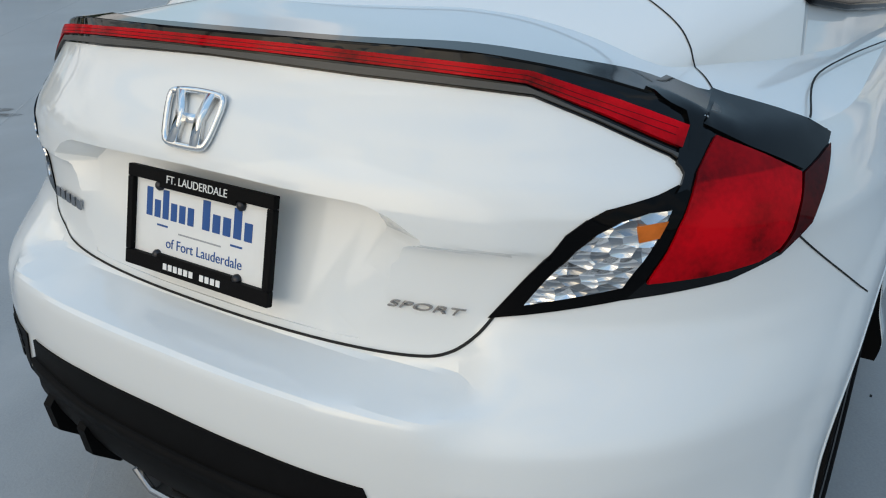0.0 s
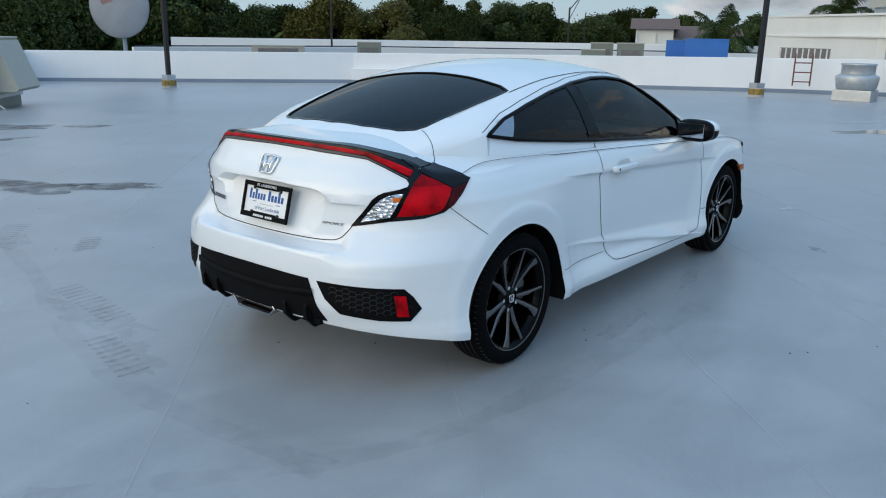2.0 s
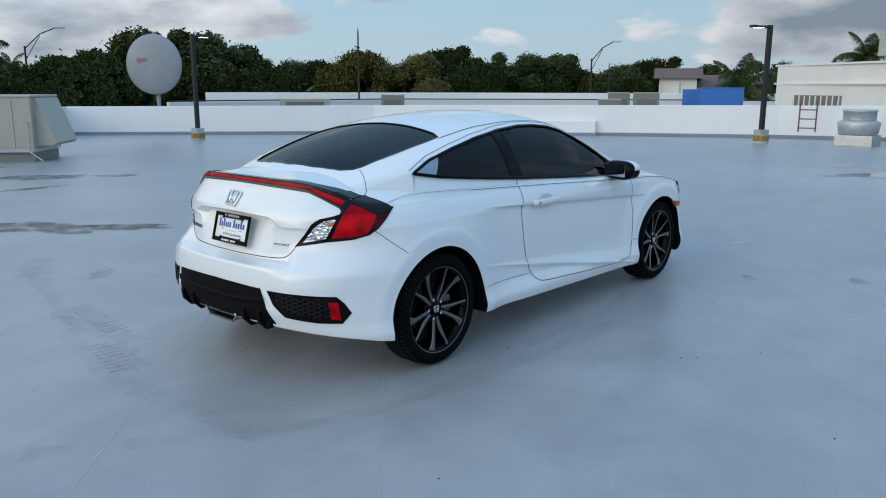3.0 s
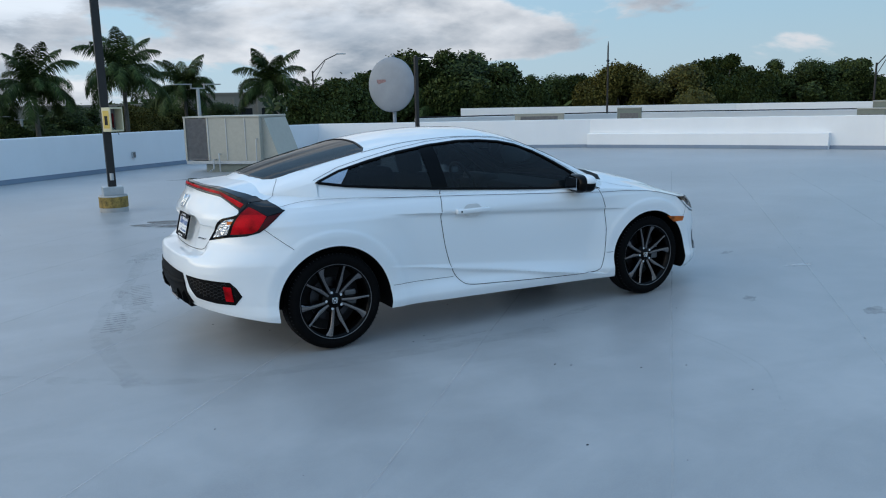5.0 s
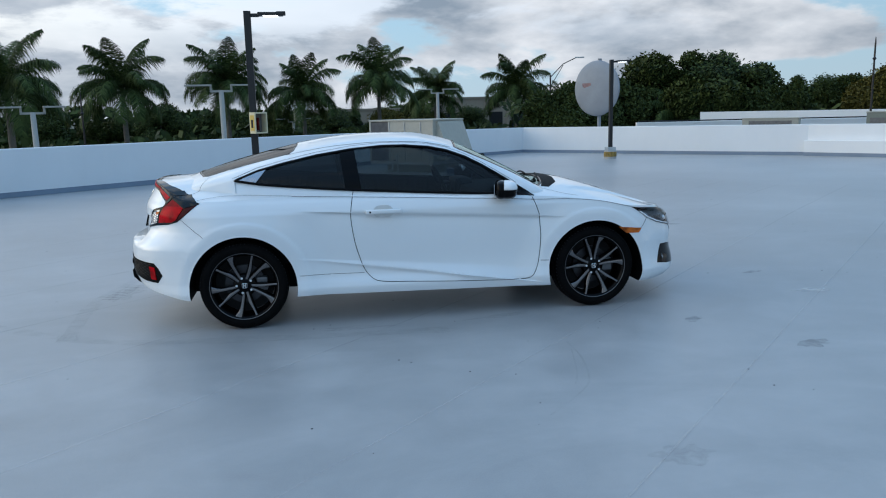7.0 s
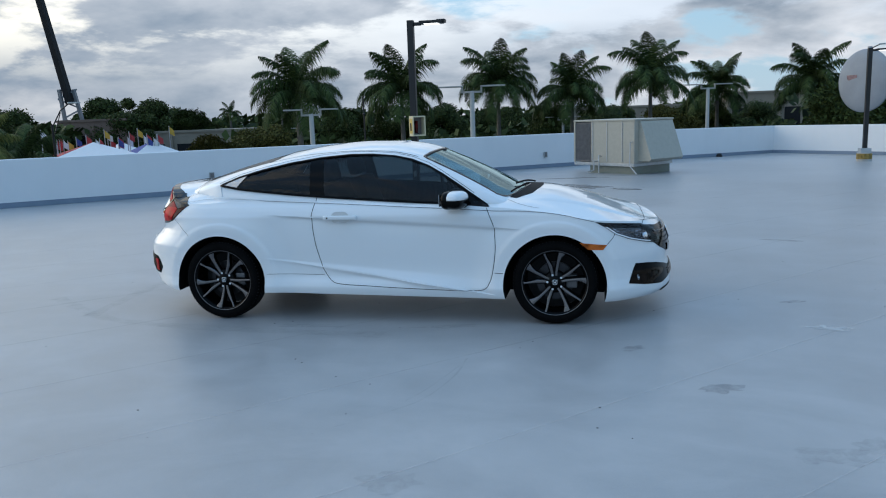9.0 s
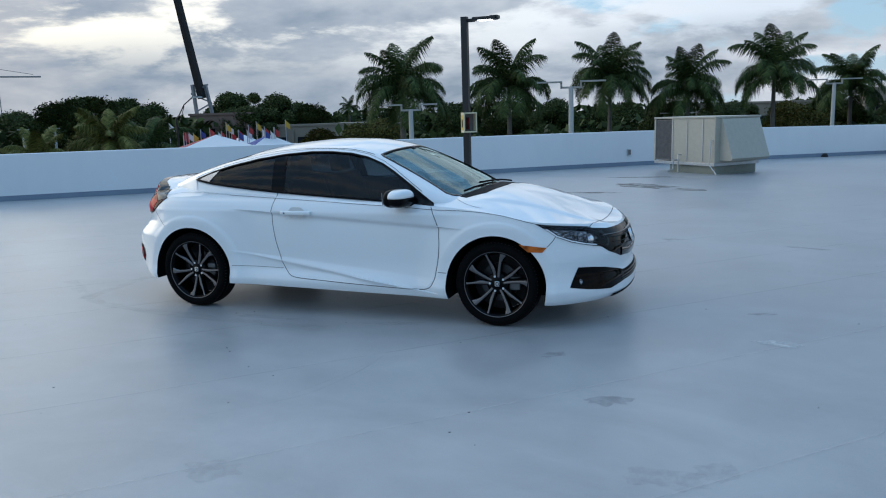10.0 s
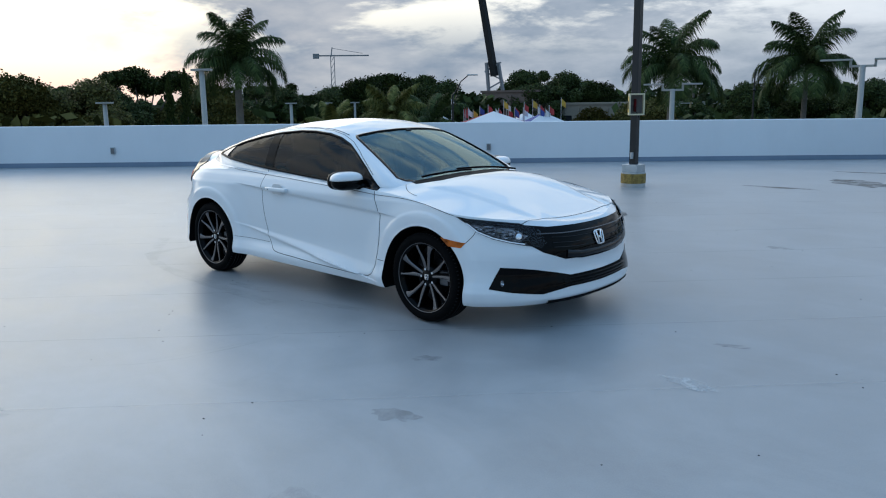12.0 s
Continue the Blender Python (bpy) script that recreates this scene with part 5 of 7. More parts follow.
POD_IN = (0.8, 0.6, 0)
lamp("bumper_pod", POD, POD_IN, PLASTIC, 0.003, "black honeycomb vent in the rear bumper")


def honeycomb(pts, way, cell, parent, name):
    w0 = Vector(way).normalized()
    u = Vector((0, 0, 1)).cross(w0).normalized()
    P2 = [(Vector(p).dot(u), p[2]) for p in pts]
    mid = np.mean(P2, axis=0)
    small = [tuple(mid + (np.array(p) - mid) * 0.86) for p in P2]
    depth = sum(Vector(p).dot(w0) for p in pts) / len(pts)
    bm = bmesh.new()
    (a0, b0), (a1, b1) = np.min(small, axis=0), np.max(small, axis=0)
    i = 0
    for a in np.arange(a0, a1, cell * 0.80):
        i += 1
        for b in np.arange(b0, b1, cell * 0.62):
            c = (a, b + (cell * 0.31 if i % 2 else 0))
            ring = [(c[0] + cell * 0.50 * math.cos(k * math.pi / 3), c[1] + cell * 0.35 * math.sin(k * math.pi / 3)) for k in range(7)]
            if all(inside(q, small) for q in ring):
                pts3 = lay(SKIN, [u * q[0] + Vector((0, 0, q[1])) + w0 * depth for q in ring[:4]], way, 0.004)
                tube(bm, [p for p, _ in pts3], 0.0022, 4)
    v = [x.co.copy() for x in bm.verts]
    bm.verts.index_update()
    f = [tuple(x.index for x in q.verts) for q in bm.faces]
    bm.free()
    for ob in both(name, (v, f), MESHBLACK, parent, smooth=False):
        tagged(ob, kind="stuff")


honeycomb(POD, POD_IN, 0.036, car, "honeycomb")
lamp("rear_reflector", [(-2.016, -0.697, 0.479), (-1.978, -0.729, 0.474), (-1.966, -0.738, 0.383), (-2.006, -0.706, 0.388)], POD_IN, RED, 0.009, "red reflector in the rear bumper")

# nose: grille, headlamps, lower vents
GRILLE = [(-0.63, 0.728), (-0.45, 0.702), (-0.2, 0.696), (0.0, 0.694), (0.2, 0.696), (0.45, 0.702), (0.63, 0.728), (0.66, 0.63), (0.54, 0.545), (0.37, 0.484), (0.0, 0.472), (-0.37, 0.484), (-0.54, 0.545), (-0.66, 0.63)]
grille = part("grille", mesh_from("grille", *panel(SKIN, straight(yz(GRILLE, 2.2), 0.02), FRONT_IN, 0.003, 0.012, 0.03), BLACK), None, car, "gloss black front grille")
for z, mat_, nm, wd, hi in ((0.652, SMOKEDCHROME, "grille_bar", 0.008, 0.010), (0.500, SLICK, "grille_trim", 0.052, 0.006), (0.625, SEAM, "grille_slat", 0.005, 0.003), (0.59, SEAM, "grille_slat", 0.005, 0.003), (0.56, SEAM, "grille_slat", 0.005, 0.003)):
    half = 0.36 if z < 0.55 else (0.56 if nm == "grille_bar" else 0.46)
    part(nm, mesh_from(nm, *ribbon(SKIN, straight(yz([(-half, z + (0.020 if nm == "grille_trim" else 0.012)), (-half * 0.6, z), (0, z - 0.004), (half * 0.6, z), (half, z + (0.020 if nm == "grille_trim" else 0.012))], 2.2), 0.04, False), FRONT_IN, wd, 0.004, hi), mat_), None, grille)
part("emblem", emblem(0.106, 0.092, 0.006, facing((2.25, 0, 0.585), FRONT_IN, 0.012)), CHROME, grille, "chrome emblem on the grille", smooth=True)
FDIAG = (-0.75, 0.66, 0)
HEAD = [(1.648, -0.872, 0.784), (1.74, -0.855, 0.772), (1.843, -0.807, 0.762), (1.93, -0.73, 0.750), (2.010, -0.640, 0.736), (2.10, -0.55, 0.69), (2.165, -0.545, 0.61), (2.155, -0.575, 0.578), (2.085, -0.675, 0.598), (2.018, -0.743, 0.616), (1.92, -0.803, 0.642), (1.814, -0.846, 0.685), (1.729, -0.861, 0.742)]
lamp("headlamp_housing", HEAD, FDIAG, BLACK, 0.002, "black headlamp housing")
lamp("headlamp_reflector", [(1.775, -0.850, 0.735), (1.90, -0.795, 0.722), (2.02, -0.685, 0.700), (2.085, -0.640, 0.655), (2.065, -0.690, 0.622), (2.01, -0.743, 0.632), (1.92, -0.798, 0.662), (1.83, -0.838, 0.697)], FDIAG, FACETDIM, 0.004, "silver headlamp reflector")
lamp("daytime_lamp", [(1.745, -0.858, 0.742), (1.822, -0.843, 0.692), (1.92, -0.802, 0.654), (2.018, -0.741, 0.626), (2.085, -0.672, 0.610), (2.085, -0.674, 0.603), (2.018, -0.743, 0.619), (1.92, -0.803, 0.646), (1.815, -0.846, 0.686), (1.733, -0.860, 0.741)], FDIAG, STRIPLAMP, 0.0125, "bright strip along the headlamp's lower edge", grid=0.01)
for cx, cy, cz, r in ((2.045, -0.690, 0.655, 0.030), (1.945, -0.770, 0.690, 0.020), (1.86, -0.815, 0.715, 0.015)):
    for s in (-1, 1):
        q, n = lay(SKIN, [(cx, cy, cz)], FDIAG, 0.006)[0]
        m3 = n.to_track_quat("Z", "Y").to_matrix().to_4x4()
        bm = lathe([(0.0, 0.0075), (r * 0.4, 0.0065), (r * 0.75, 0.0035), (r, -0.003)], 28)
        bmesh.ops.transform(bm, matrix=Matrix.Translation(q) @ m3, verts=bm.verts)
        if s > 0:
            bmesh.ops.transform(bm, matrix=Matrix.Diagonal((1, -1, 1, 1)), verts=bm.verts)
            bmesh.ops.reverse_faces(bm, faces=bm.faces)
        part("projector", bm, REFLECTOR if r > 0.025 else HEADGREY, car, smooth=True)
for ob in lamp("headlamp_lens", HEAD, FDIAG, LENS, 0.011, "clear headlamp cover", thick=0.0):
    ob.visible_shadow = False
VENT = [(1.91, -0.842, 0.315), (1.977, -0.797, 0.457), (2.06, -0.71, 0.450), (2.13, -0.60, 0.432), (2.197, -0.452, 0.398), (2.222, -0.35, 0.372), (2.232, -0.35, 0.296), (2.205, -0.495, 0.283), (2.17, -0.585, 0.270), (2.04, -0.772, 0.293)]
lamp("bumper_vent", VENT, FDIAG, BLACK, 0.003, "black fog lamp bezel in the bumper")
LOWER = [(-0.37, 0.372), (0.0, 0.366), (0.37, 0.372), (0.37, 0.296), (0.0, 0.290), (-0.37, 0.296)]
part("lower_grille", mesh_from("lower_grille", *panel(SKIN, straight(yz(LOWER, 2.2), 0.02), FRONT_IN, 0.003, 0.012, 0.03), PLASTIC), None, car, "black lower grille")
for z in (0.312, 0.33, 0.35):
    part("grille_slat", mesh_from("grille_slat", *ribbon(SKIN, straight(yz([(-0.40, z), (0, z - 0.004), (0.40, z)], 2.2), 0.05, False), FRONT_IN, 0.007, 0.004, 0.006), BLACK), None, car)
for s in (-1, 1):
    q, n = lay(SKIN, [(1.985, -0.79, 0.352)], FDIAG, 0.005)[0]
    bm = lathe([(0.0, 0.004), (0.010, 0.003), (0.015, 0.0), (0.017, 0.003), (0.020, 0.0)], 24)
    bmesh.ops.scale(bm, vec=(0.6, 1.0, 1.0), verts=bm.verts)
    bmesh.ops.transform(bm, matrix=Matrix.Translation(q) @ n.to_track_quat("Z", "Y").to_matrix().to_4x4(), verts=bm.verts)
    if s > 0:
        bmesh.ops.transform(bm, matrix=Matrix.Diagonal((1, -1, 1, 1)), verts=bm.verts)
        bmesh.ops.reverse_faces(bm, faces=bm.faces)
    part("fog_lamp", bm, FACETDIM, car, "round clear fog lamp", smooth=True)
part("front_splitter", mesh_from("front_splitter", *ribbon(SKIN, straight(yz([(-0.52, 0.210), (0, 0.208), (0.52, 0.210)], 2.2), 0.04, False), FRONT_IN, 0.026, 0.002, 0.006), PLASTIC), None, car, "black lip under the front bumper")
lamp("side_marker", [(1.535, -0.888, 0.632), (1.60, -0.888, 0.626), (1.735, -0.872, 0.612), (1.705, -0.876, 0.578), (1.60, -0.884, 0.580)], RIGHT_IN, AMBER, 0.004, "amber side marker lamp")

# cabin
for y in (-0.36, 0.36):
    seat = new("front_seat")
    seat.parent = car
    seat.matrix_basis = pose(-0.10, y, 0.42)
    part("cushion", boxes((-0.25, 0.30, -0.25, 0.25, 0.0, 0.16), bevel=0.05), CLOTH, seat, smooth=True)
    bm = bmesh.new()
    box(bm, -0.07, 0.07, -0.23, 0.23, 0.0, 0.58, 0.05, m=pose(-0.22, 0, 0.10, 0, -20, 0))
    part("backrest", bm, CLOTH, seat, smooth=True)
    bm = bmesh.new()
    box(bm, -0.05, 0.05, -0.13, 0.13, 0.0, 0.18, 0.045, m=pose(-0.43, 0, 0.66, 0, -12, 0))
    part("headrest", bm, CLOTH, seat, smooth=True)
part("rear_seat", boxes((-1.38, -1.18, -0.58, 0.58, 0.42, 0.92), (-1.30, -0.85, -0.58, 0.58, 0.42, 0.60), bevel=0.05), CLOTH, car)
part("parcel_shelf", boxes((-1.52, -1.22, -0.56, 0.56, 0.90, 0.935), bevel=0.01), DASH, car)
part("dashboard", boxes((0.48, 0.97, -0.66, 0.66, 0.60, 0.915), (0.44, 0.60, 0.18, 0.56, 0.80, 0.965), bevel=0.05), DASH, car, smooth=True)
part("steering_wheel", tube(bmesh.new(), [Vector((0.34, 0.37, 0.90)) + Matrix.Rotation(radians(-24), 3, "Y") @ Vector((0, 0.175 * math.cos(a), 0.175 * math.sin(a))) for a in np.linspace(0, 2 * math.pi, 33)], 0.015, 8), DASH, car, smooth=True)
part("steering_hub", boxes((0.35, 0.42, 0.30, 0.44, 0.85, 0.93), (0.37, 0.39, 0.20, 0.54, 0.885, 0.905), bevel=0.02), DASH, car)
part("rear_view_mirror", boxes((0.30, 0.335, -0.115, 0.115, 1.205, 1.270), bevel=0.015), DASH, car)
part("mirror_stalk", boxes((0.325, 0.385, -0.03, 0.03, 1.25, 1.31), bevel=0.01), DASH, car)


# ---- the roof deck and its parapets ----
def deck_z(x, y):
    return -0.0145 * max(0.0, 0.45 * math.hypot(x, 1.5) + 0.9 * y - 6.0)


CORNER = Vector((8.4, 26.3))
LEFT = [(8.4, 26.3), (-15.5, 4.2), (-27.0, -6.4), (-28.0, -30.0)]
RIGHT = [(8.4, 26.3), (13.8, 20.3), (16.2, 17.9), (18.6, 13.6), (20.5, 9.4), (22.0, 5.0), (22.8, -2.0), (22.0, -14.0), (18.0, -30.0)]


def deck_mesh():
    xs, ys = np.arange(-60, 60.1, 1.5), np.arange(-45, 60.1, 1.5)
    verts = [(x, y, deck_z(x, y)) for y in ys for x in xs]
    k = len(xs)
    outline = LEFT[::-1] + RIGHT[1:]
    outline = [(x * 1.0, y * 1.0) for x, y in outline]
    faces = []
    for j in range(len(ys) - 1):
        for i in range(k - 1):
            if inside((xs[i] + 0.75, ys[j] + 0.75), outline) or any(inside((xs[i] + dx, ys[j] + dy), outline) for dx in (0, 1.5) for dy in (0, 1.5)):
                faces.append((j * k + i, j * k + i + 1, (j + 1) * k + i + 1, (j + 1) * k + i))
    return mesh_from("floor", verts, faces, DECK)


floor = part("floor", deck_mesh(), DECK)
tagged(floor, "pale grey coated concrete parking roof, scuffed and stained", "floor", kind="structure")


def parapet(name, pts, label, high=1.06, thick=0.2, side=1, z_of=deck_z, mat=None, band=True):
    """A wall along a line of plan points, with a grey coated foot."""
    line = straight(pts, 1.0, closed=False)
    rows, foot = [], []
    for i, p in enumerate(line):
        a, b = line[max(i - 1, 0)], line[min(i + 1, len(line) - 1)]
        d = np.array(b) - np.array(a)
        n = np.array((-d[1], d[0])) / np.linalg.norm(d) * side
        z = z_of(p[0], p[1])
        rows.append([(p[0], p[1], z - 0.3), (p[0], p[1], z + high - 0.012), (p[0] + n[0] * 0.012, p[1] + n[1] * 0.012, z + high), (p[0] + n[0] * (thick - 0.012), p[1] + n[1] * (thick - 0.012), z + high), (p[0] + n[0] * thick, p[1] + n[1] * thick, z + high - 0.012), (p[0] + n[0] * thick, p[1] + n[1] * thick, z - 7.5)])
        foot.append([(p[0] - n[0] * 0.05, p[1] - n[1] * 0.05, z - 0.05), (p[0] - n[0] * 0.05, p[1] - n[1] * 0.05, z + 0.012), (p[0] - n[0] * 0.006, p[1] - n[1] * 0.006, z + 0.115), (p[0] + n[0] * 0.01, p[1] + n[1] * 0.01, z + 0.12)])
    verts = [v for r in rows for v in r]
    k = len(rows[0])
    faces = [(i * k + j, i * k + j + 1, (i + 1) * k + j + 1, (i + 1) * k + j) for i in range(len(rows) - 1) for j in range(k - 1)]
    faces += [tuple(range(k)), tuple(range(len(verts) - 1, len(verts) - 1 - k, -1))]
    ob = part(name, mesh_from(name, verts, faces, mat or WHITEWALL, False), None)
    tagged(ob, label, "wall", kind="structure")
    if band:
        verts = [v for r in foot for v in r]
        faces = [(i * 4 + j, i * 4 + j + 1, (i + 1) * 4 + j + 1, (i + 1) * 4 + j) for i in range(len(foot) - 1) for j in range(3)]
        part("baseboard", mesh_from("baseboard", verts, faces, GREYBAND, False), None, ob, "grey waterproof coating at the foot of the wall")
    return ob


wall_west = parapet("wall_west", LEFT, "white painted concrete parapet round the roof deck", side=-1)
wall_north = parapet("wall_north", RIGHT, "white painted concrete parapet, gently curved", side=1)


def lamp_post(x, y, turn, box_too=False):
    z = deck_z(x, y)
    p = thing("lamp_post", pose(x, y, z, 0, 0, turn), "dark bronze lamp post on a yellow-banded concrete footing, lamp lit", "lamp post", "lamp posts on the roof")
    part("footing", lathe([(0.0, 0), (0.215, 0), (0.215, 0.25), (0.205, 0.262), (0.0, 0.262)], 28), CONCRETE, p, smooth=False)
    part("yellow_band", lathe([(0.2155, 0.07), (0.219, 0.075), (0.219, 0.235), (0.2155, 0.24)], 28), YELLOW, p, "worn yellow paint band")
    part("base_cover", boxes((-0.15, 0.15, -0.15, 0.15, 0.262, 0.40), bevel=0.012), GALV, p)
    part("pole", boxes((-0.06, 0.06, -0.06, 0.06, 0.40, 3.37), bevel=0.01), POSTPAINT, p)
    part("arm", boxes((0.06, 0.20, -0.03, 0.03, 3.27, 3.33), bevel=0.008), POSTPAINT, p)
    hd = part("lamp_head", boxes((0.18, 0.62, -0.12, 0.12, 3.29, 3.345), (0.50, 0.66, -0.09, 0.09, 3.30, 3.36), bevel=0.015), POSTPAINT, p)
    part("lamp_panel", boxes((0.27, 0.53, -0.085, 0.085, 3.281, 3.2895)), LAMPLIGHT, hd, "lit white lamp panel")
    return p


m_, k_ = material("lit_lamp_panel")
finish(k_, Base_Color=(0.8, 0.8, 0.8, 1), Emission_Color=(1.0, 0.98, 0.92, 1), Emission_Strength=3.0)
LAMPLIGHT = m_
lamp_post(-1.75, 7.84, 0)
lamp_post(9.6, 19.35, 0)
lamp_post(19.1, 4.5, 150)

# ---- the land below ----
ground = part("ground", mesh_from("ground", [(-3000, -3000, -7), (3000, -3000, -7), (3000, 3000, -7), (-3000, 3000, -7)], [(0, 1, 2, 3)], EARTH))
tagged(ground, "town ground below, grass and paving", "ground", kind="structure")


# ---- things on the roof deck ----
ac = thing("air_conditioner", pose(2.3, 15.85, deck_z(2.3, 15.85), 0, 0, -42.4), "beige packaged rooftop air conditioner with dark coil and sheet-metal hood", "air conditioner")
part("curb", boxes((-0.55, 1.05, -0.72, 0.72, 0.0, 0.22), bevel=0.01), GREENBOX, ac)
part("base_rail", boxes((-1.08, 1.08, -0.80, 0.80, 0.22, 0.30), bevel=0.008), GALV, ac)
part("cabinet", boxes((-0.40, 1.08, -0.79, 0.79, 0.30, 1.42), bevel=0.012), BEIGE, ac)
part("coil", boxes((-1.06, -0.402, -0.77, 0.77, 0.32, 1.40), bevel=0.006), DARKGRILL, ac, "dark grey condenser coil")
part("top_cover", boxes((-1.10, 1.10, -0.81, 0.81, 1.421, 1.465), bevel=0.01), BEIGE, ac)
for x in (-0.40, 0.12, 0.66):
    part("door_edge", boxes((x, x + 0.022, -0.806, -0.79, 0.33, 1.40), bevel=0.003), GALV, ac)
for x in (-1.07, -0.41):
    part("corner_post", boxes((x - 0.02, x + 0.03, -0.80, -0.765, 0.30, 1.42), bevel=0.004), BEIGE, ac)
for i in range(26):
    part("coil_fin", boxes((-1.04 + i * 0.0245, -1.034 + i * 0.0245, -0.778, -0.768, 0.36, 1.37)), DARKGRILL, ac)
hood = bmesh.new()
v, f = prism([(1.08, 1.36), (1.10, 1.40), (1.14, 1.40), (1.50, 0.42), (1.44, 0.36), (1.08, 0.36)], "y", -0.62, 0.70)
vs = [hood.verts.new(p) for p in v]
for q in f:
    hood.faces.new([vs[i] for i in q])
part("intake_hood", hood, BEIGE, ac, "sloping beige intake hood")
part("drain_pipe", tube(bmesh.new(), [(-0.2, -0.80, 0.34), (-0.2, -0.95, 0.34), (-0.2, -0.95, 0.10), (-0.2, -1.15, 0.06)], 0.022, 8), GALV, ac)
part("conduit", tube(bmesh.new(), [(-0.05, -0.82, 0.48), (-0.05, -0.93, 0.50), (-0.02, -0.95, 0.30), (-0.02, -0.95, 0.02)], 0.018, 8), GALV, ac)
part("power_conduit", tube(bmesh.new(), [(1.0, -0.72, 0.9), (1.0, -0.86, 0.85), (1.0, -0.88, 0.25), (1.3, -0.95, 0.04)], 0.016, 8), GALV, ac)

callbox = thing("call_box", Matrix.Translation((-1.66, 7.70, deck_z(-1.7, 7.8) + 1.26)) @ pose(0, 0, 0, 0, 0, 38), "open cream metal call box on a lamp post", "call box")
part("case", boxes((-0.13, 0.13, -0.085, 0.085, 0.0, 0.025), (-0.13, 0.13, -0.085, 0.085, 0.345, 0.37), (-0.13, -0.108, -0.085, 0.085, 0.025, 0.345), (0.108, 0.13, -0.085, 0.085, 0.025, 0.345), bevel=0.006), CREAM, callbox)
part("back_plate", boxes((-0.108, 0.108, 0.06, 0.08, 0.025, 0.345)), DARKGRILL, callbox)
part("sign_panel", boxes((-0.134, -0.131, -0.06, 0.06, 0.05, 0.32)), YELLOWSIGN, callbox)
part("sign_mark", boxes((-0.1365, -0.1342, -0.03, 0.03, 0.10, 0.24)), SEAM, callbox)
part("handset", boxes((-0.04, 0.0, -0.03, 0.06, 0.06, 0.28), bevel=0.015), REDDARK, callbox, "dark red handset")
part("cord", tube(bmesh.new(), [(-0.02, 0.0, 0.07), (0.02, -0.02, 0.03), (0.05, -0.05, -0.05)], 0.006, 6), SEAM, callbox)
bm = lathe([(0.0, 0), (0.028, 0), (0.03, 0.05), (0.028, 0.11), (0, 0.11)], 14)
conduit_cap = thing("cable_clip", pose(-1.75, 7.765, deck_z(-1.7, 7.8) + 0.50), "small round fitting low on the lamp post", "fitting")
part("fitting_body", bm, GALV, conduit_cap)


def wall_outlet(x, y, turn):
    o = thing("wall_outlet", pose(x, y, deck_z(x, y) + 0.42, 0, 0, turn), "grey weatherproof outlet box on the white parapet", "outlet box", "outlet boxes on the parapet")
    part("box_body", boxes((-0.06, 0.06, -0.05, 0.0, -0.09, 0.09), bevel=0.01), GALV, o)
    part("box_cover", boxes((-0.045, 0.045, -0.062, -0.0505, -0.07, 0.07), bevel=0.006), DARKGRILL, o)


def on_left(s):
    """A point on the west parapet's inner face, s metres from the corner."""
    d = Vector((-15.5 - 8.4, 4.2 - 26.3)).normalized()
    return 8.4 + d.x * s, 26.3 + d.y * s


for s in (31.86, 22.09, 11.5):
    x, y = on_left(s)
    wall_outlet(x + 0.004, y - 0.004, 42.8)
scupper = thing("roof_drain", pose(6.0, 23.75, deck_z(6.0, 23.75), 0, 0, 42), "small black roof drain at the foot of the parapet", "roof drain")
part("drain_dome", lathe([(0.0, 0.13), (0.06, 0.12), (0.10, 0.07), (0.12, 0.0), (0, 0)], 18), SEAM, scupper)

# dish behind the parapet
dish = thing("satellite_dish", pose(10.9, 24.3, -0.9, 0, 0, -147), "large grey round dish on a pale pole, faded red mark", "satellite dish")
bm = lathe([(0.0, -0.13), (0.5, -0.09), (0.9, -0.02), (1.09, 0.09), (1.12, 0.12), (1.09, 0.14), (0.0, 0.16)], 56, "x")
part("disc", bm, DISHGREY, dish, smooth=True).matrix_basis = pose(0.0, 0, 3.2, 0, 0, 180)
mk = part("mark", boxes((0.115, 0.120, -0.55, -0.12, -0.05, 0.10), (0.10, 0.118, -0.50, -0.20, -0.10, -0.03)), REDMARK, dish, "faded red mark")
mk.matrix_basis = pose(0.0, 0, 3.35, 0, 14, 0)
part("pole", tube(bmesh.new(), [(-0.30, 0, -6.0), (-0.30, 0, 4.4)], 0.075, 14), DISHGREY, dish)
part("bracket", boxes((-0.30, -0.10, -0.15, 0.15, 3.0, 3.4), bevel=0.02), GALV, dish)

ladder = thing("ladder", pose(21.35, 3.9, deck_z(21, 4), 0, 0, -72), "small rust-red steel ladder against the white parapet", "ladder")
for x in (-0.24, 0.24):
    part("rail", tube(bmesh.new(), [(x, 0.0, 0.26), (x, 0.06, 1.16), (x, 0.30, 1.22)], 0.022, 8), RUST, ladder)
for z in (0.38, 0.66, 0.94):
    part("rung", tube(bmesh.new(), [(-0.24, 0.02, z), (0.24, 0.02, z)], 0.018, 8), RUST, ladder)
fan = thing("roof_ventilator", pose(19.5, 2.0, deck_z(19.5, 2.0)), "galvanised mushroom roof ventilator", "roof ventilator")
part("curb", boxes((-0.48, 0.48, -0.48, 0.48, 0.0, 0.30), bevel=0.02), GALV, fan)
part("cowl", lathe([(0.0, 0.72), (0.40, 0.72), (0.53, 0.66), (0.545, 0.62), (0.50, 0.34), (0.46, 0.30)], 36), GALV, fan, smooth=True)
part("motor_cover", lathe([(0.42, 0.715), (0.42, 0.93), (0.45, 0.95), (0.44, 0.99), (0.0, 1.0)], 28), GALV, fan, smooth=True)
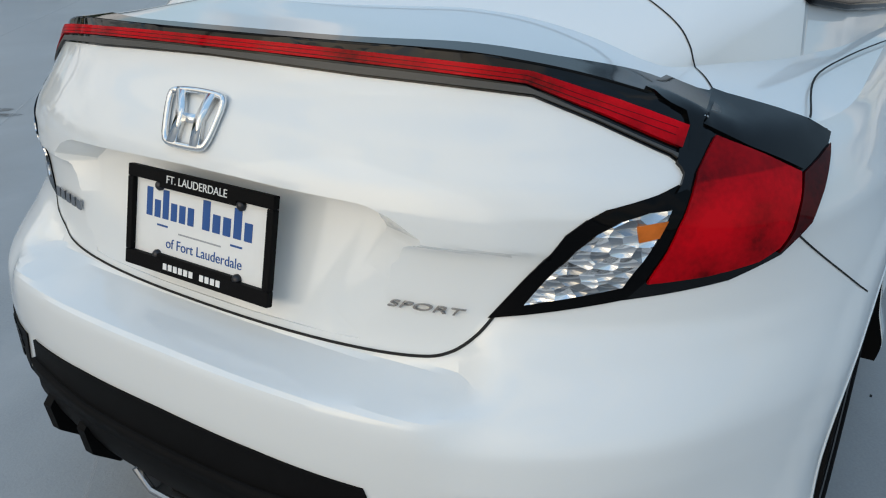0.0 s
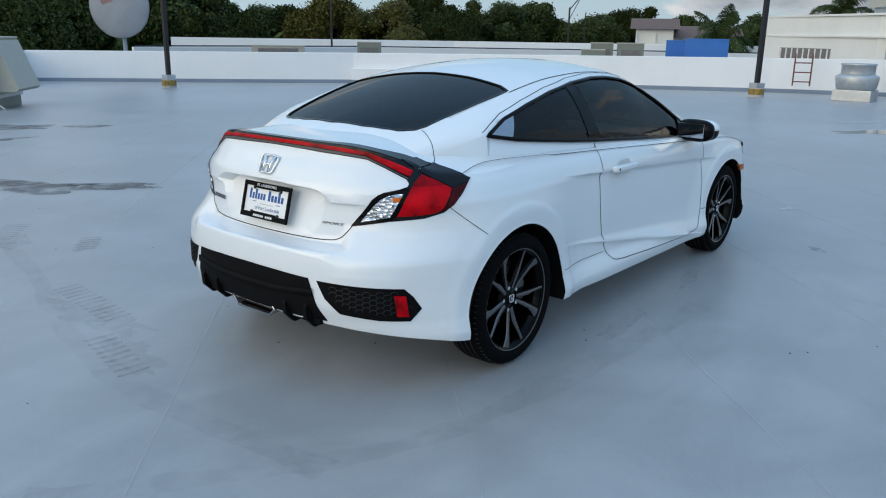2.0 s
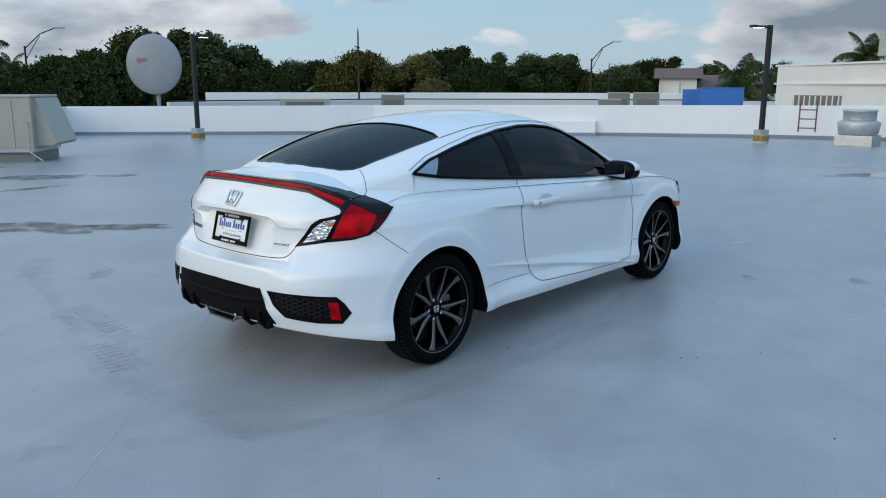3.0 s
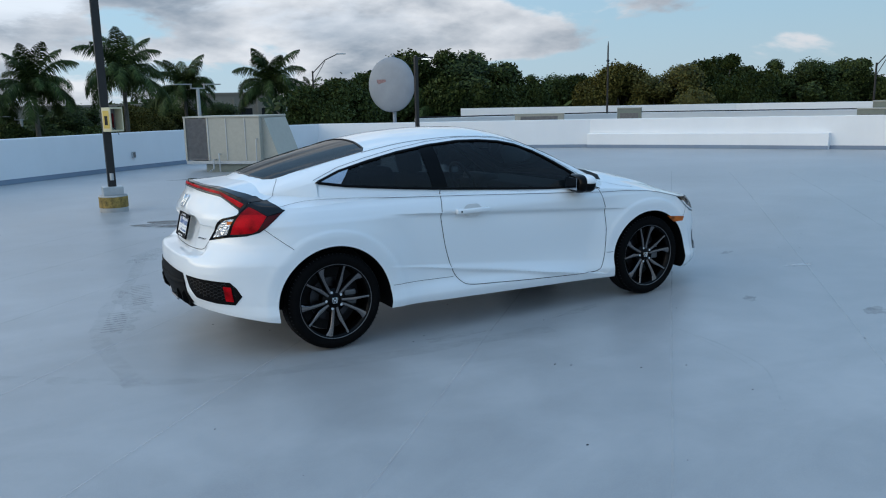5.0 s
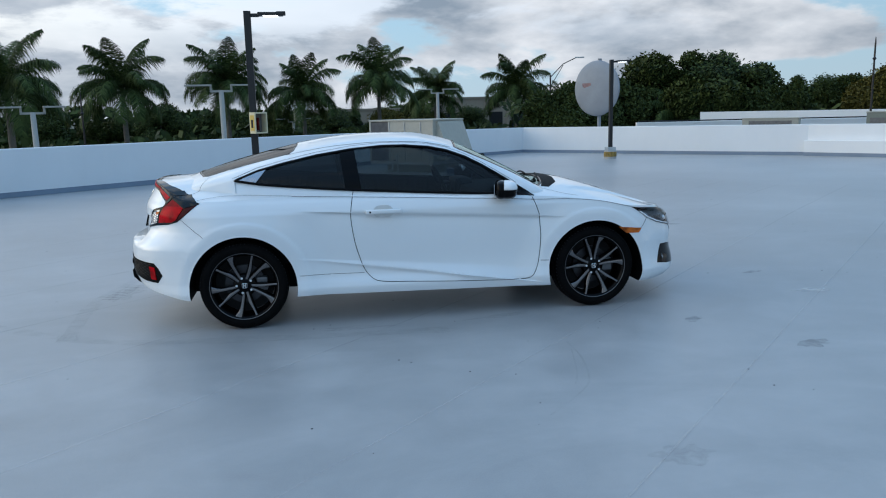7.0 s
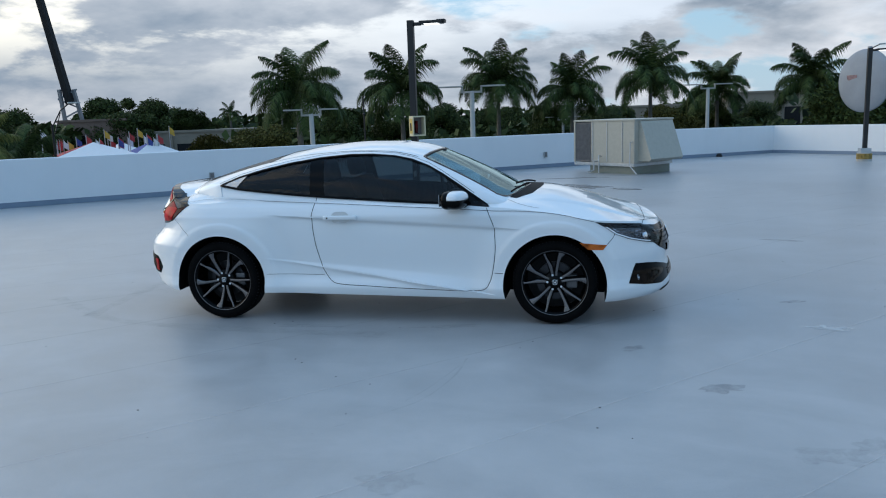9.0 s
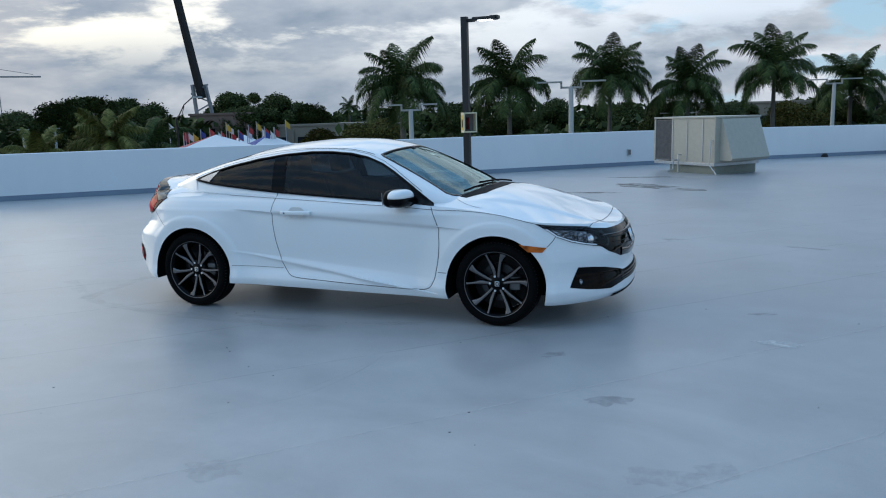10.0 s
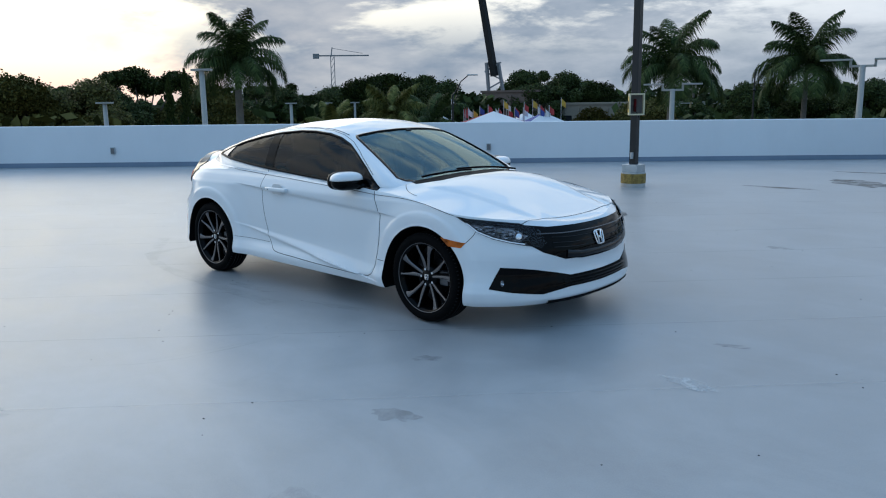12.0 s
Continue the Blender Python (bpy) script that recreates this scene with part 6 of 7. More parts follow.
duct = thing("vent_duct", pose(21.0, 0.6, deck_z(21, 0.6)), "low grey sheet-metal duct by the parapet", "duct")
part("duct_body", boxes((-0.5, 0.6, -1.6, 0.5, 0.65, 1.12), (-0.3, 0.3, -0.3, 0.2, 0.0, 0.66), bevel=0.03), GALV, duct)

# parapet ledge with its step
led = parapet("wall_ledge", [(16.0, 17.82), (18.35, 13.6), (19.75, 10.45)], "lower white ledge along the parapet", high=0.52, thick=0.24, side=1, band=True)

# ---- beyond the parapet: other roofs ----
flatz = lambda x, y: -1.5
parapet("wall_far", [(29.0, 49.6), (44.3, 35.3), (54.0, 20.0), (58.0, 8.0)], "white parapet of the next roof", high=2.48, thick=0.3, side=1, z_of=flatz, band=False)
parapet("wall_middle", [(17.0, 34.0), (30.0, 31.0), (40.0, 21.0), (46.0, 12.0)], "white roof edge beyond the parapet", high=2.16, thick=0.3, side=1, z_of=flatz, band=False)
pipe = thing("roof_pipe", pose(0, 0, 0), "thin dark pipe along the next roof", "pipe")
part("pipe_run", tube(bmesh.new(), [(17.0, 33.8, 0.72), (29.8, 30.8, 0.72), (39.7, 20.8, 0.70), (45.6, 11.8, 0.68)], 0.035, 6), SEAM, pipe)


def roof_unit(x, y, sx, sy, z0, z1, turn, label, mat):
    u = thing("roof_unit", pose(x, y, z0, 0, 0, turn), label, "roof unit", "units on the next roof")
    part("unit_case", boxes((-sx / 2, sx / 2, -sy / 2, sy / 2, 0.0, z1 - z0), bevel=0.02), mat, u)
    part("unit_top", boxes((-sx / 2 - 0.02, sx / 2 + 0.02, -sy / 2 - 0.02, sy / 2 + 0.02, z1 - z0 + 0.001, z1 - z0 + 0.05), bevel=0.01), BEIGE if mat is not BLUEPAINT else mat, u)
    part("unit_grille", boxes((-sx / 2 - 0.012, -sx / 2 - 0.001, -sy * 0.38, sy * 0.38, 0.12, (z1 - z0) * 0.85)), DARKGRILL if mat is not BLUEPAINT else mat, u)


roof_unit(26.4, 27.0, 0.9, 1.25, -0.6, 1.0, 45, "green-grey cabinet on the next roof", GREENBOX)
roof_unit(21.6, 28.6, 0.9, 2.55, 0.2, 0.80, 50, "long low beige rooftop unit with a red mark", BEIGE)
roof_unit(30.4, 15.9, 1.0, 1.1, -0.6, 0.86, 30, "small grey-green condenser on the next roof", GREENBOX)
roof_unit(32.6, 16.6, 1.0, 1.1, -0.6, 1.16, 30, "grey-green condenser on the next roof", GREENBOX)
roof_unit(31.3, 14.4, 1.0, 1.2, -0.6, 1.18, 30, "tall grey-green condenser on the next roof", GREENBOX)
roof_unit(36.5, 14.0, 1.5, 1.5, 0.0, 1.32, 20, "blue tarpaulined box on the next roof", BLUEPAINT)
roof_unit(34.8, 12.0, 1.6, 2.0, -0.6, 1.42, 20, "bright blue container box on the next roof", BLUEPAINT)

annex = thing("building", pose(0, 0, 0), "white rendered rooftop building with a grilled opening", "building")
v, f = prism([(33.0, 8.8), (28.9, 3.4), (27.6, -1.0), (27.4, -12.0), (40.0, -14.0), (44.0, 6.0)], "z", -6.0, 2.42)
part("wall", mesh_from("wall", v, f, CREAMWALL, False), None, annex)
v, f = prism([(33.1, 8.95), (28.8, 3.45), (27.5, -1.0), (27.3, -12.1), (40.1, -14.1), (44.1, 6.1)], "z", 1.62, 1.70)
part("ledge", mesh_from("ledge", v, f, CREAMWALL, False), None, annex)
part("coping", mesh_from("coping", *prism([(33.1, 8.95), (28.8, 3.45), (27.5, -1.0), (27.3, -12.1), (40.1, -14.1), (44.1, 6.1)], "z", 2.421, 2.50), CREAMWALL, False), None, annex)
d_ = (Vector((28.9, 3.4)) - Vector((33.0, 8.8))).normalized()
ang = math.degrees(math.atan2(d_.y, d_.x))
win = new("window_opening")
win.parent = annex
win.matrix_basis = pose(33.0 + d_.x * 1.3, 8.8 + d_.y * 1.3, 0.55, 0, 0, ang)
part("recess", boxes((0, 3.1, -0.02, 0.012, 0, 0.62)), DARKGRILL, win)
for i in range(9):
    part("bar", boxes((0.05 + i * 0.36, 0.11 + i * 0.36, -0.05, -0.021, 0.02, 0.60)), CREAMWALL, win)
rtu = thing("roof_unit", pose(31.2, 3.2, 2.5, 0, 0, 30), "beige packaged unit on the white building's roof", "roof unit", "units on the next roof")
part("unit_case", boxes((-0.9, 0.9, -0.9, 0.9, 0.25, 1.15), bevel=0.02), BEIGE, rtu)
part("unit_stand", boxes((-0.7, 0.7, -0.7, 0.7, 0.0, 0.25)), GALV, rtu)
for x in (-0.4, 0.1, 0.5):
    part("panel_edge", boxes((x, x + 0.03, -0.915, -0.901, 0.30, 1.12)), GALV, rtu)
part("flue", tube(bmesh.new(), [(28.7, 3.0, -0.2), (28.6, 2.95, 1.6), (28.55, 2.9, 2.2), (28.75, 2.95, 2.7)], 0.07, 10), GALV, annex)


# ---- marks on the deck ----
def floor_strip(a, b, width, mat, name, parent, wob=0.0):
    a, b = Vector(a), Vector(b)
    n = max(2, int((b - a).length / 0.8))
    s = Vector((-(b - a).y, (b - a).x)).normalized() * width / 2
    rows = []
    for i in range(n + 1):
        p = a + (b - a) * i / n + s * wob * noise.noise(Vector((a.x, a.y, i * 0.7)))
        rows.append(((p - s).to_tuple(), (p + s).to_tuple()))
    verts = [(q[0], q[1], deck_z(*q) + 0.004) for r in rows for q in r]
    faces = [(2 * i, 2 * i + 2, 2 * i + 3, 2 * i + 1) for i in range(n)]
    return part(name, mesh_from(name, verts, faces, mat, False), None, parent)


for k in range(-3, 9):
    c = 2.66 - 1.72 * k
    m0 = Vector((-c / 2, c / 2))
    floor_strip(m0 - Vector((8.5, 8.5)), m0 + Vector((8.5, 8.5)), 0.012, JOINT, "joint", floor, 0.6)


def blotch(name, cx, cy, rx, ry, turn, mat, seed, rough=0.35, n=40):
    """A thin stain with a ragged outline on the deck."""
    verts = [(cx, cy, deck_z(cx, cy) + 0.003)]
    for i in range(n):
        a = 2 * math.pi * i / n
        r = 1 + rough * noise.noise(Vector((2.2 * math.cos(a), 2.2 * math.sin(a), seed * 3.7))) * 1.6
        p = Matrix.Rotation(radians(turn), 2) @ Vector((rx * r * math.cos(a), ry * r * math.sin(a)))
        verts.append((cx + p.x, cy + p.y, deck_z(cx + p.x, cy + p.y) + 0.003))
    faces = [(0, 1 + i, 1 + (i + 1) % n) for i in range(n)]
    return part(name, mesh_from(name, verts, faces, mat, False), None, floor)


for i, (x, y, rx, ry, t_, m_) in enumerate([(2.37, -2.17, 0.13, 0.07, 20, "d"), (1.90, -1.44, 0.10, 0.05, 40, "d"), (2.74, -3.03, 0.16, 0.10, 10, "f"), (2.95, -2.9, 0.10, 0.08, 60, "f"), (3.81, 3.02, 0.22, 0.06, -20, "d"), (2.32, 3.40, 0.14, 0.07, 30, "d"), (3.23, -0.04, 0.10, 0.04, 15, "d"), (0.76, -3.54, 0.14, 0.10, 0, "f"), (-0.95, 5.2, 0.85, 0.34, -53, "o"), (-0.35, 4.62, 0.40, 0.16, -48, "o"), (1.2, 10.9, 0.75, 0.42, -40, "o"), (2.2, 10.15, 0.40, 0.22, -40, "o"), (1.0, 13.5, 0.9, 0.15, 10, "o"), (0.3, 9.2, 0.6, 0.12, 2, "o"), (-1.98, 3.16, 0.22, 0.13, 60, "f"), (-1.62, 2.69, 0.16, 0.10, 50, "f"), (-2.35, 1.2, 0.42, 0.11, 95, "f"), (-2.5, 0.6, 0.3, 0.10, 80, "f"), (3.3, -0.83, 0.16, 0.06, -10, "p"), (11.0, -0.3, 1.1, 0.28, -45, "w"), (12.6, 0.4, 0.6, 0.12, -40, "p"), (0.55, -0.98, 0.25, 0.05, 10, "f"), (-0.55, -1.05, 0.2, 0.05, 0, "f")]):
    blotch("stain", x, y, rx, ry, t_, {"d": STAIN, "f": FAINT, "o": OILSTAIN, "p": PALE, "w": WET}[m_], i, 0.4)
for pts, wd in (([(-3.39, -0.26), (-2.8, -0.68), (-2.16, -1.03), (-1.05, -1.18), (0.1, -1.25)], 0.16), ([(-2.0, 3.2), (-2.25, 2.1), (-2.55, 1.14), (-2.69, 0.17), (-2.6, -0.9)], 0.15), ([(0.82, -1.75), (0.80, -2.1), (0.70, -2.5), (0.55, -2.72), (0.32, -2.96)], 0.018), ([(0.60, -2.55), (0.68, -2.35), (0.80, -1.9)], 0.012)):
    line = rounded(pts, 10, False)
    rows = []
    for i, p in enumerate(line):
        a, b = Vector(line[max(i - 1, 0)]), Vector(line[min(i + 1, len(line) - 1)])
        s = Vector((-(b - a).y, (b - a).x)).normalized() * wd / 2 * (0.8 + 0.4 * noise.noise(Vector((i * 0.6, wd * 9, 0))))
        q = Vector(p)
        rows += [(q.x - s.x, q.y - s.y, deck_z(q.x, q.y) + 0.002), (q.x + s.x, q.y + s.y, deck_z(q.x, q.y) + 0.002)]
    part("tyre_mark", mesh_from("tyre_mark", rows, [(2 * i, 2 * i + 2, 2 * i + 3, 2 * i + 1) for i in range(len(line) - 1)], TYREMARK, False), None, floor)
# prints of a turning tyre: short parallel bars
for cx, cy, turn, k, wd in ((-1.84, 3.50, 48, 8, 0.20), (-1.60, 2.74, 52, 6, 0.15), (-2.24, 1.50, 84, 12, 0.16), (-2.54, 0.68, 78, 9, 0.15)):
    for i in range(k):
        d_ = Vector((math.cos(radians(turn)), math.sin(radians(turn))))
        c_ = Vector((cx, cy)) + d_ * (i - k / 2) * 0.066
        n_ = Vector((-d_.y, d_.x)) * wd / 2
        floor_strip(c_ - n_ + d_ * 0.02, c_ + n_, 0.022, TREAD, "tread_print", floor, 0.2)
random.seed(5)
bm = bmesh.new()
for i in range(170):
    x, y = random.uniform(-5, 6), random.uniform(-6, 7)
    r = random.uniform(0.0015, 0.0055)
    box(bm, x - r, x + r, y - r * 0.6, y + r * 0.6, 0.0, r * 0.5, m=Matrix.Rotation(random.uniform(0, 0.1), 4, "Z"))
grit = part("grit", bm, SEAM)
tagged(grit, "scattered dark grit and bits of leaf on the deck", "grit", kind="stuff")

# tall service cabinet beside the west parapet
cab = thing("service_cabinet", pose(-17.75, 2.3, deck_z(-17.75, 2.3), 0, 0, 42), "grey enamelled service cabinet with vents beside the parapet", "cabinet")
part("cabinet_body", boxes((-0.45, 0.45, -0.35, 0.35, 0.08, 1.12), bevel=0.015), GALV, cab)
part("plinth", boxes((-0.47, 0.47, -0.37, 0.37, 0.0, 0.079), bevel=0.006), CONCRETE, cab)
part("cabinet_lid", boxes((-0.48, 0.48, -0.38, 0.38, 1.121, 1.17), bevel=0.012), GALV, cab)
for i in range(5):
    part("vent_slat", boxes((-0.25, 0.25, -0.362, -0.351, 0.65 + i * 0.06, 0.67 + i * 0.06)), DARKGRILL, cab)


# ---- palms ----
def frond_mesh(name, length, rise, droop, seed, mat, leaf=0.80, n=40):
    rnd = random.Random(seed)
    verts, faces = [], []
    p, pitch = Vector((0.0, 0.0, 0.0)), radians(rise)
    pts = []
    for i in range(n + 1):
        t = i / n
        pts.append((p.copy(), Vector((math.cos(pitch), 0, math.sin(pitch)))))
        p += Vector((math.cos(pitch), 0, math.sin(pitch))) * length / n
        pitch -= radians(droop) / n * (0.5 + 1.0 * t)
    for i in range(n):
        (a, d), (b, _) = pts[i], pts[i + 1]
        wd = 0.035 * (1 - i / n) + 0.008
        k = len(verts)
        verts += [a + Vector((0, -wd, 0)), a + Vector((0, wd, 0)), b + Vector((0, wd * 0.9, 0)), b + Vector((0, -wd * 0.9, 0)), a - Vector((0, 0, wd)), b - Vector((0, 0, wd))]
        faces += [(k, k + 1, k + 2, k + 3), (k, k + 3, k + 5, k + 4), (k + 1, k + 4, k + 5, k + 2)]
        if i < 3:
            continue
        t = i / n
        ll = leaf * (math.sin(math.pi * min(1, 0.15 + t * 0.85)) ** 0.6) * rnd.uniform(0.8, 1.15)
        for s in (-1, 1):
            for up in (0.15, -0.15, -0.5):
                w_ = (Vector((0, s, 0)) * 0.75 + d * rnd.uniform(0.45, 0.75) + Vector((0, 0, up + rnd.uniform(-0.2, 0.1)))).normalized()
                root = a + (b - a) * rnd.random()
                side = d * 0.024
                mid, tip = root + w_ * ll * 0.55 + Vector((0, 0, -0.10 * ll)), root + w_ * ll * 0.9 + Vector((0, 0, -0.50 * ll))
                k = len(verts)
                verts += [root - side, root + side, mid + side, tip, mid - side]
                faces += [(k, k + 1, k + 2, k + 4), (k + 4, k + 2, k + 3)]
    return mesh_from(name, verts, faces, mat, False)


FRONDS = [frond_mesh("frond", 3.5, r, d, i, FROND, 0.95) for i, (r, d) in enumerate([(82, 72), (68, 105), (52, 128), (36, 138), (20, 124), (4, 98)])]
FRONDS_LIGHT = [frond_mesh("frond", 2.5, r, d, 20 + i, FRONDLIGHT, 0.7) for i, (r, d) in enumerate([(75, 60), (55, 90), (35, 105), (10, 100)])]


def palm(x, y, top, seed, size=1.0, ground_z=-7.0, meshes=None, lean=0.0, label="tall royal palm with grey trunk and feathery crown", n=17, trunk_r=0.19):
    rnd = random.Random(seed)
    meshes = meshes or FRONDS
    p = thing("palm_tree", pose(x, y, ground_z, 0, 0, rnd.uniform(0, 360)), label, "palm tree", "palms beyond the roof")
    h = top - ground_z - 2.0 * size
    prof = [(0.0, 0.0), (trunk_r * 1.5, 0.0), (trunk_r * 1.15, h * 0.1), (trunk_r * 1.2, h * 0.45), (trunk_r * 0.9, h * 0.85), (trunk_r * 0.8, h * 0.9), (0.0, h * 0.9)]
    part("trunk", lathe(prof, 14), PALMTRUNK, p, smooth=True)
    part("crownshaft", lathe([(trunk_r * 0.85, h * 0.88), (trunk_r * 0.8, h * 0.95), (trunk_r * 0.4, h), (0, h + 0.1)], 12), CROWNSHAFT, p, smooth=True)
    for i in range(n):
        t = i / (n - 1)
        k = min(len(meshes) - 1, int(t * len(meshes)))
        f = new("frond", meshes[k])
        f.parent = p
        s = size * rnd.uniform(0.88, 1.1)
        f.matrix_basis = Matrix.Translation((0, 0, h - 0.05)) @ Matrix.Rotation(radians(i * 137.5 + rnd.uniform(-18, 18)), 4, "Z") @ Matrix.Rotation(radians(rnd.uniform(-8, 8)), 4, "Y") @ Matrix.Diagonal((s, s, s, 1))
    return p


for i, (x, y, top, size) in enumerate([(-28.6, 17.6, 5.1, 0.86), (-16.8, 40.1, 5.4, 1.12), (-14.4, 57.0, 6.2, 1.30), (-7.7, 67.5, 7.0, 1.40), (-0.9, 69.0, 5.8, 1.30), (6.3, 70.0, 7.1, 1.40), (14.2, 84.0, 6.2, 1.40), (23.6, 83.0, 6.7, 1.55)]):
    palm(x, y, top, i + 3, size, n=27)
palm(-37.9, 37.2, 3.0, 31, 1.35, meshes=FRONDS_LIGHT, label="bushy yellow-green coconut palm", n=20)
palm(-40.5, 33.5, 1.6, 32, 1.1, meshes=FRONDS_LIGHT, label="low yellow-green coconut palm", n=16)
palm(-39.6, 43.6, 1.6, 35, 1.1, label="small dark palm beside the market", n=15)
palm(51.8, 17.6, 3.0, 33, 1.0, label="small palm behind the next roof", n=15)
palm(73.4, 14.7, 5.6, 34, 1.0, label="distant palm over the white building", n=16)
palm(31.5, 58.0, 2.6, 36, 1.2, label="dark palm in front of large trees", n=15)
for i, (x, y, top) in enumerate([(-57.0, 112.0, 4.6), (-49.0, 114.0, 4.7), (-42.0, 118.0, 3.4), (36.0, 105.0, 5.0)]):
    palm(x, y, top, 50 + i, 0.75, label="small distant fan palm", n=13)


# ---- leafy trees ----
def crown_mesh(name, lobes, seed, mat, leaf=0.16, per=3800):
    rnd = random.Random(seed)
    verts, faces = [], []
    for (cx, cy, cz, r, rz) in lobes:
        for _ in range(int(per * r * r / 4)):
            v = Vector((rnd.gauss(0, 1), rnd.gauss(0, 1), rnd.gauss(0, 1))).normalized()
            q = rnd.uniform(0.66, 1.0) + rnd.expovariate(15.0)
            if noise.noise(Vector((cx + v.x * 1.7, cy + v.y * 1.7, cz + v.z * 1.7 + seed))) < -0.22:
                q *= 0.80
            c = Vector((cx + v.x * r * q, cy + v.y * r * q, cz + v.z * rz * q))
            a = Vector((rnd.gauss(0, 1), rnd.gauss(0, 1), rnd.gauss(0, 1))).normalized()
            b = a.orthogonal().normalized()
            s = leaf * rnd.uniform(0.6, 1.4)
            k = len(verts)
            verts += [c - a * s, c + b * s * 0.55, c + a * s, c - b * s * 0.55]
            faces.append((k, k + 1, k + 2, k + 3))
        k = len(verts)
        seg = 8
        for i in range(1, 5):
            for j in range(seg):
                ph, th = math.pi * i / 5, 2 * math.pi * j / seg
                w_ = 0.70 * (1 + 0.25 * noise.noise(Vector((cx + i, cy + j, seed))))
                verts.append(Vector((cx + r * w_ * math.sin(ph) * math.cos(th), cy + r * w_ * math.sin(ph) * math.sin(th), cz + rz * w_ * math.cos(ph))))
        for i in range(3):
            for j in range(seg):
                faces.append((k + i * seg + j, k + i * seg + (j + 1) % seg, k + (i + 1) * seg + (j + 1) % seg, k + (i + 1) * seg + j))
    return mesh_from(name, verts, faces, mat, False)


def tree_kind(seed, mat, wide=1.0, sparse=False):
    """A prototype 10 m high: trunk, limbs and crown."""
    rnd = random.Random(seed)
    lobes = []
    k = 6 if sparse else 17
    for i in range(k):
        a = i * 2.4 + rnd.uniform(-0.4, 0.4)
        rr = (0.4 + 2.9 * (i / k) ** 0.7) * wide
        z = 8.3 - 2.8 * (i / k) + rnd.uniform(-1.0, 1.0) if not sparse else 8.4 + rnd.uniform(-0.8, 0.7)
        r = rnd.uniform(1.4, 2.1) * 0.7 if sparse else rnd.uniform(0.75, 1.75)
        lobes.append((rr * math.cos(a), rr * math.sin(a), z, r, r * (0.55 if sparse else 0.8)))
    if not sparse:
        lobes += [(rnd.uniform(-2.5, 2.5) * wide, rnd.uniform(-2.5, 2.5) * wide, rnd.uniform(3.4, 5.4), rnd.uniform(1.4, 2.1), 1.6) for _ in range(6)]
    bm = bmesh.new()
    tube(bm, [(0, 0, 0), (0.1, 0.05, 2.0), (0.05, 0.1, 4.5), (0, 0, 7.0)], 0.34, 10, 0.12)
    for cx, cy, cz, r, rz in lobes[:k]:
        tube(bm, [(0.05, 0.05, 3.0 if not sparse else 4.5), (cx * 0.5, cy * 0.5, (cz + 3.6) / 2), (cx, cy, cz)], 0.12, 6, 0.04)
    return bm, crown_mesh("crown", lobes, seed, mat, 0.11 if sparse else 0.12)


def make_tree(seed, mat, wide, sparse, m, label):
    bm, crown = tree_kind(seed, mat, wide, sparse)
    t = thing("tree", m, label, "tree", "trees beyond the roof")
    part("trunk", bm, BARK, t)
    part("crown", crown, None, t)
    return t


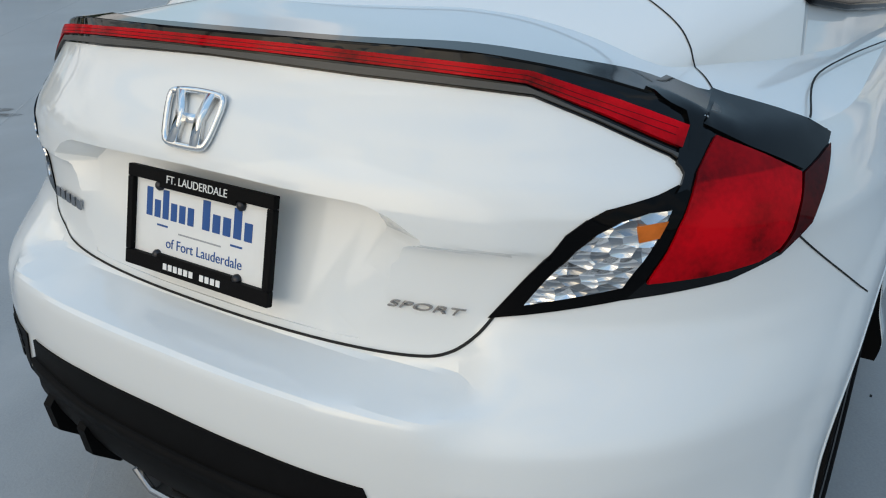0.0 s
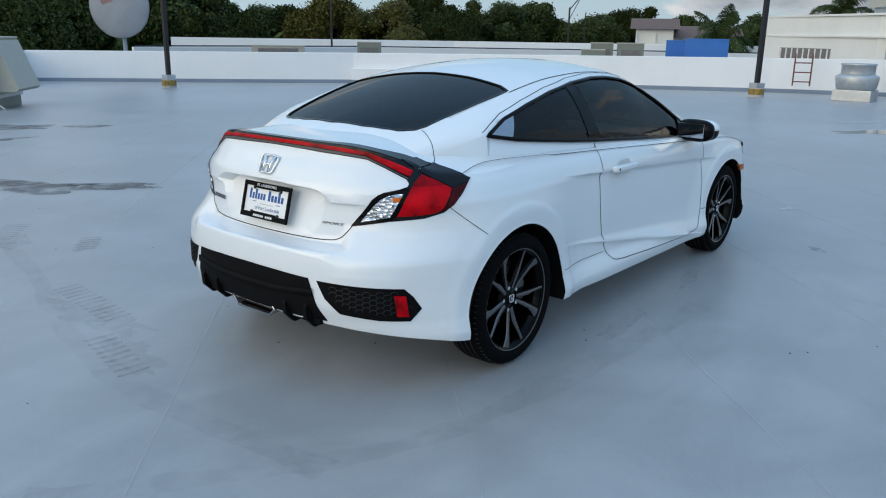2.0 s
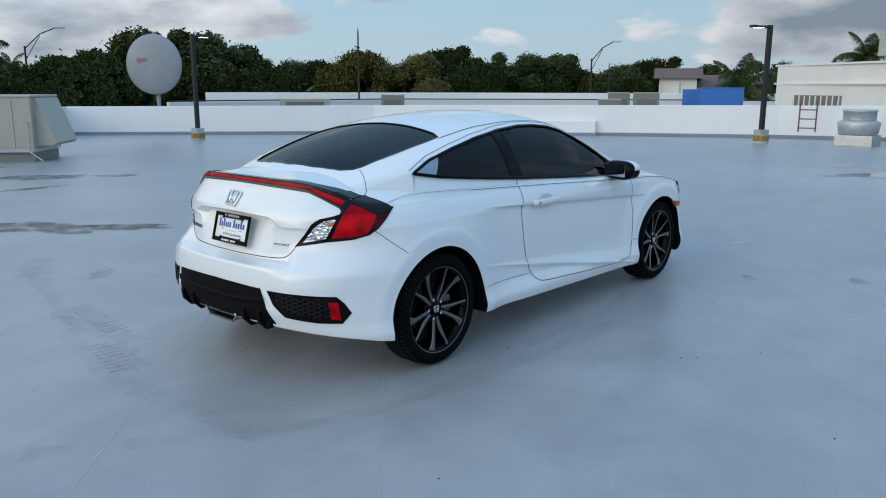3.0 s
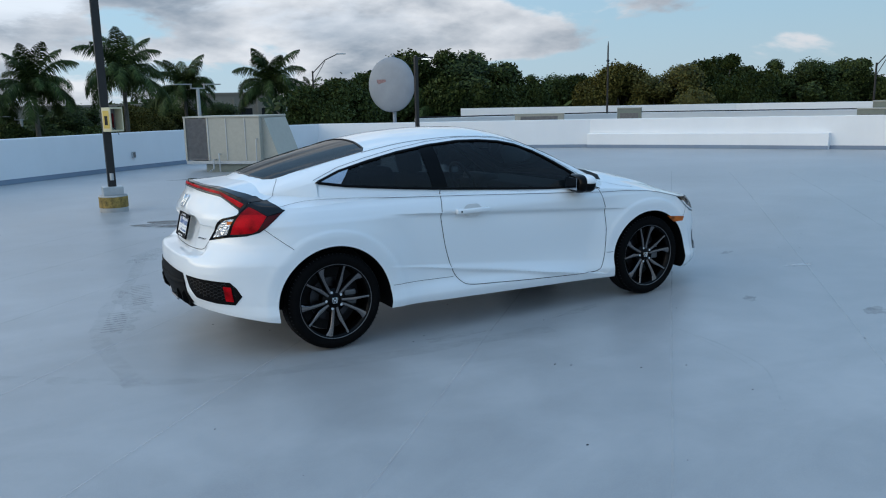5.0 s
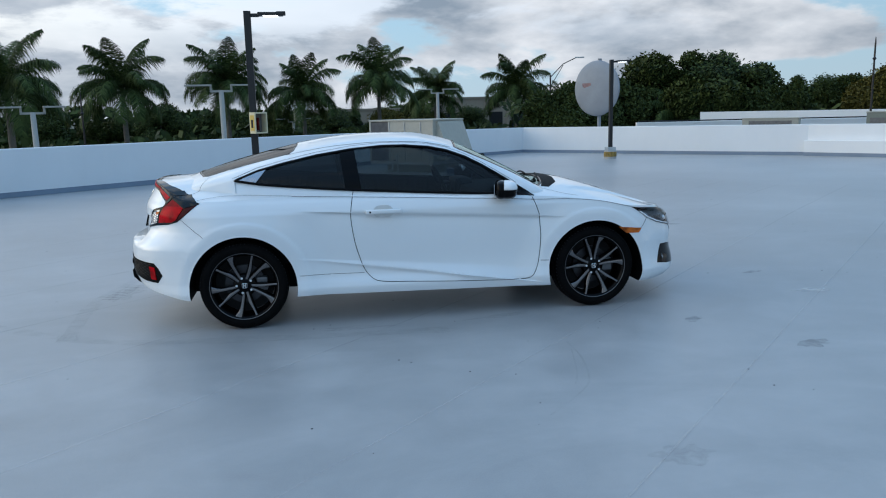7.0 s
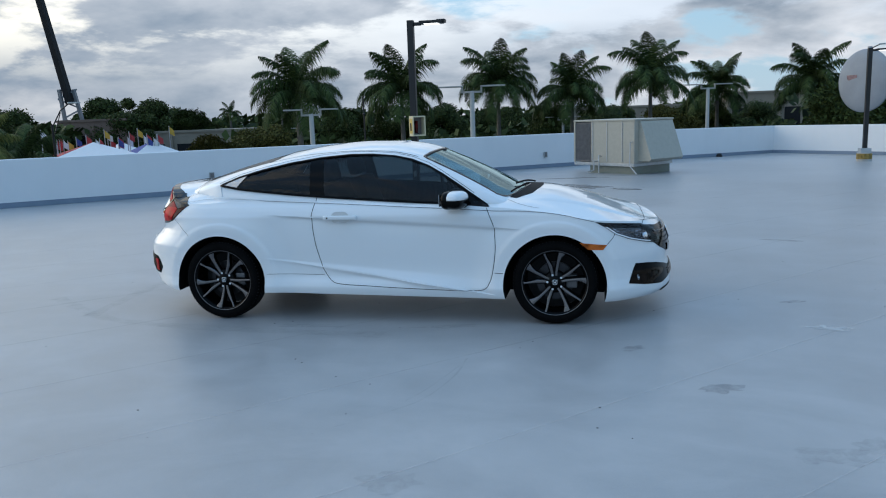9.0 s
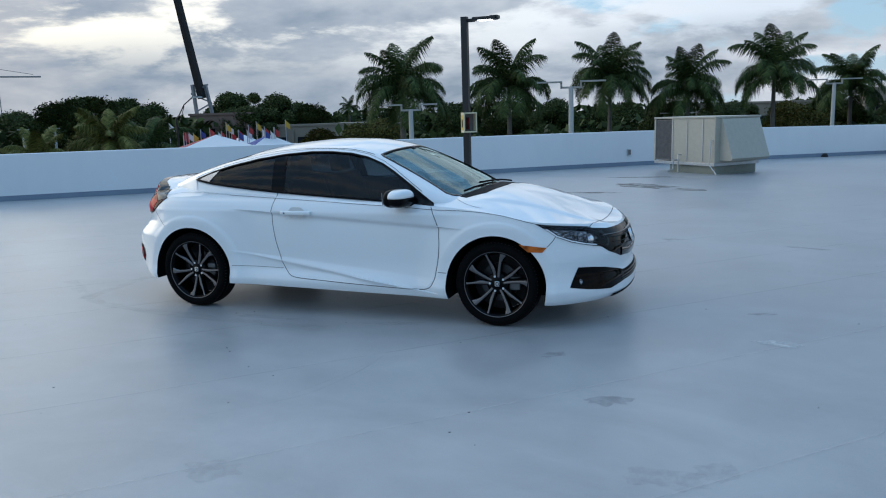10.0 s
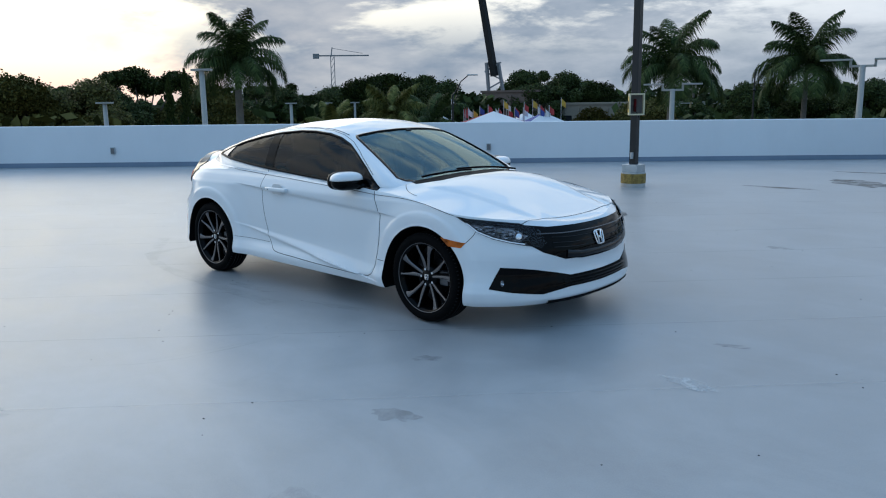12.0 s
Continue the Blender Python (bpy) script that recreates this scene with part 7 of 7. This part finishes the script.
KINDS = {"broad": ("dense dark green broadleaf tree", LEAF, 1.0, False), "wide": ("wide dark green spreading tree", LEAF, 1.5, False), "olive": ("olive green tree with yellowish leaves", LEAFWARM, 1.2, False), "sparse": ("open umbrella-shaped tree with bare limbs", LEAF, 1.0, True)}
PROTO = {}
TREES = [("olive", -60.7, 19.2, 4.0), ("olive", -64.0, 25.5, 3.9), ("sparse", -70.4, 34.0, 5.9), ("olive", -64.3, 38.0, 3.5), ("wide", -72.0, 50.0, 3.6), ("broad", -59.8, 58.7, 5.4), ("wide", -66.0, 64.0, 5.0), ("broad", -86.5, 72.9, 4.6), ("wide", -54.5, 52.0, 4.4), ("broad", -70.5, 75.2, 5.8), ("wide", -62.3, 94.6, 5.8), ("broad", -57.0, 99.0, 4.7), ("wide", -76.0, 106.0, 6.6), ("broad", -63.7, 107.0, 5.2), ("broad", -33.0, 100.0, 2.6),
         ("wide", -20.0, 92.0, 2.4), ("broad", -10.0, 96.0, 2.0), ("wide", 2.0, 98.0, 2.4), ("broad", 14.0, 102.0, 2.6), ("broad", 26.2, 61.0, 5.3), ("wide", 33.2, 62.6, 6.8), ("broad", 37.5, 63.0, 7.6), ("wide", 41.5, 62.0, 5.5), ("broad", 30.0, 66.0, 4.9), ("wide", 62.0, 84.0, 5.3), ("broad", 57.8, 70.5, 5.4), ("olive", 58.0, 62.5, 5.5), ("olive", 61.0, 58.0, 5.2), ("wide", 68.2, 57.9, 6.4), ("broad", 72.0, 58.5, 5.9), ("wide", 76.4, 55.6, 5.9), ("broad", 81.0, 55.0, 5.7), ("wide", 85.0, 53.1, 5.9), ("broad", 92.5, 48.6, 5.3), ("wide", 95.0, 44.0, 5.6), ("broad", 97.0, 39.0, 5.2), ("wide", 99.0, 32.0, 4.9), ("broad", 22.0, 58.0, 4.5), ("sparse", 52.0, 78.0, 4.1), ("sparse", 47.0, 74.0, 3.5), ("wide", -66.0, 6.0, 3.7), ("olive", -62.0, 12.0, 3.8), ("wide", -80.0, 30.0, 3.7), ("broad", -68.0, 30.0, 3.6), ("wide", -82.0, 60.0, 4.2), ("olive", -48.0, 46.0, 1.2), ("wide", -44.0, 42.0, 0.6), ("olive", -28.6, 51.5, 0.9), ("olive", -25.9, 55.0, 1.5), ("broad", 3.0, 62.0, 0.9), ("broad", -3.0, 60.0, 0.4), ("wide", -33.2, 76.0, 1.7), ("broad", -27.5, 80.0, 2.4), ("wide", -21.5, 82.0, 1.9), ("broad", -15.5, 79.0, 2.5), ("wide", -9.5, 84.0, 2.3), ("broad", -4.0, 82.0, 1.8), ("wide", 2.5, 86.0, 2.6), ("olive", 8.0, 80.0, 2.0), ("broad", 13.5, 92.0, 2.7), ("wide", 19.0, 95.0, 2.4)]
for i, (kd, x, y, top) in enumerate(TREES):
    lab, mat_, wide, sp = KINDS[kd]
    h = top + 7.0
    m = Matrix.Translation((x, y, -7.0)) @ Matrix.Rotation(i * 2.1, 4, "Z") @ Matrix.Diagonal((h / 10, h / 10, h / 10, 1))
    if (kd, i % 2) not in PROTO:
        PROTO[kd, i % 2] = make_tree(11 + i, mat_, wide, sp, m, lab)
    else:
        copy_thing(PROTO[kd, i % 2], Matrix.Translation((x, y, -7.0)) @ Matrix.Rotation(i * 2.1, 4, "Z") @ Matrix.Diagonal((h / 10, h / 10, h / 10, 1)) @ Matrix.Diagonal([1 / s for s in PROTO[kd, i % 2].scale] + [1]))


def conifer(x, y, top, seed):
    """A narrow columnar tree: one tapering spire of small sprays."""
    rnd = random.Random(seed)
    t = thing("conifer", pose(x, y, -7.0), "slender dark columnar conifer", "tree", "conifers beyond the roof")
    h = top + 7.0
    part("trunk", tube(bmesh.new(), [(0, 0, 0), (0.05, 0, h * 0.5), (0, 0, h * 0.97)], 0.16, 8, 0.03), BARK, t)
    verts, faces = [], []
    for _ in range(2600):
        u = rnd.random()
        r = (0.95 * (1 - u) ** 0.7 + 0.06) * rnd.uniform(0.4, 1.0) * (0.8 + 0.3 * math.sin(u * 37))
        a = rnd.uniform(0, 6.283)
        c = Vector((r * math.cos(a), r * math.sin(a), h * (0.15 + 0.85 * u)))
        d = Vector((math.cos(a) * 0.5, math.sin(a) * 0.5, rnd.uniform(0.5, 1.0))).normalized() * 0.16
        b = d.orthogonal().normalized() * 0.06
        k = len(verts)
        verts += [c - d, c + b, c + d, c - b]
        faces.append((k, k + 1, k + 2, k + 3))
    part("crown", mesh_from("crown", verts, faces, LEAF, False), None, t)


conifer(-60.0, 32.9, 4.5, 71)
conifer(-60.6, 31.6, 3.7, 72)


def belt(name, line, low, high, seed, label, mat, depth=10.0, leaf=0.8, per=5.0):
    """Far woods in one mesh: clumps of leaves along a line."""
    rnd = random.Random(seed)
    pts = straight(line, 2.0, closed=False)
    verts, faces = [], []
    for p in pts:
        top = low + (high - low) * (0.5 + 0.8 * noise.noise(Vector((p[0] * 0.06, p[1] * 0.06, seed)))) + rnd.uniform(-0.4, 0.4)
        for _ in range(int(per * 2 * (top + 7) / 2)):
            u = rnd.random()
            c = Vector((p[0] + rnd.uniform(-2.2, 2.2), p[1] + rnd.uniform(-depth, depth) * 0.5, -7 + (top + 7) * u**0.6))
            a = Vector((rnd.gauss(0, 1), rnd.gauss(0, 1), rnd.gauss(0, 1))).normalized()
            b = a.orthogonal().normalized()
            s = leaf * rnd.uniform(0.6, 1.5)
            k = len(verts)
            verts += [c - a * s, c + b * s * 0.6, c + a * s, c - b * s * 0.6]
            faces.append((k, k + 1, k + 2, k + 3))
    ob = part(name, mesh_from(name, verts, faces, mat, False))
    tagged(ob, label, "woods", kind="stuff")


belt("far_woods", [(-150, -40), (-125, 20), (-118, 60), (-108, 100), (-85, 128), (-40, 150), (0, 155), (45, 140), (85, 110), (115, 75), (135, 40), (150, 0)], 0.8, 4.4, 3, "far belt of dark green trees round the town", LEAF, per=9.0)
belt("near_hedge", [(-30, 62), (-18, 72), (0, 84), (16, 90), (30, 84)], -1.4, 1.7, 9, "hedge and shrubs along the car park", LEAF, 5.0, 0.5, 8.0)
belt("west_shrubs", [(-58, 4), (-56, 22), (-54, 34), (-50, 44)], -1.6, 1.2, 12, "mixed shrubs below the tree line", LEAFWARM, 5.0, 0.5, 8.0)
belt("west_woods", [(-76, 0), (-74, 25), (-70, 50), (-66, 76), (-72, 104), (-58, 116)], 0.4, 3.0, 21, "continuous dark woods behind the western trees", LEAF, 8.0, 0.6, 10.0)
belt("tree_understorey", [(20, 66), (38, 68), (52, 72), (60, 66), (72, 60), (90, 52), (104, 36)], -0.5, 2.8, 15, "dense undergrowth beneath the trees", LEAF, 7.0, 0.55, 10.0)


# ---- lamps, cranes, shops and market beyond the roof ----
def twin_lamp(x, y, top, turn, arm=1.3, label="pale concrete twin-arm parking lamp"):
    p = thing("parking_lamp", pose(x, y, -7.0, 0, 0, turn), label, "street lamp", "lamps in the car park")
    h = top + 7.0
    part("pole", lathe([(0.0, 0), (0.17, 0), (0.12, h), (0, h)], 14), LAMPGREY, p, smooth=True)
    for s in (-1, 1):
        part("arm", boxes((min(0, s * 0.5), max(0, s * 0.5), -0.05, 0.05, h - 0.10, h)), LAMPGREY, p)
        part("riser", boxes((s * 0.5 - 0.05, s * 0.5 + 0.05, -0.05, 0.05, h - 0.10, h + 0.22)), LAMPGREY, p)
        part("lamp_head", boxes((min(s * 0.45, s * (arm + 0.45)), max(s * 0.45, s * (arm + 0.45)), -0.17, 0.17, h + 0.20, h + 0.28), bevel=0.02), LAMPGREY, p)


twin_lamp(-4.9, 34.4, 2.8, 8)
twin_lamp(9.5, 54.8, 2.95, 10)
twin_lamp(24.6, 62.0, 2.5, 15)
twin_lamp(-13.5, 33.5, 1.9, 20, 1.0)
twin_lamp(-30.0, 68.0, 0.6, 10)
twin_lamp(-2.0, 74.0, 0.8, 12)
for x, y, top in ((-24.9, 13.4, 2.85), (-35.8, 14.2, 1.55), (-42.8, 31.5, 1.35), (-50.0, 41.0, 1.3), (-52.0, 46.0, 1.3)):
    p = thing("parking_lamp", pose(x, y, -7, 0, 0, 40), "pale concrete single parking lamp", "street lamp", "lamps in the car park")
    h = top + 7
    part("pole", lathe([(0.0, 0), (0.16, 0), (0.11, h), (0, h)], 12), LAMPGREY, p, smooth=True)
    part("lamp_head", boxes((-0.42, 0.42, -0.15, 0.15, h + 0.001, h + 0.09), bevel=0.02), LAMPGREY, p)


def street_lamp(x, y, top, turn, reach=2.2):
    p = thing("street_lamp", pose(x, y, -7.0, 0, 0, turn), "tall dark street lamp with an angled arm", "street lamp", "street lamps")
    h = top + 7.0
    part("pole", lathe([(0.0, 0), (0.12, 0), (0.07, h - 1.4), (0, h - 1.4)], 10), POSTPAINT, p)
    part("arm", tube(bmesh.new(), [(0, 0, h - 1.6), (reach * 0.5, 0, h - 0.5), (reach, 0, h)], 0.045, 6), POSTPAINT, p)
    part("brace", tube(bmesh.new(), [(0, 0, h - 2.4), (reach * 0.5, 0, h - 0.6)], 0.03, 6), POSTPAINT, p)
    part("lamp_head", boxes((reach - 0.1, reach + 0.7, -0.13, 0.13, h - 0.04, h + 0.06), bevel=0.02), GALV, p)


street_lamp(20.5, 60.4, 5.8, -20)
street_lamp(55.4, 31.8, 5.2, -50, 1.8)
street_lamp(-34.6, 40.4, 3.3, 40, 1.2)
street_lamp(44.0, 86.0, 6.8, 150, 2.0)
for x, y, top in ((36.5, 40.6, 5.7), (-15.8, 50.7, 3.3), (73.0, 40.0, 4.0), (80.0, 22.0, 3.6)):
    p = thing("utility_pole", pose(x, y, -7), "thin dark utility pole", "pole", "poles beyond the roof")
    part("mast", lathe([(0.0, 0), (0.11, 0), (0.055, top + 6.6), (0.02, top + 7), (0, top + 7)], 8), POSTPAINT, p)
    part("collar", lathe([(0.06, top + 5.5), (0.13, top + 5.6), (0.06, top + 5.7)], 8), POSTPAINT, p)

crane = thing("mobile_crane", pose(-68.1, 89.3, -7.0), "mobile crane with white lower boom and raised black jib", "crane")
part("chassis", boxes((-4, 4, -1.3, 1.3, 0.6, 2.4), bevel=0.1), CRANEWHITE, crane)
up0, up1, up2 = Vector((0.4, 0, 2.0)), Vector((-0.8, -0.8, 13.8)), Vector((-4.6, -3.6, 42.0))
part("jib", tube(bmesh.new(), [up1 - (up2 - up1).normalized() * 2, up2], 0.62, 4, 0.45), SEAM, crane, "black telescopic jib")
for off in (-0.75, 0.75):
    part("boom_chord", tube(bmesh.new(), [up0 + Vector((off * 1.6, off, 0)), up1 + Vector((off, off * 0.6, 0))], 0.28, 4), CRANEWHITE, crane)
for i in range(9):
    a = up0 + (up1 - up0) * (i / 9)
    b = up0 + (up1 - up0) * ((i + 1) / 9)
    s = 1 if i % 2 else -1
    part("lacing", tube(bmesh.new(), [a + Vector((s * 1.1, s * 0.7, 0)), b - Vector((s * 1.1, s * 0.7, 0))], 0.13, 4), CRANEWHITE, crane)

tower = thing("tower_crane", pose(-300.5, 253.4, -7.0, 0, 0, 48), "distant pale tower crane with lattice jib", "crane")
for sx in (-0.9, 0.9):
    for sy in (-0.9, 0.9):
        part("mast_leg", tube(bmesh.new(), [(sx, sy, 0), (sx, sy, 30)], 0.22, 4), CRANEWHITE, tower)
for i in range(10):
    part("mast_lacing", tube(bmesh.new(), [(-0.9, -0.9, i * 3), (0.9, -0.9, i * 3 + 3)], 0.16, 4), CRANEWHITE, tower)
part("jib", tube(bmesh.new(), [(-9, 0, 30.4), (18, 0, 30.4)], 0.45, 4), CRANEWHITE, tower)
part("jib_top_chord", tube(bmesh.new(), [(0, 0, 34), (15, 0, 31.4)], 0.14, 4), CRANEWHITE, tower)
part("apex", tube(bmesh.new(), [(-0.6, 0, 30), (0, 0, 34.4)], 0.35, 4), CRANEWHITE, tower)
part("counterweight", boxes((-9.5, -6.5, -0.9, 0.9, 29.0, 31.4)), CRANEWHITE, tower)


def shop(x, y, sx, sy, top, turn, wall, label, bays=6, roof=False):
    s = thing("shop_building", pose(x, y, -7.0, 0, 0, turn), label, "building", "shops beyond the car park")
    h = top + 7.0
    part("wall", boxes((-sx / 2, sx / 2, -sy / 2, sy / 2, 0, h)), wall, s)
    if roof:
        v, f = prism([(-sy / 2 - 0.6, h), (sy / 2 + 0.6, h), (0.0, h + sy * 0.22)], "x", -sx / 2 - 0.6, sx / 2 + 0.6)
        part("roof", mesh_from("roof", v, f, ROOFTILE, False), None, s)
    else:
        part("coping", boxes((-sx / 2 - 0.15, sx / 2 + 0.15, -sy / 2 - 0.15, sy / 2 + 0.15, h + 0.001, h + 0.3)), wall, s)
    for i in range(bays):
        x0 = -sx / 2 + sx * (i + 0.2) / bays
        part("window", boxes((x0, x0 + sx * 0.6 / bays, -sy / 2 - 0.06, -sy / 2 - 0.002, h * 0.50, h * 0.80)), DARKGLASS, s)
        part("pier", boxes((x0 - sx * 0.2 / bays, x0 - sx * 0.12 / bays, -sy / 2 - 0.25, -sy / 2 - 0.002, 0, h - 0.4)), wall, s)


shop(-55.0, 97.0, 21.0, 10.0, 0.5, 12, SHOPWALL, "long low beige shop building with a flat roof", 5)
shop(-66.5, 92.5, 9.0, 9.0, 2.4, 14, BROWNWALL, "brown block at the end of the shops", 2)
shop(10.5, 124.0, 26.0, 12.0, 1.8, 2, SHOPWALL, "beige shop row with dark windows", 7)
shop(27.0, 118.0, 14.0, 10.0, 3.2, -4, SHOPWALL, "two-storey beige building with dark windows", 4)
shop(-70.0, 150.0, 40.0, 10.0, 1.0, 10, CREAMWALL, "pale distant warehouse with a flat roof", 5)
shop(77.4, 34.0, 3.8, 5.0, 2.3, -65, CREAMWALL, "small cream house with a brown tiled roof", 2, True)
shop(83.0, 31.0, 7.0, 6.0, 1.4, -65, CREAMWALL, "low cream house with a brown tiled roof", 3, True)
shop(60.0, 90.0, 26.0, 10.0, 1.4, -35, SHOPWALL, "low pale building among trees", 5, True)

# market tents and flags
for i, (x, y, sx, top, mat_) in enumerate([(-39.9, 52.1, 7.6, 0.40, TENTRED), (-36.1, 54.6, 5.2, 0.25, TENTBLUE), (-43.6, 49.3, 5.0, 0.0, TENTWHITE), (-47.5, 67.5, 4.2, 0.0, TENTWHITE), (-40.5, 46.0, 4.2, -0.2, TENTRED)]):
    t = thing("market_tent", pose(x, y, -7.0, 0, 0, 40 + i * 7), "market tent with a peaked canvas roof", "tent", "market tents")
    h = top + 7.0
    bm = bmesh.new()
    base = [bm.verts.new(p) for p in ((-sx / 2, -sx / 2, h - 1.3), (sx / 2, -sx / 2, h - 1.3), (sx / 2, sx / 2, h - 1.3), (-sx / 2, sx / 2, h - 1.3))]
    apex = bm.verts.new((0, 0, h))
    for a in range(4):
        bm.faces.new((base[a], base[(a + 1) % 4], apex))
    roof = part("canopy", bm, TENTWHITE, t)
    roof.data.materials.append(mat_)
    for side in (1, 3):
        roof.data.polygons[side].material_index = 1
    part("valance", boxes((-sx / 2, sx / 2, -sx / 2 - 0.04, -sx / 2, h - 1.75, h - 1.30), (-sx / 2, sx / 2, sx / 2, sx / 2 + 0.04, h - 1.75, h - 1.30), (-sx / 2 - 0.04, -sx / 2, -sx / 2, sx / 2, h - 1.75, h - 1.30), (sx / 2, sx / 2 + 0.04, -sx / 2, sx / 2, h - 1.75, h - 1.30)), mat_, t)
    for px_ in (-1, 1):
        for py_ in (-1, 1):
            part("tent_pole", tube(bmesh.new(), [(px_ * sx / 2, py_ * sx / 2, 0), (px_ * sx / 2, py_ * sx / 2, h - 1.3)], 0.06, 6), GALV, t)
rnd = random.Random(8)
FLAG_A, FLAG_B = (-42.6, 50.1), (-34.4, 55.6)
for i in range(26):
    x, y = FLAG_A[0] + (FLAG_B[0] - FLAG_A[0]) * i / 26 + rnd.uniform(-0.6, 0.6), FLAG_A[1] + (FLAG_B[1] - FLAG_A[1]) * i / 26 + rnd.uniform(-1.5, 1.5)
    top = rnd.uniform(0.5, 1.55)
    fl = thing("flag", pose(x, y, -7, 0, 0, rnd.uniform(20, 70)), "small coloured flag on a thin pole at the market", "flag", "market flags")
    part("flag_pole", tube(bmesh.new(), [(0, 0, 0), (0, 0, top + 7)], 0.035, 5), GALV, fl)
    verts = [(0.42 * u, 0.12 * math.sin(u * 5 + i) * u, top + 7 - 0.05 - 0.62 * v * (1 - 0.25 * u) - 0.40 * u) for u in np.linspace(0, 1, 6) for v in (0, 0.5, 1)]
    faces = [(a * 3 + b, a * 3 + b + 1, a * 3 + b + 4, a * 3 + b + 3) for a in range(5) for b in range(2)]
    part("flag_cloth", mesh_from("flag_cloth", verts, faces, [TENTRED, TENTWHITE, TENTRED, TENTYELLOW, TENTRED, TENTWHITE, TENTBLUE][i % 7]), None, fl)
for i, (x, y, mat_) in enumerate([(-30.0, 150.0, TENTWHITE), (-24.0, 152.0, DARKGLASS), (-44.0, 146.0, TENTWHITE), (-36.0, 149.0, GALV), (-15.0, 156.0, TENTWHITE)]):
    c = thing("parked_car", pose(x, y, -7.0, 0, 0, 10 * i), "distant parked car below the roof", "car", "cars in the far car park")
    part("car_body", boxes((-2.2, 2.2, -0.85, 0.85, 0.3, 0.95), bevel=0.15), mat_, c)
    part("car_cabin", boxes((-1.2, 0.9, -0.75, 0.75, 0.90, 1.5), bevel=0.2), DARKGLASS, c)
